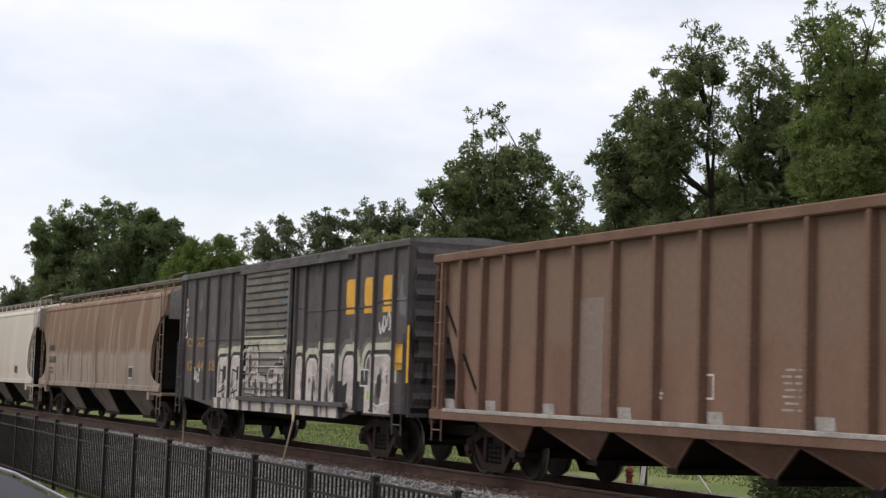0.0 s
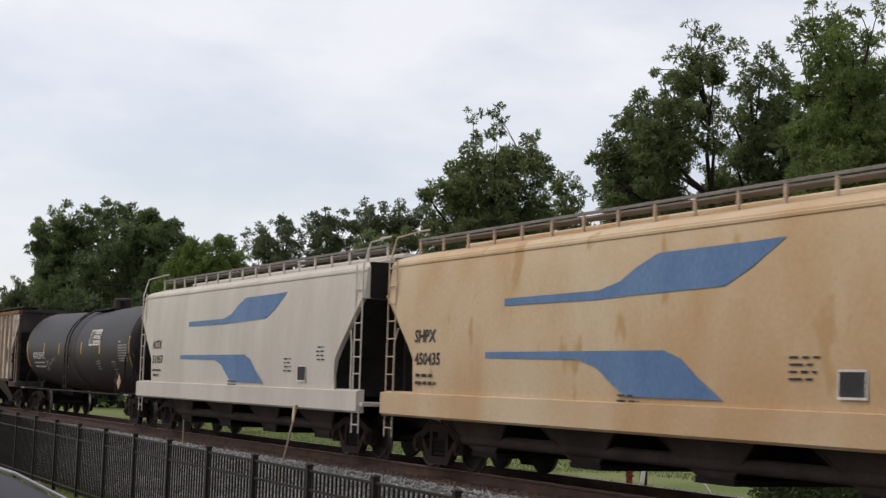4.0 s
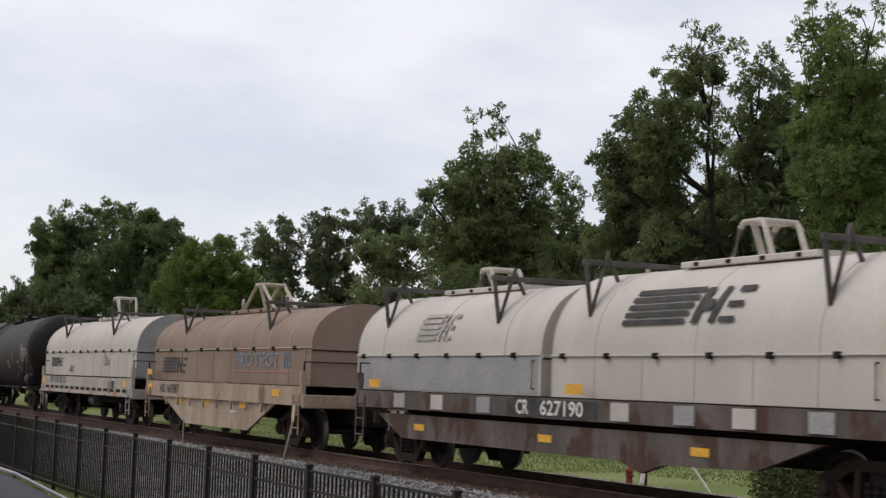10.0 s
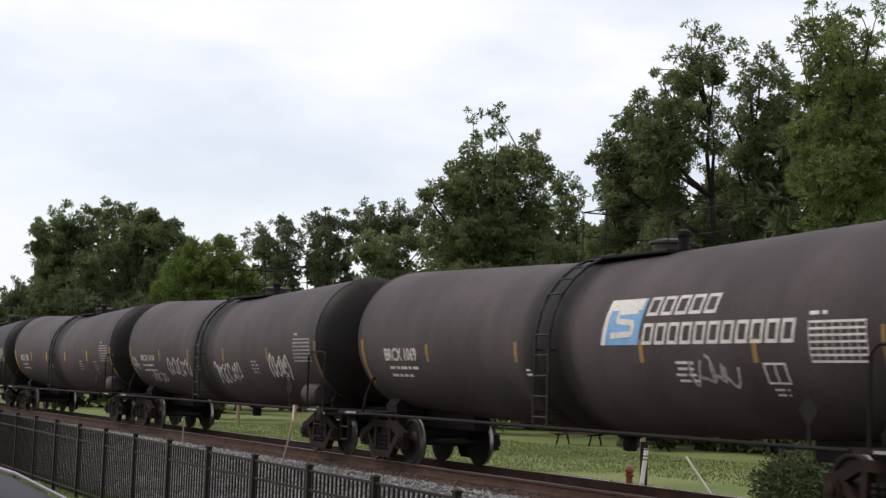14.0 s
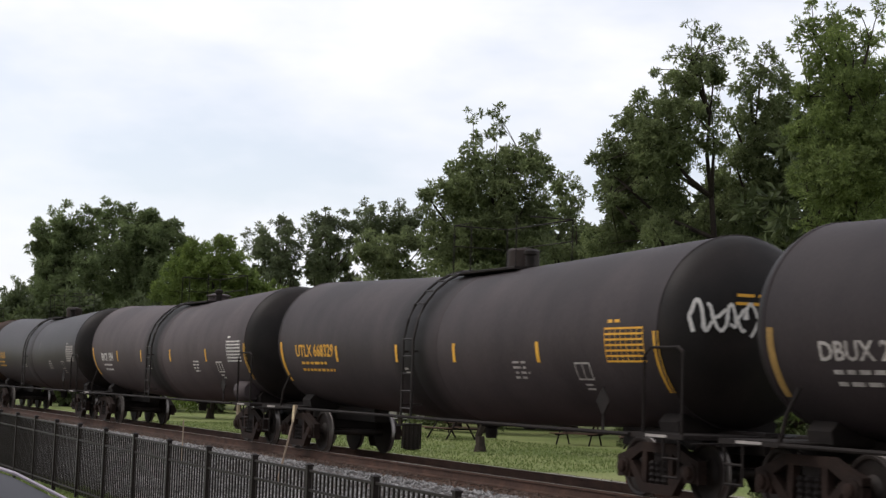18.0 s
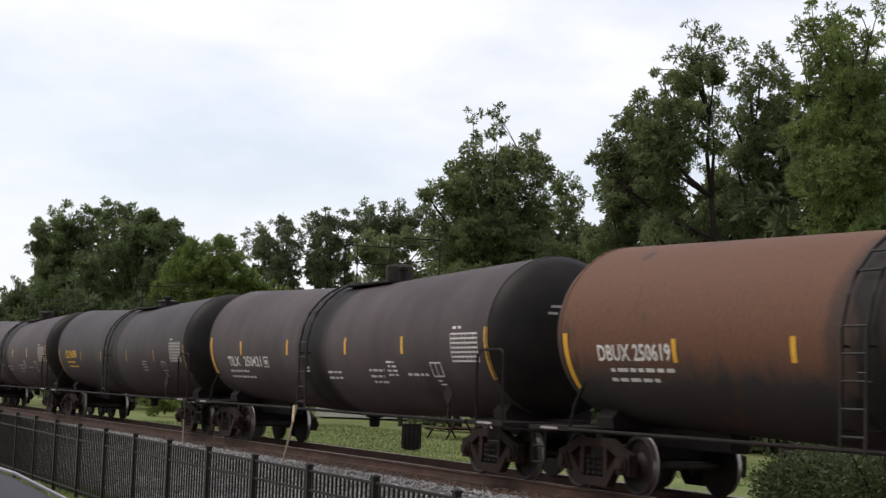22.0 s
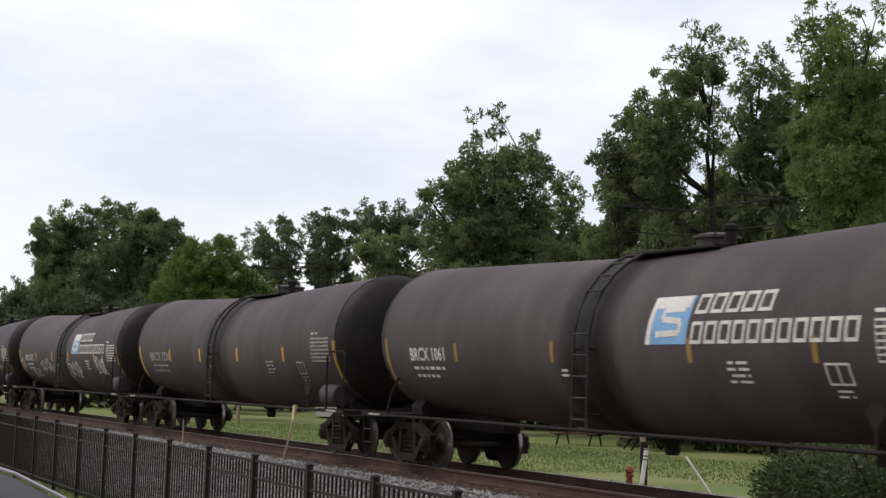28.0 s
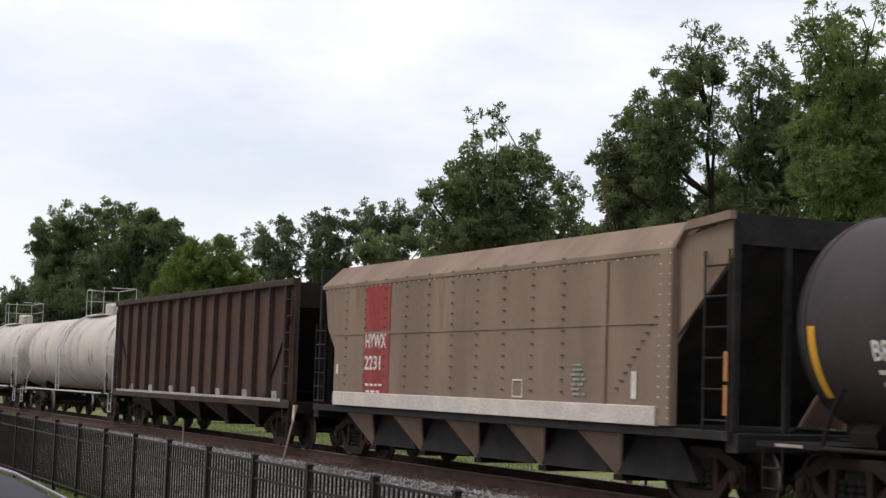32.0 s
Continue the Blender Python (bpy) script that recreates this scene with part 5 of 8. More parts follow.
    Decal(flat_side(-W + 0.062)).words("CS", -7.2, 2.4, 0.24, fit=0.64).words("XT", -6.22, 2.4, 0.24, fit=0.64).words("12", -7.2, 1.76, 0.26, fit=0.6).words("44", -6.2, 1.76, 0.26, fit=0.6).words("18", -5.18, 1.76, 0.26, fit=0.58).put("reporting_mark", surf("faded_yellow_mark", (0.42, 0.25, 0.05), (0.3, 0.18, 0.05), 0.7, big=4, grain=0.3), car, "faded yellow reporting mark", stuff=True)
    # graffiti: silver letter shapes with black edges and white rims, pale overspray above them

    def pane(lo, hi, depth):
        return flat_side(-W + depth)
    rg = random.Random(5)
    shapes = [(-4.35, -3.3, 2.16), (-3.25, -2.35, 2.2), (1.5, 2.02, 2.16), (2.2, 2.92, 2.12), (2.98, 4.02, 2.22), (4.4, 5.15, 2.18), (5.6, 6.98, 2.2)]

    def outline(a, b, hi, grow, low):
        r = min(0.3, (b - a) * 0.4)
        return [(a - grow, low), (b + grow, low), (b + grow, hi - r)] + [(b + grow - (r + grow) * (1 - math.cos(t)), hi - r + (r + grow) * math.sin(t)) for t in (0.4, 0.8, 1.2)] + \
               [(a - grow + (r + grow) * (1 - math.cos(t)), hi - r + (r + grow) * math.sin(t)) for t in (1.2, 0.8, 0.4)] + [(a - grow, hi - r)]
    for i, (a, b, hi) in enumerate(shapes):
        Decal(pane(a, b, 0.0665 - 0.0002 * i)).poly(outline(a, b, hi, 0.34, 1.6)).put("overspray", mist, car)
        Decal(pane(a, b, 0.064 - 0.0002 * i)).poly(outline(a, b, hi, 0.22, 1.6)).put("overspray", halo, car, "pale yellowish overspray")
        Decal(pane(a, b, 0.061 - 0.0002 * i)).poly(outline(a, b, hi, 0.07, z0 - 0.02)).put("graffiti_edge", ink, car)
        Decal(pane(a, b, 0.058)).poly(outline(a, b, hi, -0.02, z0 + 0.02)).put("graffiti_letter", silver, car, "silver sprayed letter shape")
        rim = outline(a, b, hi, -0.06, z0 + 0.06)
        rim_line = Decal(pane(a, b, 0.055)).stroke(rim[2:], 0.03)
        for k in range(2):
            y = 1.15 + 0.5 * k + rg.uniform(0, 0.3)
            rim_line.stroke([(a + 0.1, y), ((a + b) / 2, y + rg.uniform(-0.2, 0.2)), (b - 0.12, y + rg.uniform(-0.1, 0.3))], 0.025)
        rim_line.put("graffiti_rim", STENCIL, car, stuff=True)
        m = (a + b) / 2 + rg.uniform(-0.1, 0.1)
        dark = Decal(pane(a, b, 0.053))
        if i == 6:
            dark.poly(Decal(None).blob(6.38, 1.52, 0.12, 0.24))
        elif i in (3, 4):
            dark.poly([(m - 0.06, z0 + 0.02), (m + 0.14, z0 + 0.02), (m + 0.02, 1.75)])
        elif i == 5:
            dark.poly([(a - 0.05, z0 + 0.02), (a + 0.22, z0 + 0.02), (a + 0.3, 1.6), (a - 0.05, 1.45)])
        elif i < 2:
            dark.poly([(m + 0.1, 1.55), (m + 0.32, 1.55), (m + 0.3, 1.9), (m + 0.12, 1.88)]).stroke([(m - 0.3, 1.2), (m + 0.2, 1.3), (m + 0.15, 1.75), (m - 0.2, 1.8), (m - 0.25, 1.45)], 0.05)
        dark.put("graffiti_shade", ink, car)
        for x in xs:
            if a - 0.06 < x < b + 0.06:
                part("rib_paint", Decal(flat_side(-W - 0.004)).bar(x - 0.034, x + 0.034, z0 + 0.1, hi - 0.1).s, silver, car)
                part("rib_paint", Decal(flat_side(-W - 0.005)).bar(x - 0.034, x + 0.034, hi + 0.03, hi + 0.22).s, halo, car)
    for a, b in ((-5.0, -4.42), (4.1, 4.36), (5.22, 5.55)):
        part("graffiti_shade", Decal(flat_side(-W + 0.0675)).bar(a, b, z0 + 0.05, 1.95).s, ink, car)
    # the door's lower half
    part("overspray", Decal(flat_side(-W - 0.056)).bar(d0 + 0.05, d1 - 0.05, z0 + 0.22, 2.25).s, dull, door, "dull grey sprayed band")
    part("overspray", Decal(flat_side(-W - 0.0565)).bar(d0 + 0.05, d1 - 0.05, 2.25, 2.52).s, halo, door, "pale yellowish overspray")
    for a, b, lo, hi in ((-1.72, -0.72, 1.2, 2.42), (-0.95, -0.1, 1.16, 1.72), (0.3, 1.12, 1.18, 1.95)):
        Decal(flat_side(-W - 0.0585)).poly(outline(a, b, hi, 0.05, lo)).put("graffiti_edge", ink, door)
        Decal(flat_side(-W - 0.0605)).poly(outline(a, b, hi, -0.03, lo + 0.03)).put("graffiti_letter", silver, door, "silver sprayed letter shape")
    for j in range(8):
        z = z0 + 0.4 + 0.178 * j
        part("slat_paint", Decal(flat_side(-W - 0.099)).bar(d0 + 0.14, d1 - 0.14, z - 0.014, z + 0.014).s, halo if j in (6, 7) else silver if j % 2 else mist, door)
    for j, (a, b, lo, hi) in enumerate(((-1.8, -1.35, 1.35, 2.3), (-1.25, -0.85, 1.2, 1.75), (-0.75, -0.45, 1.22, 1.7), (0.05, 0.75, 1.22, 1.85), (0.85, 1.15, 1.3, 2.1))):
        rim = outline(a, b, hi, 0.0, lo)
        Decal(flat_side(-W - 0.101)).stroke(rim[1 + j % 2:], 0.028).put("graffiti_rim", STENCIL, door, stuff=True)
        Decal(flat_side(-W - 0.0995)).poly([(b - 0.02, lo), (b + 0.12, lo + 0.04), (b + 0.1, hi - 0.2), (b - 0.01, hi - 0.12)]).put("graffiti_shade", ink, door)
        Decal(flat_side(-W - 0.1005)).bar(a + 0.07, a + 0.07 + (b - a) * 0.45, (lo + hi) / 2 - 0.05, (lo + hi) / 2 + 0.07, 0.1).put("graffiti_rim", silver, door, stuff=True)
    # striped blocks along the sill
    for i in range(15):
        u = -4.3 + i * 0.58
        w = 0.3 + 0.16 * ((i * 7) % 3)
        part("sill_paint", Decal(flat_side(-W - 0.014)).bar(u, u + w, z0 - 0.13, z0 + 0.13, -0.15).s, silver if i % 3 else halo, car)
    Decal(flat_side(-W + 0.05)).scrawl(6.3, 2.6, 0.75, 0.32, 9, 0.05, 4).put("graffiti", STENCIL, car, "white sprayed scrawl", stuff=True)
    Decal(flat_side(-W + 0.05)).scrawl(-7.55, 2.6, 0.35, 0.3, 12, 0.05, 2).scrawl(-7.5, 2.9, 0.3, 0.3, 13, 0.05, 2).scrawl(-7.5, 3.2, 0.3, 0.3, 14, 0.05, 2).scrawl(-7.5, 3.5, 0.25, 0.25, 17, 0.05, 2).scrawl(-6.65, 1.5, 0.8, 0.3, 15, 0.05, 5).put("graffiti", STENCIL, car, "white sprayed scrawl", stuff=True)
    part("stencil_panel", Decal(flat_side(-W + 0.05)).bar(5.4, 5.85, 1.5, 1.86).s, BLACKST, car)
    Decal(flat_side(-W + 0.047)).frame_box(5.4, 5.85, 1.5, 1.86).bar(5.61, 5.64, 1.6, 1.83).put("stencil_box", STENCIL, car, stuff=True)
    part("green_sticker", Decal(flat_side(-W + 0.047)).bar(5.78, 6.04, 1.24, 1.4).s, surf("lime_sticker", (0.22, 0.45, 0.03), (0.26, 0.5, 0.05), 0.6), car)
    return car


# ---- coil cars ----
ARMSTEEL = surf("dull_grey_arm", (0.07, 0.066, 0.062), (0.11, 0.105, 0.1), 0.7, 0.2, big=3)
WORNSEAM = surf("pale_worn_edge", (0.5, 0.48, 0.45), (0.4, 0.37, 0.34), 0.7, big=3)
COILSTEEL = surf("bare_steel_coil", (0.42, 0.4, 0.4), (0.52, 0.5, 0.5), 0.42, 0.75, big=1.0, bump=0.05, grain=0.08)
STRAPSTEEL = surf("dull_strapping", (0.07, 0.06, 0.056), (0.12, 0.105, 0.1), 0.6, 0.3, big=3)
COILROSE = surf("oiled_steel_coil", (0.36, 0.31, 0.3), (0.44, 0.385, 0.37), 0.5, 0.6, big=1.0, bump=0.05, grain=0.08)


def coil(name, x0, x1, r, z, seed, y=0.0):
    s = Shape()
    prof = [(0, 0.3), (0, r - 0.03), (0.02, r), (x1 - x0 - 0.02, r), (x1 - x0, r - 0.03), (x1 - x0, 0.3)]
    rings = []
    for t, q in prof + prof[:1]:
        rings.append([(x0 + t, y + q * math.cos(2 * math.pi * k / 40), z + q * math.sin(2 * math.pi * k / 40)) for k in range(40)])
    return Shape().loft(rings, caps=False)


def coil_load(car, spans, z, r, seed):
    for i, (a, b) in enumerate(spans):
        c = part("steel_coil", coil("steel_coil", a, b, r - 0.02 * ((i * 7 + seed) % 3), z, i), (COILSTEEL, COILROSE, COILSTEEL, COILSTEEL, COILROSE)[(i * 3 + seed) % 5], car, "bare steel coil with dark straps")
        for t in (0.3, 0.7):
            x = a + (b - a) * t
            part("strap", Shape().loft([[(xx, (r + 0.006) * math.cos(2 * math.pi * k / 32), z + (r + 0.006) * math.sin(2 * math.pi * k / 32)) for k in range(32)] for xx in (x - 0.012, x + 0.012)], caps=False), STRAPSTEEL, c)
        rr = r - 0.02 * ((i * 7 + seed) % 3)
        lift = radians((14, 22, 8)[(i + seed) % 3])
        for side in (-1, 1):
            y, h = side * (rr + 0.008) * math.cos(lift), z + (rr + 0.008) * math.sin(lift)
            part("strap", Shape().bbox(a + 0.01, b - 0.01, y - 0.006, y + 0.006, h - 0.022, h + 0.022, 0.003), STRAPSTEEL, c)
        part("strap", Shape().bbox(b - 0.002, b + 0.012, -0.025, 0.025, z + 0.3, z + rr, 0.004), STRAPSTEEL, c)


def deck_car(centre, L, half, label, skin, side_z0, side_z1, drop, W=1.5, bogies=None, name="coil_car", belly_z=0.33, under=None):
    car = railcar(name, label, centre, half, bogies or L / 2 - 1.7, "coil car")
    h = L / 2
    for side in (-1, 1):
        part("side_beam", Shape().prism([(side * W, side_z0), (side * W, side_z1), (side * (W - 0.09), side_z1), (side * (W - 0.09), side_z1 - 0.06), (side * (W - 0.04), side_z1 - 0.08), (side * (W - 0.04), side_z0 + 0.05), (side * (W - 0.09), side_z0 + 0.05), (side * (W - 0.09), side_z0)], "x", -h, h), skin, car)
        if drop:
            part("belly_plate", Shape().prism([(-5.0, side_z0), (-2.75, belly_z), (2.65, belly_z), (4.6, side_z0)], "y", side * (W - 0.1) - 0.03, side * (W - 0.1) + 0.03), skin, car)
            for i in range(8):
                x = -4.3 + 8.3 * i / 7
                part("gusset", Shape().prism([(x - 0.04, side_z0), (x + 0.04, side_z0), (x, side_z0 - 0.22)], "y", side * W - 0.06, side * W), skin, car)
    part("deck", Shape().box(-h, h, -W + 0.05, W - 0.05, side_z0 + 0.1, side_z0 + 0.2), under or DARKSTEEL, car)
    part("trough", Shape().prism([(-1.2, side_z1 - 0.02), (-0.55, side_z0 - 0.15), (0.55, side_z0 - 0.15), (1.2, side_z1 - 0.02), (1.0, side_z1 - 0.02), (0.45, side_z0 - 0.02), (-0.45, side_z0 - 0.02), (-1.0, side_z1 - 0.02)], "x", -h + 0.8, h - 0.8), under or DARKSTEEL, car)
    part("centre_sill", Shape().bbox(-half + 0.3, half - 0.3, -0.25, 0.25, 0.6, side_z0 + 0.1, 0.03), DARKSTEEL, car)
    for k in (-1, 1):
        part("end_sill", Shape().bbox(min(k * h, k * (h + 0.1)), max(k * h, k * (h + 0.1)), -W, W, side_z0 - 0.05, side_z0 + 0.25, 0.02), skin, car)
        part("stanchion", Shape().bbox(min(k * (h - 0.15), k * (h - 0.02)), max(k * (h - 0.15), k * (h - 0.02)), -W - 0.02, -W + 0.1, side_z0, side_z1 + 0.35, 0.02), skin, car)
        part("end_handrail", Shape().tube([(k * (h - 0.05), -W + 0.05, side_z0), (k * (h - 0.05), -W + 0.05, side_z1 + 0.55), (k * (h - 0.05), W - 0.05, side_z1 + 0.55), (k * (h - 0.05), W - 0.05, side_z0)], 0.022), DARKSTEEL, car)
        ladder(car, k * (h - 0.1), k * (h - 0.5), -W - 0.03, 0.38, side_z0 + 0.25, 3, skin)
    return car


def hood(car, x0, x1, skin, z0, wall, r_top, W=1.25, ribs=8, low=None, pale=None, end=None, arch=0.5, foot=0.55, bars=(0.25, 0.76)):
    """A removable arched hood: upright walls, a rounded top, guide bars across it and a lifting frame."""
    def section(x, grow=0.0):
        pts = [(-W - grow, z0)]
        n = 18
        for i in range(n + 1):
            a = math.pi * i / n
            pts.append((-(W + grow) * math.cos(a), z0 + wall + (r_top + grow) * math.sin(a) ** 0.9))
        pts.append((W + grow, z0))
        return [(x, y, z) for y, z in pts]
    hd = part("hood", Shape().loft([section(x0), section(x1)], caps=False, closed=False).loft([section(x0), section(x0 + 0.02)]).loft([section(x1 - 0.02), section(x1)]), skin, car, "arched removable hood", smooth=40)
    end = end or skin
    part("hood_end", Shape().loft([section(x1 + 0.004), section(x1 + 0.012)]), end, hd)
    part("end_ledge", Shape().bbox(x1 + 0.01, x1 + 0.05, -W, W, z0 + wall - 0.05, z0 + wall + 0.01, 0.008), end, hd)
    part("end_seam", Shape().box(x1 + 0.012, x1 + 0.03, -W + 0.02, W - 0.02, z0 + wall - 0.075, z0 + wall - 0.052), DARKSTEEL, hd)
    part("end_edge", Shape().loft([section(x1 - 0.05, 0.004), section(x1 - 0.045, 0.016), section(x1 + 0.012, 0.016), section(x1 + 0.018, 0.0)], caps=False, closed=False), skin, hd)
    part("wall_handle", Shape().tube([(x1 - 0.24, -W, z0 + 0.12), (x1 - 0.24, -W - 0.05, z0 + 0.12), (x1 - 0.24, -W - 0.05, z0 + wall - 0.1), (x1 - 0.24, -W, z0 + wall - 0.1)], 0.016, 6), ARMSTEEL, hd)
    if low:
        for y in (-1, 1):
            part("hood_wall", Shape().box(x0 + 0.01, x1 - 0.01, y * W - 0.006 * (1 if y < 0 else 0) - 0.004, y * W + 0.004, z0 + 0.02, z0 + wall - 0.02), low, hd)
    seam = pale or WORNSEAM
    for i in range(ribs + 1):
        xa = min(max(x0 + (x1 - x0) * i / ribs, x0 + 0.03), x1 - 0.03)
        if not pale and i not in (0, ribs // 4, ribs // 2, ribs - ribs // 4, ribs):
            part("wall_seam", Shape().bbox(xa - 0.01, xa + 0.01, -W - 0.009, -W, z0 + 0.03, z0 + wall - 0.02, 0.003), skin, hd)
            continue
        part("hood_seam", Shape().loft([section(xa - 0.012, 0.002), section(xa - 0.008, 0.009), section(xa + 0.008, 0.009), section(xa + 0.012, 0.002)], caps=False, closed=False), skin, hd)
        if pale and 0 < i < ribs:
            arc = [(x, y, z) for x, y, z in section(xa, 0.011)[1:9 + (i * 5) % 4]]
            part("worn_edge", Shape().loft([[(x - 0.018, y, z) for x, y, z in arc], [(x + 0.018, y, z) for x, y, z in arc]], caps=False, closed=False), pale, hd, "paint worn to pale metal")
    part("hood_ledge", Shape().bbox(x0, x1, -W - 0.035, -W, z0 + wall - 0.012, z0 + wall + 0.012, 0.004), seam, hd)
    for i in range(ribs):
        x = x0 + (x1 - x0) * (i + 0.3) / ribs
        part("clip", Shape().bbox(x - 0.05, x + 0.05, -W - 0.07, -W - 0.01, z0 + wall - 0.05, z0 + wall + 0.04, 0.012), DARKSTEEL, hd)
    top = z0 + wall + r_top
    over = lambda y: z0 + wall + r_top * math.sqrt(max(0.0, 1 - (y / W) ** 2)) ** 0.9
    # guide bars across the top, each on two legs and a strut at either side
    for f in bars:
        x = x0 + (x1 - x0) * f
        bar = part("guide_bar", Shape().bbox(x - 0.04, x + 0.04, -W * 1.02, W * 1.02, top + 0.06, top + 0.15, 0.012), ARMSTEEL, hd, "grey guide bar across the hood")
        for k in (-1, 1):
            y0, y1, y2 = k * W * 0.9, k * W * 0.66, k * W * 0.5
            part("guide_leg", Shape().tube([(x, k * W * 0.99, top + 0.16), (x + 0.02, y0, over(y0) - 0.03)], 0.042, 6), ARMSTEEL, bar)
            part("guide_leg", Shape().tube([(x + 0.02, y0, over(y0)), (x + 0.02, y1, top + 0.3)], 0.034, 6), ARMSTEEL, bar)
            part("guide_leg", Shape().tube([(x + 0.02, y1, top + 0.2), (x + 0.02, y2, over(y2) - 0.03)], 0.034, 6), ARMSTEEL, bar)
    m = (x0 + x1) / 2
    reach = min(2.0, (x1 - x0) * 0.2)
    part("top_beam", Shape().bbox(m - reach, m + reach, -0.42, 0.42, top - 0.03, top + 0.07, 0.015), skin, hd)
    for i in range(4):
        x = m - reach + reach * 2 * (i + 0.5) / 4
        part("beam_slot", Shape().bbox(x - 0.05, x + 0.05, -0.44, -0.41, top - 0.01, top + 0.05, 0.004), DARKSTEEL, hd)
    # lifting frame: two bent hoops, joined by cross bars
    w = arch
    s = Shape()
    for y in (-0.3, 0.3):
        s.tube([(m - foot, y, top + 0.02), (m - w * 0.5, y, top + w * 0.86), (m - w * 0.36, y, top + w), (m + w * 0.36, y, top + w), (m + w * 0.5, y, top + w * 0.86), (m + foot, y, top + 0.02)], 0.045, 8)
    for k in (-1, 1):
        s.tube([(m + k * w * 0.36, -0.3, top + w), (m + k * w * 0.36, 0.3, top + w)], 0.04, 8)
    s.tube([(m, -0.3, top + w), (m, -0.1, top + 0.05)], 0.05, 8)
    part("lifting_frame", s, seam, hd)
    return hd


def horse_mark(place, u, v, k, h=None):
    """Speed lines and two slanted blocks."""
    d = Decal(place)
    h = h or k
    for i in range(5):
        d.bar(u + 0.012 * i * k, u + (0.93 + 0.03 * i) * k, v + 0.115 * i * h, v + (0.115 * i + 0.08) * h)
    d.bar(u + 1.02 * k, u + 1.12 * k, v, v + 0.52 * h, 0.25).bar(u + 1.26 * k, u + 1.34 * k, v, v + 0.52 * h, 0.25).bar(u + 1.12 * k, u + 1.26 * k, v + 0.18 * h, v + 0.34 * h, 0.25)
    for i in (0, 2, 4):
        d.bar(u + (1.4 + 0.03 * i) * k, u + (1.6 + 0.03 * i) * k, v + 0.108 * i * h, v + (0.108 * i + 0.085) * h)
    return d


# ---- the train, from its head to its tail ----
TBLACK = surf("dusty_black_tank", (0.031, 0.0255, 0.0272), (0.055, 0.045, 0.0468), 0.58, streak=0.5, big=0.7, spec=0.18, grain=0.12, spill=(-0.4, 1.2, 1.0, (0.009, 0.0065, 0.0058)))
TGREY = surf("weathered_black_tank", (0.051, 0.0415, 0.044), (0.085, 0.0695, 0.072), 0.62, streak=0.5, big=0.7, spec=0.18, grain=0.12, spill=(-0.4, 1.2, 1.0, (0.009, 0.0065, 0.0058)))
TCLEAN = surf("satin_black_tank", (0.0195, 0.0152, 0.0158), (0.031, 0.0245, 0.025), 0.5, streak=0.5, big=0.7, spec=0.22, grain=0.1, spots=((0.05, 0.042, 0.04), 0.64, 0.9, 0.6))
TNAME = surf("weathered_tank_with_emblem", (0.051, 0.0415, 0.044), (0.085, 0.0695, 0.072), 0.62, streak=0.5, big=0.7, spec=0.18, grain=0.12, spill=(-0.05, 1.1, 0.95, (0.009, 0.0065, 0.0058)))
TDARK = surf("sooty_black_tank", (0.0225, 0.0185, 0.02), (0.036, 0.0295, 0.031), 0.6, streak=0.5, big=0.7, spec=0.18, grain=0.12, spill=(-0.4, 1.2, 1.0, (0.009, 0.0065, 0.0058)))
THEAD = surf("shaded_black_head", (0.0105, 0.0088, 0.0082), (0.019, 0.0155, 0.0143), 0.55, big=1.2, spec=0.18, grain=0.1)
TSTAIN = surf("sooty_spill", (0.022, 0.016, 0.014), (0.036, 0.027, 0.024), 0.6, streak=0.2, big=2.5, spec=0.18, grain=0.15)
TWORD = surf("sooty_tank_with_name", (0.0225, 0.0185, 0.02), (0.036, 0.0295, 0.031), 0.6, streak=0.5, big=0.7, spec=0.18, grain=0.12, spill=(1.0, 1.0, 1.0, (0.009, 0.0065, 0.0058)))
TRUST = surf("rust_brown_over_black", (0.03, 0.027, 0.026), (0.045, 0.04, 0.038), 0.65, streak=0.5, big=0.7, split=(1.95, 0.5, (0.128, 0.056, 0.03)), spots=((0.06, 0.034, 0.024), 0.62, 1.1, 0.4), spill=(-0.55, 1.0, 1.5, (0.009, 0.0065, 0.0058)))
TWHITE = surf("off_white_tank", (0.5, 0.47, 0.43), (0.4, 0.37, 0.33), 0.6, streak=0.4, big=1.0, spots=((0.2, 0.18, 0.16), 0.64, 2.0, 0.4))

brown = surf("brown_hopper_paint", (0.17, 0.102, 0.073), (0.21, 0.132, 0.097), 0.8, streak=0.35, big=1.0, grain=0.1, split=(2.3, 0.3, (0.205, 0.13, 0.095)))
rib_brown = surf("brown_rib_paint", (0.14, 0.084, 0.06), (0.18, 0.112, 0.082), 0.8, big=1.5)
c1 = open_hopper(-19.6, "open_hopper_car", "brown ribbed open hopper car", 15.9, (-7.6, -6.83, -5.97, -5.12, -3.91, -2.75, -1.58, -0.41, 0.76, 1.93, 3.1, 4.27, 5.12, 5.97, 6.83, 7.6), 1.12, 3.9, brown, rib_brown, bays=(-5.08, -2.7, -0.44, 1.92, 3.99))
part("grey_patch", Decal(flat_side(-1.414)).bar(-2.9, -1.95, 1.2, 3.0).s, surf("grey_primer", (0.2, 0.16, 0.14), (0.24, 0.2, 0.17), 0.8, streak=0.4), c1, "grey primer patch")
Decal(flat_side(-1.415)).frame_box(0.55, 1.0, 1.5, 1.85).lines(-0.6, -0.25, 1.6, 4, 0.06, 0.045, 3).bar(-6.95, -6.75, 1.9, 2.15).put("stencil_box", STENCIL, c1, stuff=True)
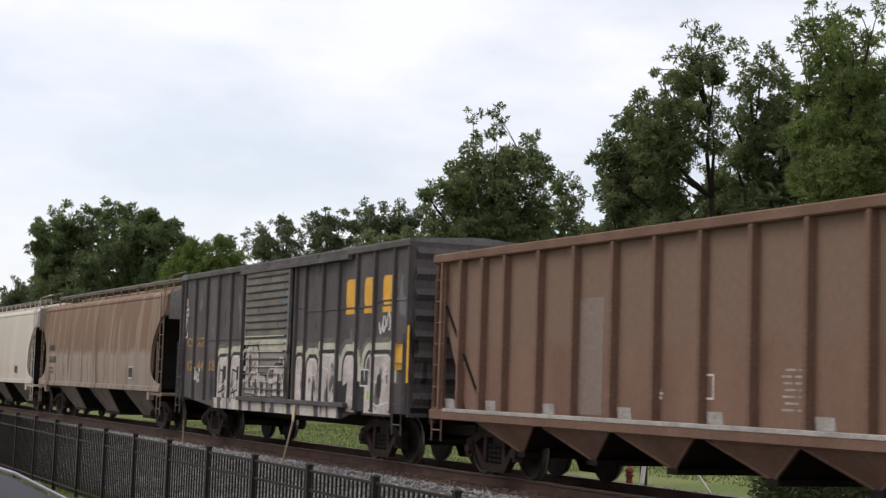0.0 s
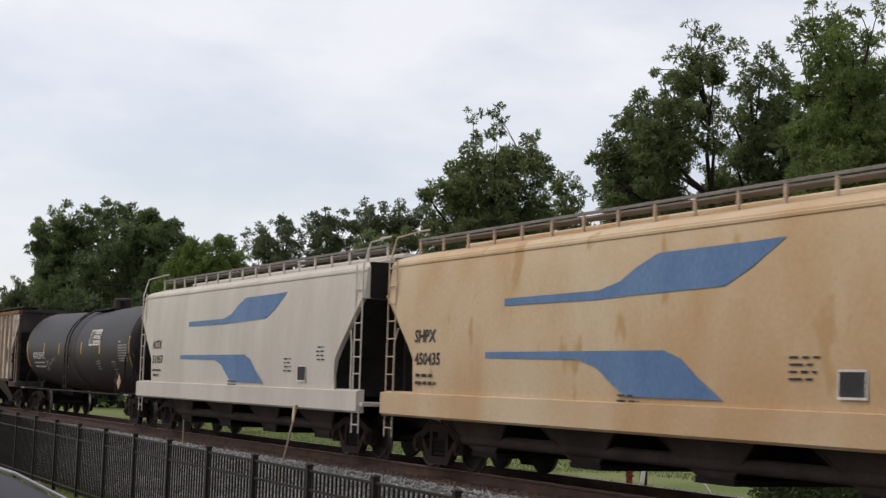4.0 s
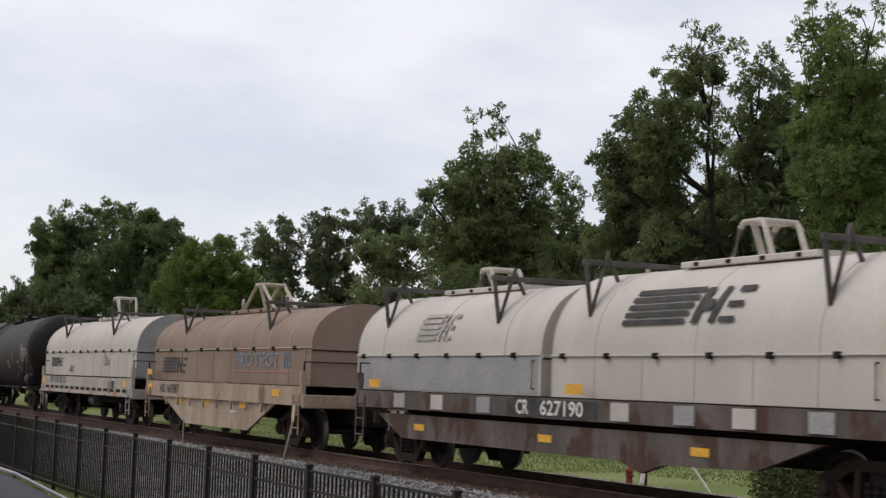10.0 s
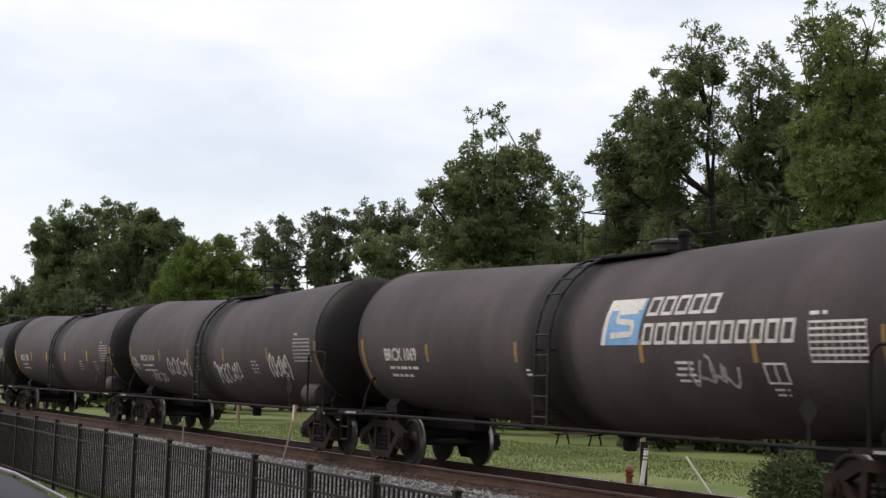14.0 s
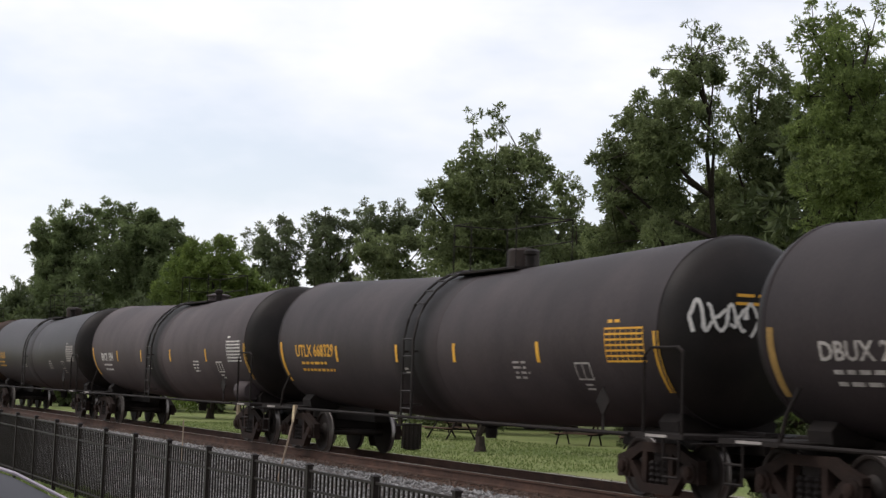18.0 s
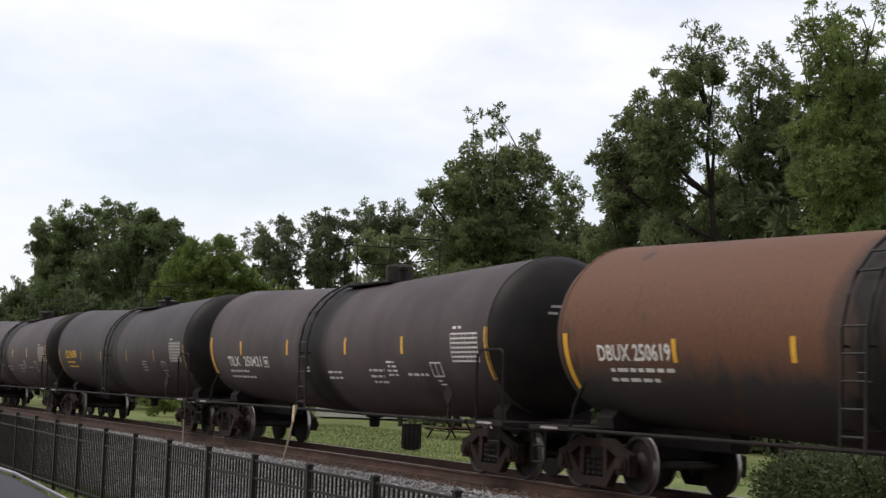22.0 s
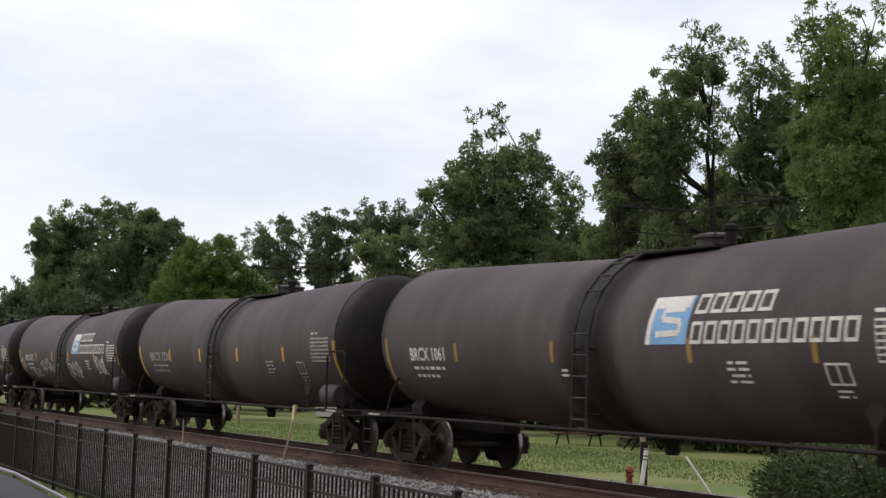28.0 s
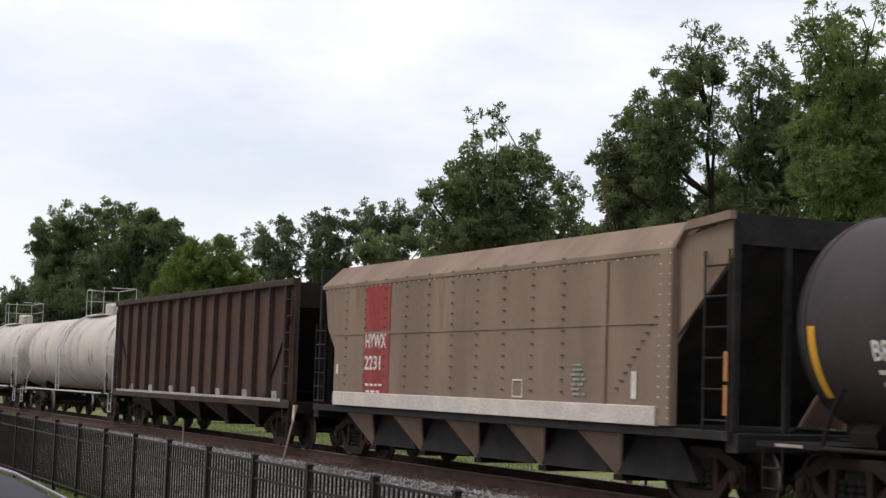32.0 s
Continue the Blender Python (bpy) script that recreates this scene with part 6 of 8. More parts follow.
Decal(flat_side(-1.415)).lines(2.5, 3.2, 1.9, 7, 0.085, 0.03, 6).put("test_table", DIMSTEN, c1, stuff=True)
boxcar(-36.5)

nahx = surf("rust_stained_tan_grey", (0.29, 0.255, 0.222), (0.24, 0.205, 0.172), 0.8, streak=0.14, big=1.4, grain=0.06, split=(2.3, 0.24, (0.2, 0.12, 0.079)), spots=[((0.27, 0.195, 0.145), 0.57, 2.4, 0.05), ((0.235, 0.165, 0.12), 0.55, 4.5, 0.04), ((0.165, 0.092, 0.058), 0.62, 1.7, 0.1)])
round_hopper(-54.4, "rust-stained grey covered hopper car with rounded sides", 17.1, nahx, "NAHX", "516183", BLACKST, yellow=DIMYEL, seed=1, scoop=True, mark_u=-6.83, under=surf("sooty_tan_bay", (0.13, 0.112, 0.096), (0.2, 0.172, 0.147), 0.85, big=1.2, streak=0.3), rail_mat=surf("brown_grey_rail", (0.2, 0.15, 0.12), (0.26, 0.2, 0.16), 0.8))
tilx = surf("dusty_white_hopper", (0.53, 0.51, 0.46), (0.47, 0.445, 0.395), 0.75, streak=0.12, big=0.8, grain=0.05)
round_hopper(-72.8, "dusty white covered hopper car with rounded sides", 17.2, tilx, "TILX", "516955", BLACKST, seed=2, scoop=True, mark_u=-6.1, under=surf("grimy_bay", (0.1, 0.085, 0.072), (0.16, 0.135, 0.115), 0.85, big=1.2, streak=0.3))
shpx = surf("stained_cream_hopper", (0.56, 0.46, 0.32), (0.47, 0.32, 0.175), 0.75, streak=0.6, big=0.42, grain=0.07, spots=((0.46, 0.29, 0.14), 0.62, 1.3, 0.5))
round_hopper(-90.9, "stained cream pressure hopper car with blue swept stripes", 17.5, shpx, "SHPX", "450435", BLACKST, stripes=True, deep_sill=True, yellow=False, seed=3, mark_u=-7.3, z0=1.3, rail_mat=surf("stained_rail", (0.42, 0.34, 0.26), (0.5, 0.42, 0.33), 0.8))
acfx = surf("clean_white_hopper", (0.56, 0.54, 0.495), (0.49, 0.465, 0.415), 0.7, streak=0.3, big=0.9, grain=0.05)
round_hopper(-109.6, "white pressure hopper car with blue swept stripes", 17.4, acfx, "ACFX", "51957", BLACKST, stripes=True, deep_sill=True, yellow=False, seed=4, mark_u=-7.2, z0=1.3)

t7 = tank_car(-128.15, TCLEAN, "NATX 251317", STENCIL, mark_w=2.1, mark_v=2.1, stripe_v=(2.25, 2.68), stripe=YELLOWP, label="satin black tank car with a white name panel", seed=7, sag=0.12, R=1.45, dome="tall", half=9.3)
place7 = lambda u, v: (u, -1.462 * math.cos((v - 2.47) / 1.45), 2.47 + 1.462 * math.sin((v - 2.47) / 1.45))
Decal(place7).frame_box(2.65, 4.15, 2.53, 3.08, 0.05).put("name_panel", STENCIL, t7, "white slanted name panel")
d7 = Decal(place7)
for j in range(3):
    for i in range(6):
        d7.bar(3.2 + 0.15 * i, 3.31 + 0.15 * i, 2.59 + 0.16 * j, 2.71 + 0.16 * j, 0.1)
d7.put("company_name", STENCIL, t7, "three short lines of white lettering", stuff=True)
Decal(place7).bar(2.7, 3.12, 2.58, 3.03).put("emblem_block", surf("olive_emblem", (0.16, 0.17, 0.12), (0.2, 0.2, 0.15), 0.7), t7)
Decal(place7).scrawl(-4.9, 1.6, 2.2, 0.5, 3, 0.04, 6).put("graffiti", DIMSTEN, t7, "pale sprayed scrawl", stuff=True)
part("hazard_placard", Shape().prism([(7.4, 1.12), (7.6, 1.34), (7.4, 1.56), (7.2, 1.34)], "y", -1.56, -1.53), surf("worn_placard", (0.45, 0.3, 0.2), (0.55, 0.4, 0.3), 0.7), t7, "diamond hazard placard")
ribbed_hopper(-146.5)

grey_coil = surf("light_grey_coil_car", (0.36, 0.355, 0.34), (0.3, 0.295, 0.28), 0.75, streak=0.3, big=1.1)
c9 = deck_car(-163.05, 13.6, 7.65, "light grey well coil car loaded with bare steel coils", grey_coil, 1.14, 1.55, True)
coil_load(c9, [(-5.55 + 1.27 * i, -5.55 + 1.27 * i + 1.24) for i in range(9)], 1.56, 0.75, 1)
Decal(flat_side(-1.506)).words("NS 170330", -5.4, 1.28, 0.26, 0.8).put("reporting_mark", BLACKST, c9, "black stencilled number", stuff=True)
horse_mark(flat_side(-1.506), -0.9, 1.28, 0.5).put("company_emblem", BLACKST, c9, stuff=True)
Decal(flat_side(-1.506)).lines(-3.6, -2.8, 1.5, 2, 0.14, 0.05, 1).lines(2.4, 3.4, 1.45, 2, 0.1, 0.04, 2).lines(4.2, 5.6, 1.45, 2, 0.1, 0.04, 3).put("stencil_text", BLACKST, c9, stuff=True)
Decal(flat_side(-1.436)).frame_box(1.4, 1.85, 0.72, 1.02, 0.03).put("stencil_box", STENCIL, c9, stuff=True)

maroon = surf("oxide_red_coil_car", (0.085, 0.036, 0.031), (0.118, 0.054, 0.046), 0.8, streak=0.4, big=1.3)
c10 = deck_car(-179.2, 15.9, 8.5, "oxide red coil car loaded with bare steel coils", maroon, 1.05, 1.54, False, under=DARKSTEEL)
coil_load(c10, [(-7.85, -7.3), (-7.25, -5.97), (-5.95, -4.75), (-4.65, -3.42), (-3.4, -2.2), (-0.1, 0.75), (1.62, 2.88), (2.9, 4.28), (4.3, 5.6), (5.62, 6.95)], 1.57, 0.75, 2)
for i in range(11):
    x = -5.9 + 1.18 * i
    t = part("side_bracket", Shape().prism([(x - 0.26, 1.0), (x + 0.26, 1.0), (x + 0.24, 0.84), (x + 0.08, 0.62), (x - 0.08, 0.62), (x - 0.24, 0.84)], "y", -1.42, -1.3), maroon, c10)
    if i % 2 == 0:
        part("reflective_stripe", Decal(flat_side(-1.425)).bar(x - 0.22, x + 0.22, 0.85, 0.97).s, YELLOWP, t)
Decal(flat_side(-1.506)).words("CR602226", -6.8, 1.15, 0.25, fit=2.65).put("reporting_mark", STENCIL, c10, "white stencilled number", stuff=True)
d = Decal(flat_side(-1.506))
for i in range(7):
    Decal(flat_side(-1.506)).bar(0.02 + 0.23 * i, 0.2 + 0.23 * i, 1.18, 1.42).put("name_letter", STENCIL, c10)
d.bar(4.2, 4.35, 1.08, 1.2).bar(4.4, 4.85, 1.08, 1.2).bar(4.5, 4.62, 1.2, 1.34).bar(4.5, 4.95, 1.3, 1.38)
d.put("company_letters", STENCIL, c10, "white painted block letters", stuff=True)
Decal(flat_side(-1.506)).frame_box(2.75, 3.3, 1.05, 1.35).lines(5.7, 6.3, 1.25, 2, 0.1, 0.05, 4).lines(-4.4, -3.0, 1.25, 3, 0.1, 0.05, 5).put("stencil_box", DIMSTEN, c10, stuff=True)
for x in (-7.85, 7.55):
    part("reflective_stripe", Decal(flat_side(-1.506)).bar(x, x + 0.3, 1.1, 1.4).s, YELLOWP, c10)

rusty_deck = surf("rusty_blue_grey_deck", (0.085, 0.072, 0.066), (0.13, 0.115, 0.107), 0.85, streak=0.4, big=1.6, spots=((0.075, 0.043, 0.03), 0.52, 1.3, 0.6))
hood_white = surf("pale_grey_hood", (0.5, 0.485, 0.455), (0.43, 0.415, 0.39), 0.65, streak=0.4, big=0.8, grain=0.05)
hood_blue = surf("blue_grey_hood_wall", (0.27, 0.28, 0.29), (0.32, 0.325, 0.33), 0.7, big=1.0)
# Ends have the hoods' own skin; this greyer tone carries their shade.
hood_end = surf("shaded_hood_end", (0.25, 0.25, 0.255), (0.3, 0.3, 0.305), 0.7, big=1.5)
c11 = deck_car(-197.6, 17.2, 9.1, "rusty coil car with two pale grey arched hoods", rusty_deck, 1.1, 1.43, False)
hood(c11, -9.2, -1.2, hood_white, 1.45, 0.68, 1.25, low=hood_blue, arch=0.42, foot=0.34, ribs=6, bars=(0.16, 0.77))
hood(c11, -0.85, 7.4, hood_white, 1.45, 0.66, 1.38, end=hood_end, arch=0.58, foot=0.5, ribs=6, bars=(0.12, 0.84))
arc = lambda base, rt: (lambda u, v: (u, -1.26 * math.cos(math.asin(min(0.98, max(0, (v - base) / rt)) ** 1.11)) - 0.015, v + 0.015))
horse_mark(arc(2.11, 1.38), 1.25, 2.55, 1.8, 1.0).put("company_emblem", BLACKST, c11, "dark grey striped emblem", stuff=True)
horse_mark(arc(2.13, 1.25), -6.3, 2.4, 0.95, 0.95).put("company_emblem", DIMSTEN, c11, "faded striped emblem", stuff=True)
part("number_panel", Decal(flat_side(-1.504)).bar(-1.9, 1.1, 1.12, 1.4).s, BLACKST, c11)
Decal(flat_side(-1.508)).words("CR", -1.58, 1.16, 0.23, fit=0.45).words("627190", -0.75, 1.16, 0.23, fit=1.4).put("reporting_mark", STENCIL, c11, "white stencilled number", stuff=True)
for x in (-7.9, 0.1):
    part("reflective_stripe", Decal(flat_side(-1.52)).bar(x, x + 0.55, 1.5, 1.66).s, YELLOWP, c11)
for x in (-5.8, -0.9, 3.5):
    part("reflective_stripe", Decal(flat_side(-1.44)).bar(x, x + 0.45, 0.72, 0.84).s, YELLOWP, c11)
part("fish_belly_sill", Shape().prism([(-7.6, 1.0), (-6.4, 0.55), (1.6, 0.55), (2.2, 0.4), (2.8, 0.55), (5.0, 0.6), (6.4, 1.0)], "y", -1.43, -1.33), rusty_deck, c11, "deep rusty side sill")
for i, x in enumerate((-6.6, -4.9, -3.0, 1.5, 3.2, 4.6, 6.2)):
    part("grey_plate", Shape().bbox(x, x + 0.5, -1.53, -1.5, 1.13, 1.4, 0.005), hood_white if i % 2 else hood_blue, c11)

tan_hood = surf("dusty_brown_hood", (0.25, 0.192, 0.157), (0.2, 0.148, 0.116), 0.75, streak=0.4, big=0.8, grain=0.08)
tan_deck = surf("stained_tan_coil_car", (0.38, 0.32, 0.26), (0.28, 0.21, 0.16), 0.8, streak=0.25, big=1.3, spots=((0.2, 0.12, 0.08), 0.62, 1.6, 0.5))
c12 = deck_car(-216.0, 13.2, 7.65, "brown well coil car under one dusty arched hood", tan_deck, 1.02, 1.45, True)
hood(c12, -6.75, 6.45, tan_hood, 1.47, 0.86, 1.02, arch=0.72, foot=1.3, bars=(0.215, 0.755), ribs=9, pale=surf("pale_worn_seam", (0.45, 0.41, 0.36), (0.36, 0.32, 0.28), 0.7, big=3))
horse_mark(flat_side(-1.266), -5.75, 1.7, 1.42, 0.8).put("company_emblem", BLACKST, c12, "dark striped emblem", stuff=True)
Decal(flat_side(-1.267)).words("PROTECT III", 0.95, 1.9, 0.33, fit=4.15).put("hood_lettering", surf("faded_blue_letters", (0.16, 0.19, 0.24), (0.22, 0.24, 0.28), 0.8, big=3, grain=0.3), c12, "faded blue lettering", stuff=True)
Decal(flat_side(-1.267)).frame_box(0.8, 5.3, 1.76, 2.3, 0.02).put("panel_outline", FADEDRED, c12, "thin faded red outline", stuff=True)
Decal(flat_side(-1.508)).words("NS 165987", -5.1, 1.13, 0.24, fit=1.9).put("reporting_mark", BLACKST, c12, "black stencilled number", stuff=True)
for x, z in ((-6.5, 1.62), (-6.4, 1.2), (4.6, 1.2)):
    part("reflective_stripe", Decal(flat_side(-1.51)).bar(x, x + 0.5, z, z + 0.16).s, YELLOWP, c12)
for x in (-3.4, -0.9, 2.0):
    part("reflective_stripe", Decal(flat_side(-1.44)).bar(x, x + 0.45, 0.86, 1.0).s, YELLOWP, c12)
Decal(flat_side(-1.44)).frame_box(1.3, 1.85, 0.75, 1.05).put("stencil_box", STENCIL, c12, stuff=True)

chalk_hood = surf("chalk_white_hood", (0.47, 0.45, 0.425), (0.4, 0.375, 0.35), 0.75, streak=0.5, big=0.7, grain=0.05, spots=((0.4, 0.36, 0.34), 0.66, 2.4, 0.4))
pale_deck = surf("pale_grey_coil_car", (0.38, 0.36, 0.335), (0.29, 0.268, 0.245), 0.8, streak=0.3, big=1.4, spots=((0.2, 0.15, 0.12), 0.64, 1.6, 0.5))
c13 = deck_car(-231.0, 13.4, 7.65, "pale grey coil car under one chalk white arched hood", pale_deck, 0.9, 1.47, False)
hood(c13, -7.4, 6.15, chalk_hood, 1.51, 0.84, 1.15, end=hood_end, arch=0.75, foot=0.5, ribs=12, bars=(0.22, 0.74))
horse_mark(flat_side(-1.266), -6.25, 1.83, 1.15, 0.6).put("company_emblem", BLACKST, c13, "dark striped emblem", stuff=True)
Decal(flat_side(-1.506)).words("NS 165182", -5.2, 1.24, 0.22, fit=2.05).put("reporting_mark", BLACKST, c13, "black stencilled number", stuff=True)
Decal(flat_side(-1.267)).scrawl(-3.2, 1.66, 0.85, 0.2, 3, 0.028, 4).scrawl(2.0, 1.85, 0.75, 0.34, 5, 0.03, 3).put("graffiti", BLACKST, c13, "small dark sprayed scrawl", stuff=True)
for x in (-6.6, -6.5, 5.6):
    part("reflective_stripe", Decal(flat_side(-1.507)).bar(x, x + 0.35, 1.2, 1.42).s, YELLOWP, c13)
part("sill_flange", Shape().bbox(-6.6, 6.6, -1.58, -1.46, 0.9, 0.96, 0.01), pale_deck, c13, "pale lower flange")
for i in range(15):
    x = -5.9 + 0.82 * i
    part("sill_slot", Shape().bbox(x, x + 0.52, -1.515, -1.45, 1.03, 1.13, 0.01), DARKSTEEL, c13)
    if i % 4 == 1:
        part("reflective_stripe", Decal(flat_side(-1.585)).bar(x, x + 0.4, 0.91, 0.955).bar(x + 0.02, x + 0.38, 0.96, 1.02).s, DULLORANGE, c13)
part("stencil_panel", Decal(flat_side(-1.506)).bar(4.05, 4.55, 1.1, 1.42).s, BLACKST, c13)
Decal(flat_side(-1.51)).frame_box(4.05, 4.55, 1.1, 1.42, 0.03).put("stencil_box", STENCIL, c13, stuff=True)
Decal(flat_side(-1.506)).lines(-3.0, -2.4, 1.38, 2, 0.12, 0.05, 8).put("stencil_text", BLACKST, c13, stuff=True)
part("brake_reservoir", Shape().turned([(-0.4, 0.05), (-0.36, 0.18), (0.36, 0.18), (0.4, 0.05)], "x", 14, (0.9, -1.2, 0.7)), TGREY, c13)

tank_car(-249.35, TDARK, "BRCX 1325", DIMSTEN, stripe=DIMYEL, seed=14, label="dusty black tank car")
tank_car(-268.2, TNAME, "BRCX 1069", STENCIL, "two_line", lx=-0.08, kink=0.2, stripe=DIMYEL, seed=15, tag=("scrawl_end", "clean"), label="weathered black tank car with pale blue emblem")
tank_car(-287.0, TGREY, "BRCX 1118", STENCIL, stripe=DIMYEL, seed=16, tag=("scrawl",), label="weathered black tank car with white sprayed scrawls", mark_h=0.16)
tank_car(-305.75, TGREY, "BRCX 1383", STENCIL, stripe=YELLOWP, seed=17, label="weathered black tank car")
tank_car(-324.4, TWORD, "DBUX 250630", DIMSTEN, "one_word", DIMYEL, mark_w=2.3, lx=0.95, kink=1.2, spots=(-4.45, -0.86, 1.63, 4.83), seed=18, tag=("plate",), dome="tall", label="dusty black tank car with white company lettering")
tank_car(-343.15, TBLACK, "UTLX 668329", YELST, mark_w=2.35, stripe=YELLOWP, seed=19, tag=("scrawl_end", "yellow_table"), dome="tall", label="weathered black tank car with yellow marks")
tank_car(-361.95, TGREY, "BRCX 1394", STENCIL, stripe=YELLOWP, seed=20, tag=("clean",), label="dusty black tank car with yellow stripes")
tank_car(-380.85, TCLEAN, "UTLX 166516", YELST, mark_w=1.75, seed=21, tag=("plate",), dome="tall", label="satin black tank car with yellow marks")
tank_car(-399.75, TRUST, "DBUX 250619", STENCIL, mark_w=2.05, lx=-0.8, kink=-0.4, spots=(-4.85, -2.11, 0.55, 4.07), stripe=YELLOWP, seed=22, heads=surf("brown_black_head", (0.035, 0.022, 0.017), (0.05, 0.03, 0.022), 0.7), tag=("plate", "clean"), dome="tall", label="rust brown tank car with black lower half")
tank_car(-418.6, TGREY, "TILX 250421", STENCIL, mark_w=2.35, stripe=YELLOWP, seed=23, dome="tall", tag=("till", "lube", "clean",), label="weathered black tank car with white marks")
tank_car(-437.3, TBLACK, "UTLX 665998", YELST, mark_w=1.8, stripe=DIMYEL, spots=(-4.51, -1.56, 1.81, 4.96), seed=24, tag=("plate",), label="dusty black tank car with yellow marks")
tank_car(-455.85, TGREY, "TILX 250424", STENCIL, mark_w=2.35, stripe=YELLOWP, seed=25, dome="tall", tag=("till", "lube", "plate",), label="weathered black tank car with white marks")
tank_car(-474.4, TBLACK, "TILX 250405", STENCIL, mark_w=2.35, stripe=YELLOWP, seed=26, dome="tall", tag=("till", "lube", "clean",), label="dusty black tank car with white marks")
tank_car(-493.15, TBLACK, "UTLX 670042", YELST, mark_w=2.35, stripe=YELLOWP, seed=27, dome="tall", label="dusty black tank car with yellow marks")
tank_car(-511.95, TNAME, "BRCX 1061", STENCIL, "two_line", lx=-0.08, kink=0.2, stripe=DIMYEL, seed=28, tag=("clean",), label="weathered black tank car with pale blue emblem")
tank_car(-530.85, TGREY, "BRCX 1236", DIMSTEN, mark_w=2.1, stripe=YELLOWP, seed=29, label="weathered black tank car")
tank_car(-549.8, TNAME, "BRCX 1072", STENCIL, "two_line", lx=-0.08, kink=0.2, stripe=YELLOWP, spots=(-4.74, -1.74, 0.99, 4.89), seed=30, tag=("scrawl", "clean"), label="weathered black tank car with emblem and white scrawls")
tank_car(-568.55, TBLACK, "BRCX 1365", STENCIL, stripe=YELLOWP, seed=31, tag=("clean",), label="dusty black tank car with yellow stripes")
heap_hopper(-585.85)
rusty = surf("rust_brown_hopper", (0.055, 0.031, 0.023), (0.088, 0.053, 0.039), 0.85, streak=0.35, big=1.1)
rusty_rib = surf("dark_rust_rib", (0.036, 0.024, 0.019), (0.062, 0.042, 0.032), 0.85, big=1.5)
open_hopper(-603.4, "open_hopper_car", "rust brown ribbed open hopper car", 16.5, 15, 1.1, 3.82, rusty, rusty_rib, tri=False, bays=5, half=8.7, seed=1)
for x in (-619.4, -635.6):
    tank_car(x, TWHITE, "", heads=TWHITE, label="off-white tank car with top railings", sag=0.0, R=1.33, L=7.0, half=8.05, zc=2.35, bogies=5.9, seed=int(-x), rail_mat=GALV, dome="tall")


# ---- trees ----
def leaf_mesh(name, v, material):
    """Folded diamonds, four points each, as one mesh of triangles."""
    n = len(v)
    idx = np.arange(n)[:, None] * 4
    f = np.concatenate([idx + [0, 1, 2], idx + [0, 2, 3]], axis=1).reshape(-1, 3)
    me = bpy.data.meshes.new(name)
    me.vertices.add(n * 4)
    me.vertices.foreach_set("co", v.ravel())
    me.loops.add(len(f) * 3)
    me.loops.foreach_set("vertex_index", f.ravel().astype(np.int32))
    me.polygons.add(len(f))
    me.polygons.foreach_set("loop_start", np.arange(0, len(f) * 3, 3, dtype=np.int32))
    me.update(calc_edges=True)
    me.materials.append(material)
    return me


def unit(a):
    return a / (np.linalg.norm(a, axis=-1, keepdims=True) + 1e-6)


def leaves(name, centres, sizes, out, material, rg):
    """Single leaves that hang outwards, their faces mostly to the sky."""
    n = len(centres)
    d = unit(unit(rg.normal(0, 1, (n, 3))) * 0.75 + out + np.array([0, 0, -0.25]))
    s = unit(np.cross(d, rg.normal(0, 0.55, (n, 3)) + np.array([0, 0, 1.0])))
    up = np.cross(s, d)
    a = sizes[:, None]
    v = np.stack([centres - d * a * 0.5, centres + s * a * 0.3 + up * a * 0.08, centres + d * a * 0.5, centres - s * a * 0.3 + up * a * 0.08], 1)
    return leaf_mesh(name, v, material)


def sprays(centres, out, sizes, rg, n=7):
    """Fans of leaflets at the twig ends: n long leaflets spread from each centre towards out; the points of all of them."""
    m = len(centres)
    d = unit(out + rg.normal(0, 0.45, (m, 3)))
    s = unit(np.cross(d, rg.normal(0, 1, (m, 3))))
    a = np.linspace(-1.75, 1.75, n)[None, :] + rg.normal(0, 0.16, (m, n))
    lean = rg.normal(0, 0.28, (m, n, 3)) + np.array([0, 0, -0.18])
    t = unit(np.cos(a)[..., None] * d[:, None] + np.sin(a)[..., None] * s[:, None] + lean)
    long = sizes[:, None, None] * rg.uniform(0.65, 1.1, (m, n, 1))
    base = centres[:, None] + t * sizes[:, None, None] * 0.08
    w = unit(np.cross(t, rg.normal(0, 1, (m, n, 3)))) * long * 0.17
    mid = base + t * long * 0.5
    fold = np.cross(t, w) * 0.5
    return np.stack([base, mid + w + fold, base + t * long, mid - w + fold], 2).reshape(-1, 4, 3)


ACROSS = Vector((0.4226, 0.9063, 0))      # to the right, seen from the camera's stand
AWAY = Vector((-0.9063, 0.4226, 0))


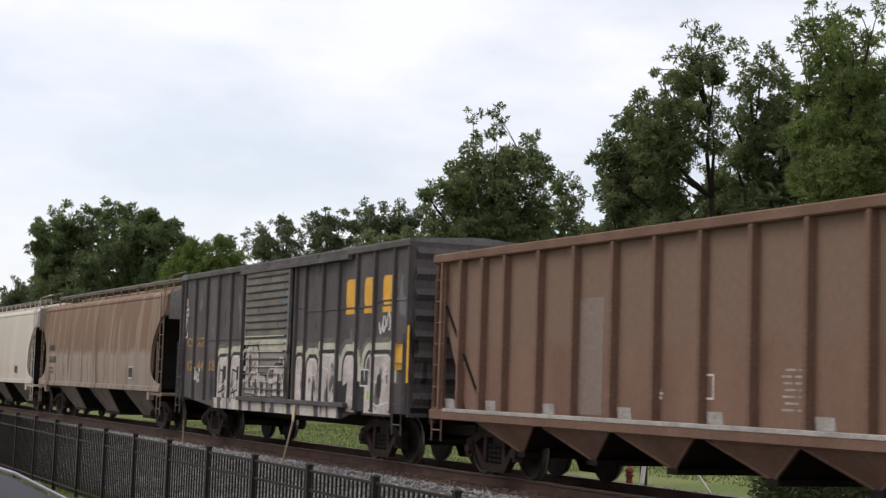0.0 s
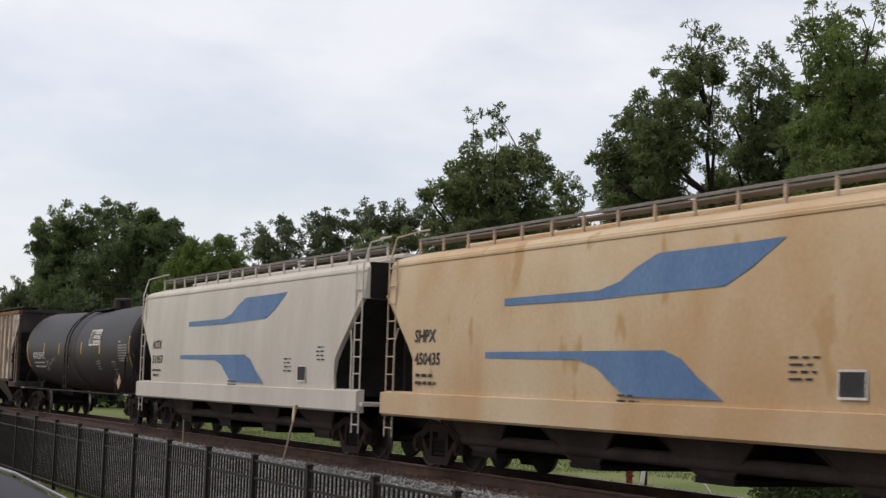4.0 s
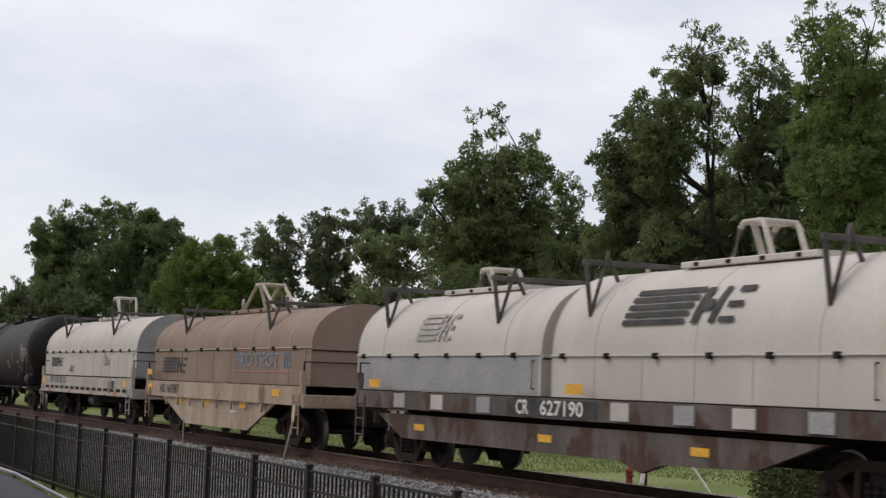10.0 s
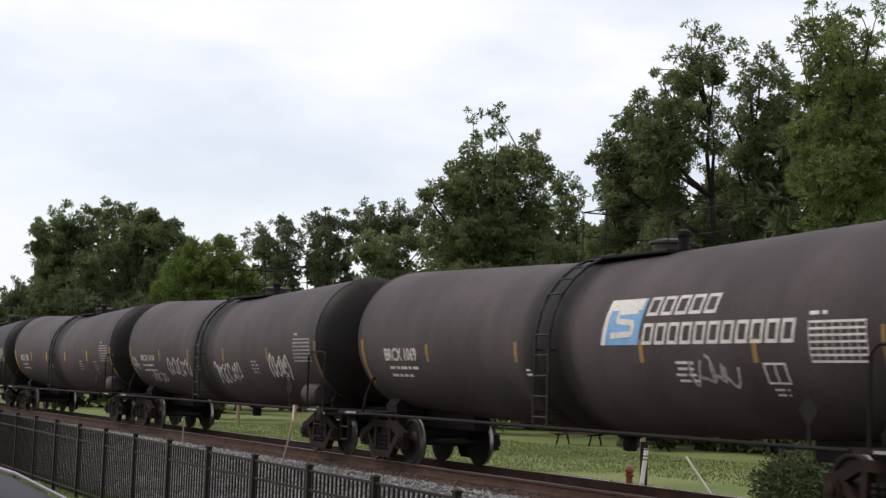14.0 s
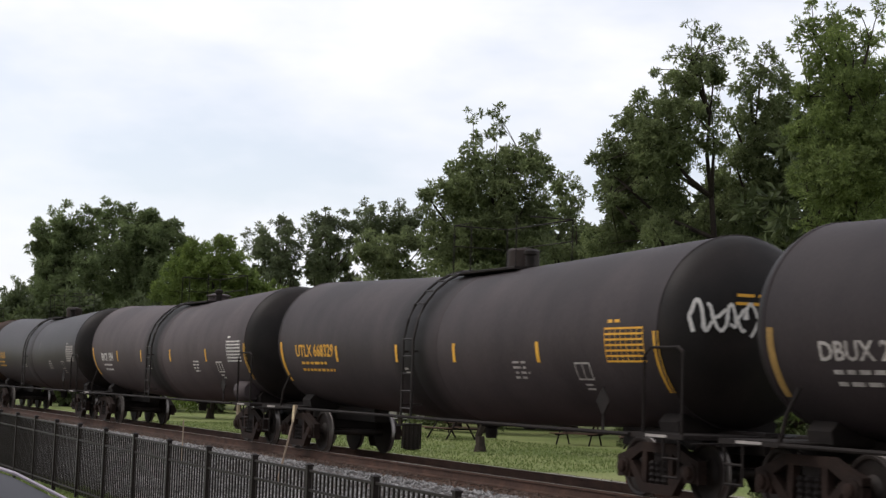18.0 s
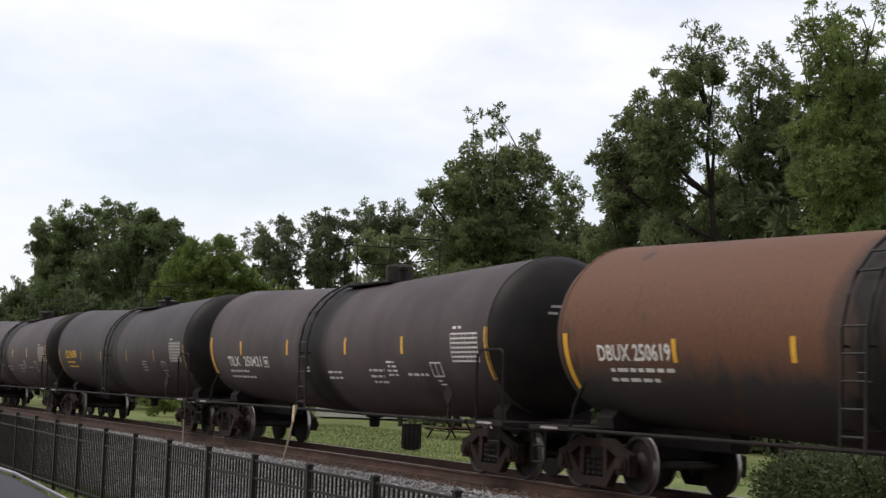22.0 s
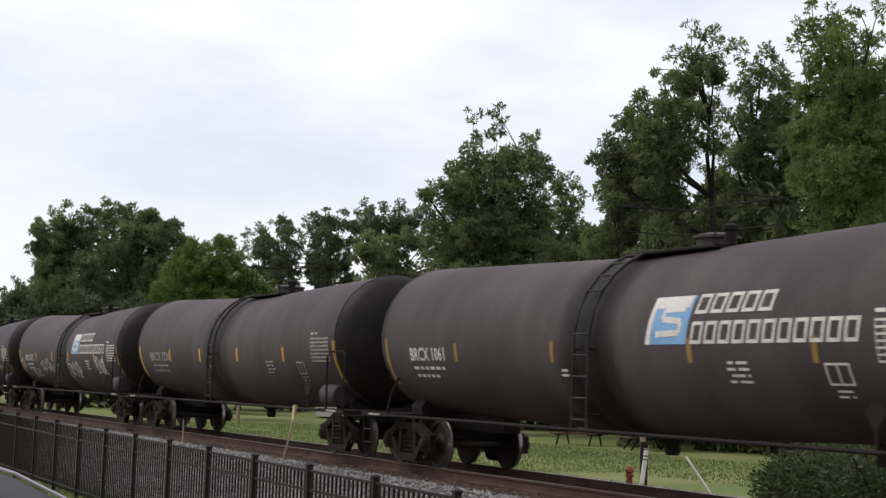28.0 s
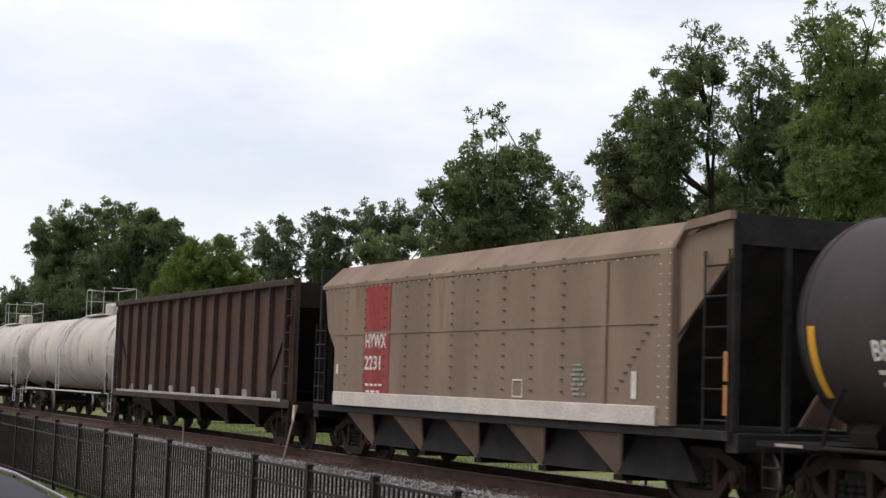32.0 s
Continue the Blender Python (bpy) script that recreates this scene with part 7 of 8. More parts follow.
def tree(x, y, lobes, label, material, trunk=0.22, seed=1, size=0.22, sparse=0, fill=0, depth=1.0, skirt=0, full=8):
    """A trunk that forks into limbs and boughs; each lobe of the crown, (across, height, radius), breaks up into
    clumps of leaf sprays with gaps between them, and the first few lobes are loose tufts at the twig ends."""
    rg = np.random.default_rng(seed)
    t = thing("tree", label, "tree", (x, y, GROUND))
    zmax = max(z for _, z, _ in lobes)
    lobes = list(lobes)
    dense = len(lobes)
    for _ in range(fill):      # boughs inside the crown, between those that show at its edge
        a, b = (lobes[k] for k in rg.integers(sparse, dense, 2))
        f = rg.uniform(0.25, 0.75)
        lobes.append((a[0] + (b[0] - a[0]) * f, a[1] + (b[1] - a[1]) * f - 0.3, (a[2] + b[2]) * rg.uniform(0.4, 0.55)))
    reach = max(abs(u) for u, _, _ in lobes)
    for _ in range(skirt):
        lobes.append((rg.uniform(-reach, reach) * 0.9, rg.uniform(0.8, 0.36 * zmax), rg.uniform(0.6, 0.95) * (1.0 + 0.04 * zmax)))
    spine = [(0.14 * math.sin(k * 1.7 + seed) * (k > 0), 0.14 * math.cos(k * 1.3 + seed) * (k > 0), zmax * 0.9 * k / 9) for k in range(10)]
    s = Shape().tube(spine, trunk * 0.75, 8, 0.07)
    s.turned([(0, trunk * 1.3), (0.25, trunk * 0.95), (0.5, trunk * 0.75)], "z", 8)
    part("trunk", s, BARK, t)
    heart = []
    for i, (u, z, r) in enumerate(lobes):
        back = rg.uniform(-1, 1) * (0.3 if i < sparse else depth * min(2.4, 0.4 + r * 1.5))
        heart.append(ACROSS * u + AWAY * back + Vector((0, 0, z)))
    # main limbs to every third lobe, boughs from those to the others
    hubs = [c for c in heart[sparse:dense:3]]
    for c in hubs:
        b = Vector(spine[max(1, min(8, int((c.z - 0.55 * math.hypot(c.x, c.y)) / zmax * 9.5)))])
        mid = b.lerp(c, 0.5) + Vector((0, 0, -0.1 * (c - b).length))
        part("limb", Shape().tube([b, mid, c], max(0.03, trunk * 0.3), 6, 0.35), BARK, t)
    twigs = Shape()
    points = []
    for i, ((u, z, r), c) in enumerate(zip(lobes, heart)):
        thin = i < sparse
        low = [h for h in hubs if h.z < c.z + 0.2] or hubs
        h = min(low, key=lambda q: (q - c).length)
        if (h - c).length > 0.05:
            twigs.tube([h, h.lerp(c, 0.5) + Vector((0, 0, 0.08)), c], max(0.014, trunk * 0.07), 5, 0.5)
        c0 = np.array(c)
        clump = 0.85 * size if thin else min(0.5 * r, 1.45 * size)
        m = max(4, int((1.6 if thin else 2.7) * (r / clump) ** 2))
        dirs = unit(rg.normal(0, 1, (m, 3)))
        at = c0 + dirs * (r * rg.uniform(0.35, 0.95, m) ** 0.6)[:, None]
        for q in at[:full]:
            twigs.tube([c, c.lerp(Vector(q), 0.6) + Vector((0, 0, 0.04)), q], 0.045 * size + 0.004, 4, 0.4)
        k = 5 if thin else full
        out = unit(rg.normal(0, 1, (m * k, 3)) + np.repeat(dirs, k, 0) * 0.8 + np.array([0, 0, 0.35]))
        p = np.repeat(at, k, 0) + out * clump * rg.uniform(0.3, 0.85, (m * k, 1)) * np.array([1, 1, 0.7])
        points.append(sprays(p, out, size * rg.uniform(0.7, 1.15, m * k), rg, 6))
        if not thin:      # the shaded leaves inside
            g = int(3.2 * (r / size) ** 2)
            q = c0 + unit(rg.normal(0, 1, (g, 3))) * r * 0.72 * rg.uniform(0, 1, (g, 1)) ** 0.5
            points.append(sprays(q, rg.normal(0, 1, (g, 3)), np.full(g, size * 1.3), rg, 4))
    part("branching", twigs, BARK, t)
    part("crown", leaf_mesh("crown", np.concatenate(points), material), None, t)
    return t


tree(-66.7, 33.7, [(-1.2, 14.5, 0.33), (-1.0, 13.6, 0.33), (-0.2, 14.8, 0.39), (0.2, 14.1, 0.46), (-0.5, 13.4, 0.36), (1.4, 13.5, 0.39), (1.7, 13.5, 0.26), (-1.1, 12.6,
     0.67), (-1.8, 12.1, 0.52), (-0.2, 12.4, 0.77), (1.0, 12.7, 0.72), (1.8, 12.5, 0.52), (1.5, 11.8, 0.88), (2.4, 12.0, 0.46), (-1.0, 11.4, 1.03), (-2.5,
     11.1, 0.62), (-3.2, 10.7, 0.36), (-2.0, 10.6, 0.93), (-0.0, 11.0, 1.03), (1.5, 10.6, 1.03), (-2.8, 9.8, 0.82), (-1.2, 9.6, 1.16), (0.4, 9.4, 1.16),
     (1.9, 9.4, 0.98), (-2.7, 8.3, 1.08), (-1.3, 7.8, 1.24), (1.7, 8.1, 1.08), (-2.0, 6.5, 1.29), (-0.1, 6.3, 1.29), (1.6, 6.5, 1.16)],
     "tall pecan tree with a sparse leafy top", LEAF_A, 0.28, 11, 0.24, 7, 26, skirt=9)
tree(-69.8, 39.6, [(-0.4, 12.5, 0.28), (0.1, 12.3, 0.36), (-0.5, 11.9, 0.5), (0.2, 11.6, 0.39), (-0.9, 12.0, 0.39), (-0.1, 11.0, 0.55), (-0.5, 10.2, 0.5), (-1.1, 8.9,
     0.66), (0.7, 7.3, 0.61), (-0.8, 7.3, 0.72)],
     "slender pecan tree with an open crown", LEAF_A, 0.2, 21, 0.24, 4, 6, skirt=4)
tree(-51.7, 35.2, [(-0.9, 15.9, 0.3), (-0.3, 15.8, 0.26), (0.1, 15.8, 0.34), (0.2, 15.2, 0.38), (0.9, 15.3, 0.38), (-2.0, 14.4, 0.3), (-1.7, 14.9, 0.26), (-1.2, 15.1,
     0.23), (-0.9, 14.6, 0.51), (-0.3, 14.8, 0.47), (-1.4, 13.8, 0.6), (-0.6, 14.0, 0.55), (0.1, 14.3, 0.43), (-2.9, 13.0, 0.43), (-3.0, 12.5, 0.51),
     (-2.0, 12.9, 0.6), (-3.8, 11.5, 0.47), (-4.2, 10.7, 0.38), (-3.6, 10.8, 0.51), (-2.8, 11.2, 0.68), (-2.0, 11.7, 0.68), (-1.0, 12.6, 0.6), (-1.1, 11.4,
     0.68), (-0.1, 11.6, 0.6), (-2.5, 10.1, 0.81), (-1.3, 10.0, 0.72), (-3.9, 9.3, 0.6), (-3.1, 8.6, 0.85), (-3.9, 7.7, 0.81), (-2.0, 7.7, 0.96), (-0.8,
     6.7, 0.89), (-3.3, 6.1, 0.89)],
     "large spreading pecan tree with open crown", LEAF_A, 0.34, 12, 0.2, 8, 46, skirt=9)
tree(-53.7, 38.6, [(0.5, 15.8, 0.4), (0.9, 15.5, 0.31), (0.2, 15.4, 0.31), (1.3, 15.3, 0.29), (-0.4, 15.2, 0.31), (0.1, 14.8, 0.54), (0.8, 14.8, 0.49), (-0.8, 14.2,
     0.54), (-0.2, 13.7, 0.63), (0.6, 13.7, 0.56), (1.3, 13.9, 0.49), (-1.0, 12.9, 0.63), (0.1, 12.6, 0.67), (1.0, 12.8, 0.54), (-0.9, 11.4, 0.63), (1.2,
     11.4, 0.58), (-1.0, 10.0, 0.54), (-0.9, 8.9, 0.67), (1.2, 9.8, 0.63), (-1.5, 7.9, 0.76), (0.4, 8.3, 0.54), (1.5, 7.5, 0.67), (-0.8, 5.9, 0.9), (1.3,
     5.6, 0.81), (1.6, 14.6, 0.49), (1.6, 13.2, 0.54), (1.7, 11.8, 0.58), (1.7, 10.4, 0.58), (-1.5, 10.7, 0.54), (-2.1, 8.9, 0.63), (-0.2, 11.1, 0.49)],
     "tall pecan tree with a loose crown", LEAF_A, 0.3, 22, 0.2, 5, 40, skirt=7)
tree(-40.0, 32.3, [(-1.2, 14.1, 0.26), (-1.5, 13.6, 0.26), (-0.5, 14.0, 0.24), (0.2, 14.1, 0.28), (0.8, 14.0, 0.31), (-1.6, 13.0, 0.24), (-1.2, 13.3, 0.45), (-0.6,
     13.4, 0.48), (-0.0, 13.1, 0.38), (0.7, 13.2, 0.45), (-1.3, 12.4, 0.41), (-0.7, 12.5, 0.55), (-0.0, 12.4, 0.52), (0.7, 12.6, 0.52), (-0.5, 11.7, 0.55),
     (-1.1, 11.4, 0.41), (0.2, 11.5, 0.52), (0.9, 11.5, 0.55), (0.5, 10.6, 0.65), (-0.7, 10.6, 0.65), (-1.4, 10.5, 0.41), (0.0, 9.9, 0.72), (1.1, 9.6,
     0.77), (-0.9, 9.3, 0.65), (0.1, 8.8, 0.77), (1.1, 8.0, 0.83), (0.5, 6.8, 0.86), (-0.6, 6.2, 0.77), (-1.4, 5.6, 0.6), (1.0, 5.5, 0.86)],
     "tall dense broadleaf tree", LEAF_N, 0.3, 13, 0.18, 6, 26, skirt=7)
tree(-122.8, 43.2, [(-2.8, 13.7, 0.36), (-2.9, 12.7, 0.36), (-1.6, 14.1, 0.4), (-0.7, 14.5, 0.45), (-0.0, 14.8, 0.4), (0.8, 14.1, 0.36), (1.3, 13.0, 0.36), (-1.8, 13.4,
     0.63), (-1.3, 12.7, 0.72), (0.0, 14.2, 0.63), (0.5, 13.4, 0.67), (-0.5, 13.0, 0.8), (0.8, 12.3, 0.67), (-1.6, 11.9, 0.67), (0.0, 11.5, 0.76), (-0.7,
     10.3, 0.72), (0.7, 10.8, 0.72)],
     "distant pecan tree with open crown", LEAF_C, 0.25, 14, 0.34, 7, 5, skirt=4)
tree(-122.6, 47.1, [(-1.7, 15.1, 0.41), (-1.1, 15.3, 0.36), (-0.4, 15.5, 0.41), (0.3, 15.0, 0.36), (1.0, 15.5, 0.36), (-1.8, 14.4, 0.36), (-2.2, 13.8, 0.32), (-1.4,
     14.0, 0.36), (-0.8, 14.8, 0.54), (-0.1, 14.7, 0.54), (-0.4, 13.7, 0.72), (-1.2, 13.2, 0.63), (0.8, 14.6, 0.68), (1.7, 14.5, 0.59), (0.7, 13.2, 0.77),
     (-0.3, 12.4, 0.72), (-1.5, 12.0, 0.59), (2.0, 13.2, 0.59), (-1.0, 10.9, 0.68), (0.4, 10.8, 0.9)],
     "distant pecan tree with open crown", LEAF_C, 0.25, 15, 0.34, 8, 8, skirt=4)
tree(-119.5, 51.4, [(-2.4, 16.3, 0.4), (-2.0, 15.8, 0.4), (-2.9, 15.6, 0.4), (-0.8, 16.2, 0.36), (-0.3, 15.8, 0.36), (0.3, 16.4, 0.4), (0.7, 15.9, 0.36), (1.6, 16.1,
     0.45), (2.4, 16.0, 0.36), (-2.2, 15.1, 0.72), (-2.7, 14.6, 0.54), (-1.2, 14.7, 0.63), (-0.1, 15.0, 0.63), (0.8, 15.0, 0.63), (1.8, 15.0, 0.63), (-1.6,
     13.8, 0.81), (0.2, 13.8, 0.72), (1.5, 13.8, 0.72)],
     "distant pecan tree with open crown", LEAF_C, 0.25, 16, 0.34, 9, 8, skirt=4)
tree(-87.3, 37.6, [(-1.6, 10.4, 0.66), (-0.5, 10.1, 0.72), (0.8, 10.5, 0.66), (1.6, 10.0, 0.72), (-1.9, 9.5, 0.52), (-1.3, 8.7, 0.79), (0.3, 8.6, 0.85), (1.6, 8.3,
     0.85), (-1.8, 7.6, 0.85), (-0.1, 7.3, 0.92)],
     "round green tree among the pecans", LEAF_A, 0.22, 23, 0.3, 0, 6, skirt=5)
tree(-114.9, 24.8, [(-2.8, 10.7, 0.32), (-2.6, 12.0, 0.4), (-2.2, 12.5, 0.32), (-1.3, 13.3, 0.4), (-0.6, 13.7, 0.36), (0.3, 13.0, 0.32), (1.1, 13.4, 0.4), (1.6, 13.5,
     0.36), (-2.0, 9.9, 0.4), (-2.0, 11.9, 0.51), (-2.4, 10.8, 0.43), (-1.5, 10.8, 0.51), (-1.1, 12.5, 0.71), (-0.3, 12.5, 0.55), (-0.8, 11.3, 0.87), (0.2,
     12.0, 0.71), (1.5, 12.8, 0.67), (-0.0, 10.8, 0.79), (0.9, 11.3, 0.63), (-0.5, 9.3, 0.79), (-1.5, 9.0, 0.71), (-1.1, 8.1, 1.03), (0.5, 8.4, 1.19),
     (-2.0, 7.8, 0.63), (-1.6, 6.6, 1.11), (0.8, 6.7, 1.19), (1.6, 9.7, 0.95)],
     "broad cottonwood with upright leafy tips", LEAF_D, 0.4, 17, 0.34, 9, 26, skirt=9)
tree(-116.2, 29.9, [(-2.6, 14.4, 0.28), (-1.9, 14.3, 0.28), (-1.3, 14.2, 0.37), (-0.6, 14.0, 0.37), (0.6, 13.9, 0.45), (2.1, 13.4, 0.41), (-2.5, 13.3, 0.81), (-1.7,
     13.6, 0.65), (-0.8, 13.2, 0.65), (-2.6, 12.3, 1.02), (-1.2, 12.3, 1.14), (0.2, 13.2, 0.73), (0.9, 13.5, 0.49), (0.3, 12.0, 1.22), (1.7, 12.8, 0.65),
     (2.5, 12.8, 0.57), (2.1, 11.8, 1.06), (3.1, 11.9, 0.53), (3.4, 11.3, 0.41), (1.7, 10.8, 1.22), (-1.7, 10.7, 1.42), (-0.1, 10.3, 1.42), (-2.4, 8.2,
     1.42), (-0.4, 8.3, 1.42), (1.2, 8.7, 1.22), (2.4, 9.6, 1.02), (-1.6, 6.6, 1.22), (0.8, 6.9, 1.22)],
     "broad rounded dark green tree", LEAF_D, 0.4, 24, 0.34, 6, 28, skirt=9)
tree(-81.7, 25.2, [(-1.3, 9.0, 0.26), (-0.2, 9.0, 0.23), (0.3, 9.3, 0.26), (0.7, 9.2, 0.26), (-1.1, 8.6, 0.47), (-1.6, 8.2, 0.5), (-0.5, 8.4, 0.58), (0.4, 8.8, 0.47),
     (0.7, 8.4, 0.53), (1.3, 8.0, 0.47), (-0.1, 8.0, 0.82), (-1.1, 7.6, 0.82), (-1.9, 7.4, 0.64), (-2.3, 6.8, 0.64), (-2.8, 6.4, 0.47), (-2.3, 6.0, 0.7),
     (-1.0, 6.3, 1.02), (0.3, 7.0, 1.02), (1.5, 7.3, 0.64), (1.9, 6.7, 0.7), (2.8, 6.5, 0.64), (3.5, 6.2, 0.53), (0.2, 5.8, 0.88)],
     "bright green rounded shade tree", LEAF_B, 0.2, 18, 0.26, 4, 16, skirt=9)
tree(-181.5, 34.3, [(-2.0, 11.0, 0.43), (-1.1, 12.0, 0.43), (-0.4, 11.4, 0.43), (0.2, 11.2, 0.37), (-1.6, 10.2, 0.86), (-0.4, 10.5, 0.86), (0.8, 10.5, 0.74), (-0.9, 9.0,
     1.23), (1.2, 9.1, 1.11), (-2.2, 9.0, 0.93), (0.3, 8.4, 1.23)],
     "far tree by the line", LEAF_C, 0.25, 19, 0.42, 4, 4)


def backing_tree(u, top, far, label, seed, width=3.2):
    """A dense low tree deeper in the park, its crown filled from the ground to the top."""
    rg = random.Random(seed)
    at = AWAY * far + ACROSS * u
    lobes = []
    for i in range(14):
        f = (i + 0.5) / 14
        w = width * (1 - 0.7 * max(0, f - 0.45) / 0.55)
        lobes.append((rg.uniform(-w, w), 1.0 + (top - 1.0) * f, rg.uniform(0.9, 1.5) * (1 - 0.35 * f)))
    return tree(at.x, at.y, lobes, label, LEAF_SHADED, 0.24, seed, 0.55, 0, full=6)


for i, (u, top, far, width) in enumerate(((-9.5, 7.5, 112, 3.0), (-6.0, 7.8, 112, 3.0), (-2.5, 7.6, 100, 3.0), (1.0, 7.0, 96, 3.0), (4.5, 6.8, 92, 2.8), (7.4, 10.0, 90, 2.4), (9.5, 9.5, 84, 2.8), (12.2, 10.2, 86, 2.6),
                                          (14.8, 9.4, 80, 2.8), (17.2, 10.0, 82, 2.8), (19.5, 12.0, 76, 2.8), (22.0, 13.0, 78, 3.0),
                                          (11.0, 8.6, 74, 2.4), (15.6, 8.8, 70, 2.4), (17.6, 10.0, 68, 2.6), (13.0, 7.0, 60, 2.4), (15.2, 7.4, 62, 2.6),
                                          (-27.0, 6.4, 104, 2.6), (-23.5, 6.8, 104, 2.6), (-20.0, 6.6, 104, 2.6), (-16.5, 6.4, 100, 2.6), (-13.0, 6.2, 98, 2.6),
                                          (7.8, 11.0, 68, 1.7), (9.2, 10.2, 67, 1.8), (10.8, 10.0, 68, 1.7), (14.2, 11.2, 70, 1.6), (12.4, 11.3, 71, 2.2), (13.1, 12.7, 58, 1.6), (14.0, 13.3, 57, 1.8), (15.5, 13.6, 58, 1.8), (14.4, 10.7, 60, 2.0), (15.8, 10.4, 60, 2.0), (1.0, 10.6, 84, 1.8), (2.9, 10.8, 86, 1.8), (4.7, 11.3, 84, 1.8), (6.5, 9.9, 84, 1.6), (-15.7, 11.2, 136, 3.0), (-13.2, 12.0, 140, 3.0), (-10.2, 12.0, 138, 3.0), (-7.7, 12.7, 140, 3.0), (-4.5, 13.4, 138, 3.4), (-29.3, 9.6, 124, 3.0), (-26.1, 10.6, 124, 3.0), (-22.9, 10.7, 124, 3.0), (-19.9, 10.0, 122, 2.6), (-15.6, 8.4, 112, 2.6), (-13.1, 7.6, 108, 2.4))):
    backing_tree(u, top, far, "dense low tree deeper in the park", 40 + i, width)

tree(-75.1, 33.0, [(-1.8, 5.4, 0.34), (-1.4, 5.0, 0.42), (-1.7, 4.3, 0.51), (-0.7, 5.4, 0.34), (-0.3, 4.9, 0.62), (0.5, 5.3, 0.57), (0.6, 4.4, 0.79), (-0.7, 4.2, 0.68), (1.5, 5.0, 0.79), (1.4, 5.9, 0.62), (0.6, 6.3, 0.4), (-1.2, 3.7, 0.57), (0.2, 3.5, 0.74), (1.7, 3.8, 0.85)],
     "small dark tree beside the house", LEAF_A, 0.12, 71, 0.3, 2, 8)

# woods that close the view behind the park
rgw = np.random.default_rng(30)
wood_pts = []
for i in range(2600):
    t = rgw.uniform(0, 1)
    base = Vector((-240, 22, 0)).lerp(Vector((-52, 66, 0)), t ** 0.7) + AWAY * rgw.uniform(0, 12)
    z = rgw.uniform(0.3, 7.2 - 1.4 * t + 0.9 * math.sin(base.x * 0.31) + 0.5 * math.sin(base.x * 0.83))
    c = np.array((base.x, base.y, GROUND + z))
    wood_pts.append(c + rgw.normal(0, 0.7, (26, 3)))
wood_pts = np.concatenate(wood_pts)
woods = new("distant_woods", leaves("distant_woods", wood_pts, rgw.uniform(0.35, 0.75, len(wood_pts)), rgw.normal(0, 0.4, wood_pts.shape), LEAF_SHADED, rgw))
tagged(woods, "dense green woods behind the park, shade in their colour", "woods", kind="stuff")


# ---- park, street and verge ----
def street_lamp(x, y, high, arm, label, wood=True, way=(-1, 0, 0), r=0.11):
    lamp = thing("street_lamp", label, "street lamp", (x, y, GROUND))
    part("pole", Shape().tube([(0, 0, 0), (0, 0, high * 0.5), (0.02, 0, high)], r, 10, 0.75), POLEWOOD if wood else GALV, lamp)
    w = Vector(way)
    z = high * 0.69
    tip = w * arm + Vector((0, 0, z + 0.5))
    part("arm", Shape().tube([(0, 0, z), w * arm * 0.45 + Vector((0, 0, z + 0.28)), tip], 0.035, 6), GALV, lamp)
    d = tip + w * 0.25
    s = Shape().loft([[(tip.x + w.x * a + q[0] * k * w.y, tip.y + w.y * a - q[0] * k * w.x, tip.z + q[1] * k) for q in ((-0.14, 0), (0, -0.1), (0.14, 0), (0, 0.09))] for a, k in ((0, 0.4), (0.2, 1), (0.5, 1.1), (0.7, 0.4))])
    part("lamp_head", s, GALV, lamp, "pale cobra-head lantern")
    part("bracket", Shape().bbox(-0.14, 0.14, -0.05, 0.05, z - 0.05, z + 0.06, 0.01), GALV, lamp)
    part("pole_cap", Shape().turned([(0, 0.05), (0.12, 0.09), (0.3, 0.08), (0.36, 0.02)], "z", 8, (0.1, 0, high * 0.97)), GALV, lamp)
    return lamp


left_way = tuple(-ACROSS)
street_lamp(-46.09, 28.94, 6.05, 0.83, "wooden pole with a pale cobra-head street lamp", way=left_way, r=0.1)
street_lamp(-76.5, 25.0, 5.77, 0.76, "wooden pole with a small street lamp", way=left_way, r=0.1)


def wire(p, q, drop, n=12):
    pts = [Vector(p).lerp(Vector(q), i / n) - Vector((0, 0, drop * 4 * (i / n) * (1 - i / n))) for i in range(n + 1)]
    return tagged(part("overhead_wire", Shape().tube(pts, 0.022, 5), FENCEM), "thin dark overhead wire between poles", "wire")


wire((-46.2, 28.7, 4.5), (-24.2, 33.5, 5.2), 0.4)
wire((-46.2, 28.7, 3.5), (-76.5, 25.0, 4.3), 0.4)
pole = thing("utility_pole", "weathered wooden utility pole", "pole", (-24.2, 33.5, GROUND))
part("shaft", Shape().tube([(0, 0, 0), (0, 0, 8.0)], 0.15, 10, 0.8), POLEWOOD, pole)


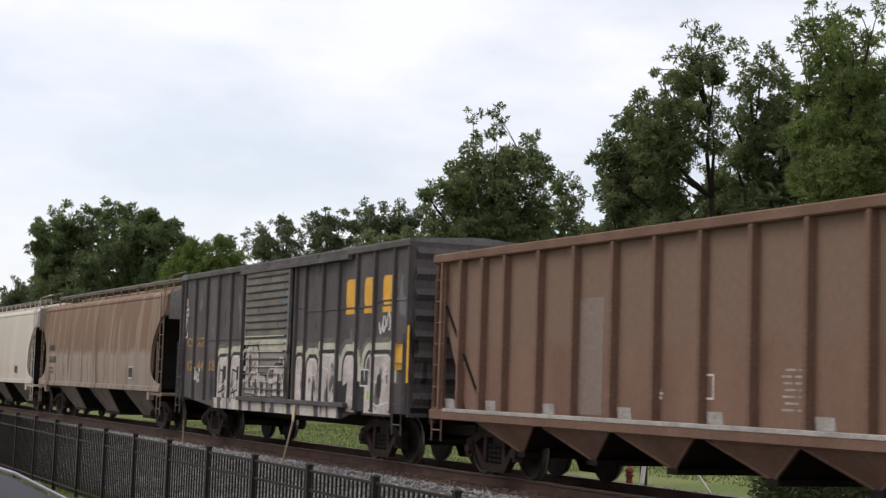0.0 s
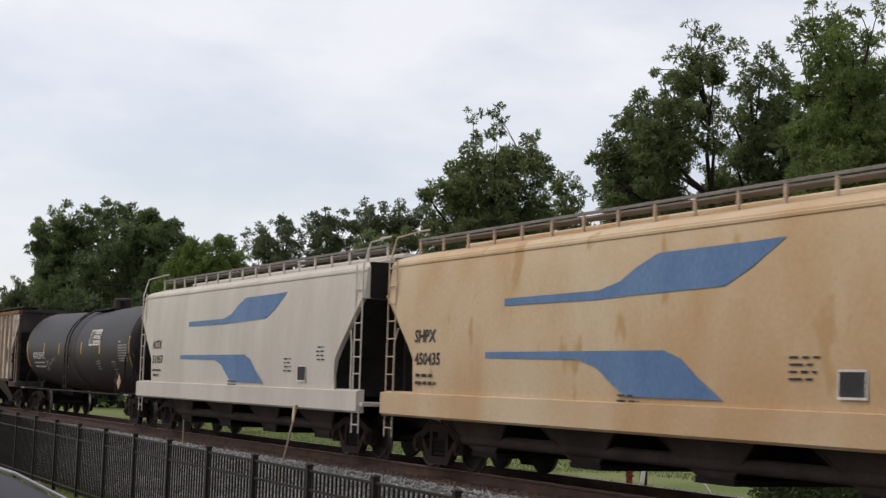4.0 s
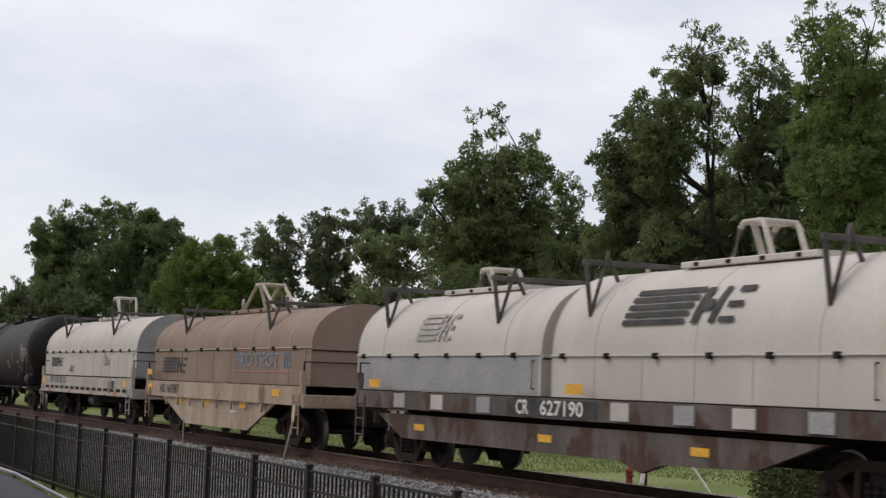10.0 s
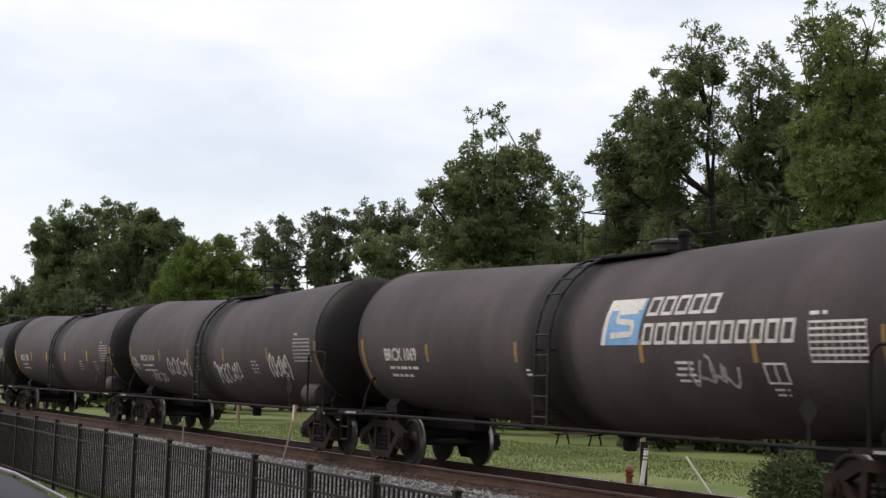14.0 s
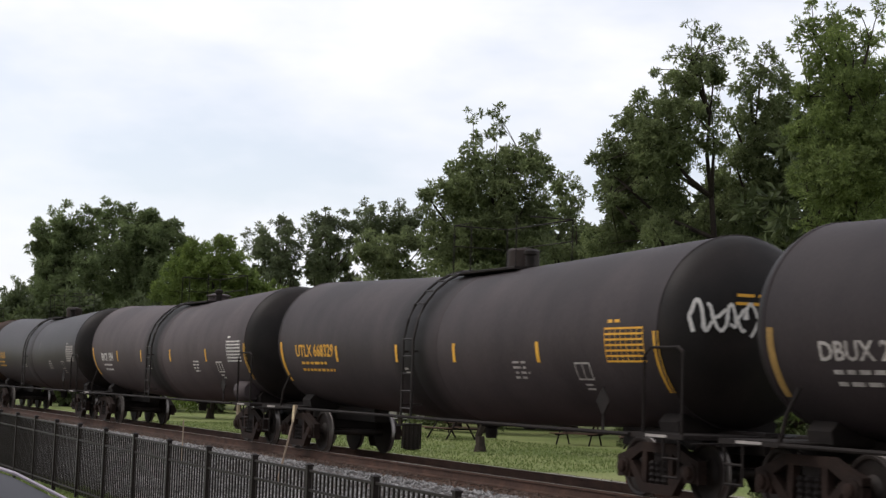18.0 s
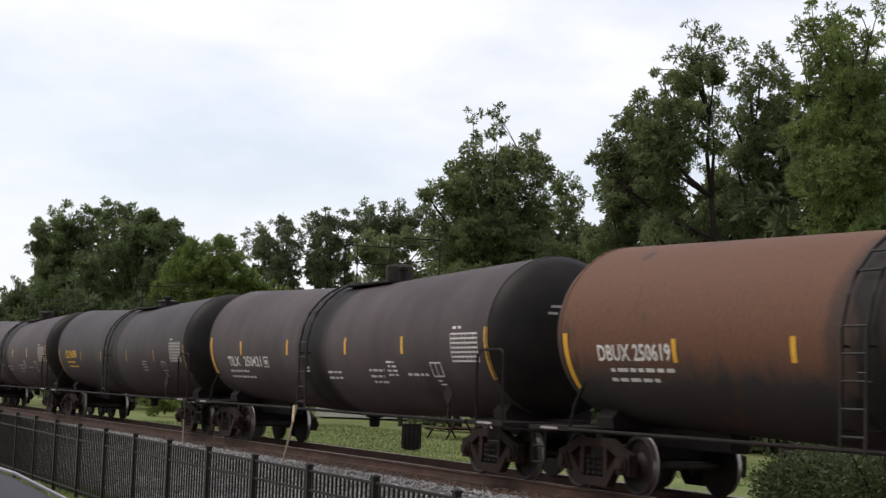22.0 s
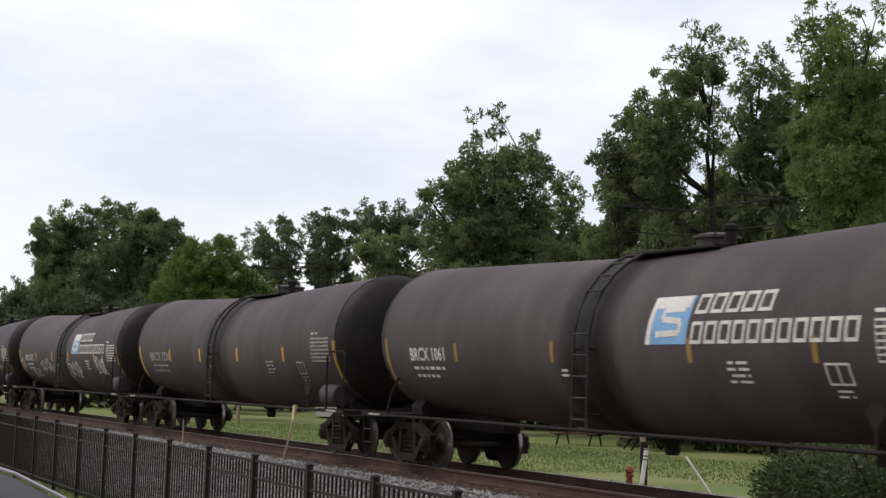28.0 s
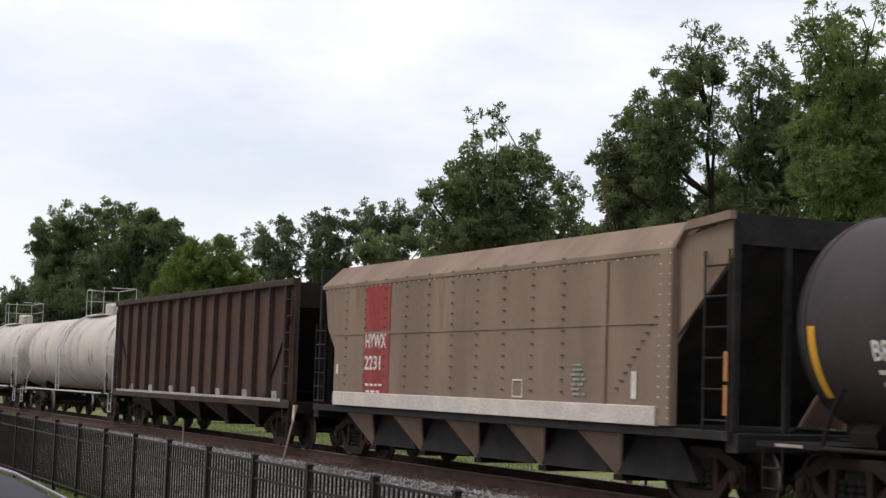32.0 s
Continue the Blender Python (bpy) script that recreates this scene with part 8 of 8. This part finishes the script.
def house():
    h = thing("house", "small white house with a pale metal hip roof", "house", (-89.2, 38.6, GROUND + 0.1), rz=-25)
    siding = surf("white_siding", (0.6, 0.6, 0.58), (0.68, 0.68, 0.66), 0.8, big=1.5)
    tin = surf("pale_metal_roof", (0.5, 0.51, 0.52), (0.58, 0.59, 0.6), 0.5, 0.3, big=1.5)
    part("wall", Shape().box(-3.6, 3.6, -4.2, 4.2, 0, 4.35), siding, h)
    part("roof", Shape().add([(-4.1, -4.8, 4.35), (4.1, -4.8, 4.35), (4.1, 4.8, 4.35), (-4.1, 4.8, 4.35), (0, -1.2, 6.2), (0, 1.2, 6.2)],
                             [(0, 1, 4), (1, 2, 5, 4), (2, 3, 5), (3, 0, 4, 5), (3, 2, 1, 0)]), tin, h, "pale metal hip roof")
    part("fascia", Shape().box(-4.1, 4.1, -4.8, 4.8, 4.2, 4.34), siding, h)
    part("chimney", Shape().bbox(-0.3, 0.3, -0.6, -0.1, 5.6, 6.9, 0.02), surf("brick_red", (0.25, 0.11, 0.08), (0.3, 0.15, 0.11), 0.9), h, "brick chimney")
    for y in (-2.4, 0.2, 2.6):
        w = part("window", Shape().box(3.6, 3.66, y - 0.5, y + 0.5, 2.0, 3.6), FENCEM, h)
        part("window_frame", Shape().box(3.6, 3.7, y - 0.6, y - 0.5, 1.9, 3.7).box(3.6, 3.7, y + 0.5, y + 0.6, 1.9, 3.7).box(3.6, 3.7, y - 0.6, y + 0.6, 3.6, 3.7).box(3.6, 3.72, y - 0.65, y + 0.65, 1.85, 1.95), siding, w)
    return h


house()


def picnic_table(x, y, rz):
    t = thing("picnic_table", "weathered dark picnic table on the lawn", "table", (x, y, GROUND), group="picnic tables in the park", rz=rz)
    for i in range(5):
        part("top_board", Shape().bbox(-0.9, 0.9, -0.36 + 0.15 * i, -0.23 + 0.15 * i, 0.72, 0.76, 0.006), TIE, t)
    for s in (-1, 1):
        part("bench", Shape().bbox(-0.9, 0.9, s * 0.72 - 0.13, s * 0.72 + 0.13, 0.42, 0.46, 0.006), TIE, t)
        part("leg_frame", Shape().tube([(s * 0.65, -0.7, 0), (s * 0.65, -0.2, 0.72)], 0.035).tube([(s * 0.65, 0.7, 0), (s * 0.65, 0.2, 0.72)], 0.035).tube([(s * 0.65, -0.8, 0.4), (s * 0.65, 0.8, 0.4)], 0.035), DARKSTEEL, t)
    return t


for x, y, rz in ((-58.3, 27.8, 10), (-54.2, 31.2, 40), (-50.4, 31.8, -20), (-66.6, 32.4, 60)):
    picnic_table(x, y, rz)

bin_ = thing("litter_bin", "dark slatted litter bin on the lawn", "bin", (-47.8, 21.4, GROUND))
part("body", Shape().turned([(0.02, 0.24), (0.04, 0.27), (0.78, 0.31), (0.8, 0.33), (0.84, 0.33), (0.84, 0.28)], "z", 16), DARKSTEEL, bin_)
for i in range(14):
    a = 2 * math.pi * i / 14
    part("slat", Shape().bbox(-0.035, 0.035, -0.012, 0.012, 0.05, 0.8, 0.005), FENCEM, bin_, at=(0.305 * math.cos(a), 0.305 * math.sin(a), 0)).rotation_euler = (0, 0, a + math.pi / 2)

park_tree = [(-0.9, 5.2, 1.4), (0.8, 5.6, 1.5), (0, 6.6, 1.4), (-1.6, 6.2, 1.1), (1.8, 6.4, 1.1), (0.2, 4.4, 1.2)]
tree(-47.3, 23.6, [(u * 0.7, z * 0.72 + 0.3, r * 0.65) for u, z, r in park_tree], "young park tree with dark trunk", LEAF_S, 0.17, 41, 0.16, 0)

hyd = thing("fire_hydrant", "faded red fire hydrant by the road", "hydrant", (-29.9, 18.46, GROUND))
hyd.scale = (0.75, 0.75, 0.75)
redp = surf("hydrant_red", (0.2, 0.05, 0.032), (0.26, 0.07, 0.045), 0.6)
part("barrel", Shape().turned([(0, 0.13), (0.04, 0.13), (0.05, 0.09), (0.5, 0.09), (0.52, 0.12), (0.56, 0.12), (0.62, 0.09), (0.68, 0.03)], "z", 14), redp, hyd)
for k in (-1, 1):
    part("nozzle", Shape().turned([(0.08, 0.05), (0.15, 0.05), (0.16, 0.03)], "x", 10, (0, 0, 0.42)), redp, hyd).rotation_euler = (0, 0, 0 if k > 0 else math.pi)

marker = thing("marker_post", "white leaning marker post", "post", (-30.45, 19.1, GROUND))
part("post", Shape().tube([(0, 0, 0), (0.02, 0.1, 0.86)], 0.05, 10), WHITEP, marker)
for k in (0.62, 0.7, 0.84):
    part("band", Shape().turned([(k - 0.012, 0.0525), (k + 0.012, 0.0525)], "z", 10, (0.0233 * k, 0.116 * k, 0)), DARKSTEEL, marker, "dark band")
tagged(part("guy_guard", Shape().tube([(-26.95, 18.62, GROUND), (-27.5, 18.27, 0.33)], 0.026, 8), WHITEP), "white plastic guy wire guard", "guy guard")
tagged(part("wooden_post", Shape().tube([(-30.6, 19.25, GROUND), (-30.6, 19.25, 0.5)], 0.085, 10), BARK), "dark short wooden post by the road", "post")

rail_fence = thing("rail_fence", "dark wooden post and rail fence", "fence", (0, 0, GROUND))
for i in range(9):
    x, y = -31.5 + 2.4 * i, 23.6 + 0.1 * i
    part("post", Shape().bbox(x - 0.07, x + 0.07, y - 0.07, y + 0.07, 0, 0.95, 0.015), BARK, rail_fence)
    if i < 8:
        for z in (0.45, 0.8):
            part("rail", Shape().tube([(x, y, z), (x + 2.4, y + 0.1, z - 0.03)], 0.045, 6), BARK, rail_fence)

# shrubs at the track side
rgb = np.random.default_rng(77)
for x, y, w, h in ((-26.2, 19.9, 0.9, 0.85), (-24.6, 19.6, 1.3, 1.1), (-22.6, 19.2, 1.4, 1.25), (-20.6, 19.8, 1.5, 1.3), (-18.6, 19.4, 1.4, 1.4), (-26.6, 22.4, 1.2, 1.0),
                   (-37.5, 30.2, 1.7, 1.6), (-34.6, 28.6, 1.6, 1.5), (-31.8, 27.6, 1.7, 1.7), (-29.0, 26.4, 1.6, 1.5), (-26.4, 25.6, 1.7, 1.7), (-23.8, 24.6, 1.6, 1.6), (-21.4, 23.8, 1.6, 1.6)):
    bush = thing("shrub", "dense dark green shrub beside the track", "shrub", (x, y, GROUND))
    n = 4400
    p = rgb.normal(0, 1, (n, 3))
    p = p / np.linalg.norm(p, axis=1)[:, None] * rgb.uniform(0.35, 1.0, (n, 1)) ** 0.6 * np.array([w, w * 0.8, h * 0.75]) * (1 + 0.2 * np.sin(5 * p[:, :1]))
    p[:, 2] = np.abs(p[:, 2] + h * 0.35)
    part("foliage", leaves("foliage", p, rgb.uniform(0.07, 0.14, n), p / (np.linalg.norm(p, axis=1)[:, None] + 0.1), LEAF_S, rgb), None, bush)
    stems = Shape()
    for k in range(7):
        a = k * 0.9
        stems.tube([(0.1 * math.cos(a), 0.1 * math.sin(a), 0), (0.3 * w * math.cos(a), 0.3 * w * math.sin(a), h * 0.5), (0.6 * w * math.cos(a), 0.5 * w * math.sin(a), h * 0.9)], 0.018, 5)
    part("stems", stems, BARK, bush)

# marker stakes between fence and track
stake = tagged(part("stake", Shape().bbox(-0.02, 0.02, -0.012, 0.012, 0, 1.05, 0.003), POLEWOOD), "thin pale wooden survey stake", "stake")
stake.location = (-38.6, 11.25, GROUND)
sign = thing("survey_sign", "leaning stake with a small faded yellow tag", "sign", (-30.62, 10.85, GROUND))
part("stake", Shape().tube([(0, 0, 0), (0.14, 0.31, 1.6)], 0.022, 8), POLEWOOD, sign)
part("tag", Shape().prism([(0.05, 1.27), (0.16, 1.27), (0.21, 1.6), (0.1, 1.6)], "y", 0.24, 0.255), surf("faded_yellow_tag", (0.55, 0.47, 0.3), (0.62, 0.54, 0.38), 0.7), sign, "faded cream yellow tag")


# ---- the parked car beside the fence ----
def parked_car():
    car = thing("parked_car", "dark parked sedan beside the fence", "car", (-11.83, 1.13, GROUND), rz=65)
    paint = surf("dark_purple_grey_paint", (0.02, 0.018, 0.022), (0.026, 0.023, 0.028), 0.5, 0.0, bump=0.0, grain=0.03, spec=0.15)
    glass = bpy.data.materials.new("car_glass")
    glass.use_nodes = True
    g = glass.node_tree.nodes["Principled BSDF"]
    g.inputs["Base Color"].default_value, g.inputs["Roughness"].default_value, g.inputs["Transmission Weight"].default_value = (0.55, 0.62, 0.62, 1), 0.03, 0.55
    strip_mat = surf("pale_lilac_trim_highlight", (0.5, 0.47, 0.54), (0.55, 0.52, 0.58), 0.4, 0.2, bump=0.0, grain=0.02)

    def sec(x, w, z0, z1, r=0.12):
        return [(x, -w, z0), (x, -w, z1 - r), (x, -w + r * 0.6, z1), (x, w - r * 0.6, z1), (x, w, z1 - r), (x, w, z0)]
    part("body", Shape().loft([sec(-2.25, 0.72, 0.35, 0.8), sec(-2.1, 0.85, 0.25, 0.98), sec(-1.3, 0.9, 0.22, 1.0), sec(0.8, 0.9, 0.22, 0.96), sec(1.9, 0.87, 0.24, 0.82), sec(2.3, 0.7, 0.35, 0.68)]), paint, car)
    roofline = [(-1.75, 1.0), (-1.2, 1.3), (-0.7, 1.43), (-0.1, 1.48), (0.35, 1.465), (0.65, 1.42), (0.95, 1.33), (1.3, 1.16), (1.65, 0.97)]
    rings = []
    for x, z in roofline:
        w = 0.62 + 0.2 * (1.48 - z) / 0.5
        rings.append([(x, -w, z - 0.06), (x, -w + 0.06, z - 0.01), (x, 0, z + 0.02), (x, w - 0.06, z - 0.01), (x, w, z - 0.06), (x, 0, z - 0.03)])
    part("roof", Shape().loft(rings), paint, car)
    for s in (-1, 1):
        inner = [(x, s * (0.64 + 0.2 * (1.48 - z) / 0.5), z - 0.1) for x, z in roofline[1:-1]]
        part("side_window", Shape().add(inner + [(1.45, s * 0.86, 0.97), (-1.45, s * 0.86, 0.99)], [tuple(range(len(inner) + 2))]), glass, car, "side glass")
        # Far strip paints the sky highlight on the roof edge; near one is trim.
        part("roof_trim", Shape().tube([(x, s * (0.635 + 0.2 * (1.48 - z) / 0.5), z + (0.01 if s > 0 else -0.1)) for x, z in roofline[1:]], 0.014 if s > 0 else 0.006, 6), strip_mat, car, "pale roof edge strip, painted highlight on the far side")
        # Added dark tube: gives the pillar's dark band, hides the roof's sky sheen.
        if s < 0:
            part("roof_rail", Shape().tube([(x, s * (0.6 + 0.2 * (1.48 - z) / 0.5), z + 0.015) for x, z in roofline[1:]], 0.04, 8), paint, car, "added dark tube along the roof edge")
        part("mirror", Shape().turned([(-0.1, 0.02), (-0.06, 0.08), (0.06, 0.08), (0.1, 0.03)], "x", 10, (0.95, s * 0.98, 1.02)), paint, car)
        for x in (-1.4, 1.4):
            w = part("wheel", Shape().turned([(-0.1, 0.2), (-0.1, 0.3), (-0.07, 0.33), (0.07, 0.33), (0.1, 0.3), (0.1, 0.2)], "y", 24, (x, s * 0.8, 0.33)), FENCEM, car)
            part("rim", Shape().turned([(-0.09, 0.02), (-0.08, 0.2), (0.08, 0.2), (0.09, 0.02)], "y", 20, (x, s * 0.8, 0.33)), GALV, w)
    part("windscreen", Shape().add([(0.72, -0.62, 1.36), (0.72, 0.62, 1.36), (1.62, 0.8, 0.985), (1.62, -0.8, 0.985)], [(0, 1, 2, 3)]), glass, car)
    return car


parked_car()


# ---- the train runs ----
def motions():
    for car, x in CARS:
        walk(car, [(t, pose(x + SPEED * t, TRACK, 0)) for t in (0.0, 8.0, 16.0, 24.0, 32.0)])
    # every wheelset turns alike about its axle, so those on the same end of a bogie share their keys
    spin = -SPEED / 0.457
    first = {}
    for wheel, end in WHEELS:
        if end not in first:
            rows = [(f / FPS, Matrix.Translation((end * 0.89, 0, 0.457)) @ Matrix.Rotation(-spin * f / FPS, 4, "Y")) for f in range(0, 32 * FPS + 1)]
            walk(wheel, rows)
            first[end] = wheel.animation_data
        else:
            wheel.rotation_mode = "QUATERNION"
            keys = wheel.animation_data_create()
            keys.action = first[end].action
            keys.action_slot = first[end].action_slot


motions()
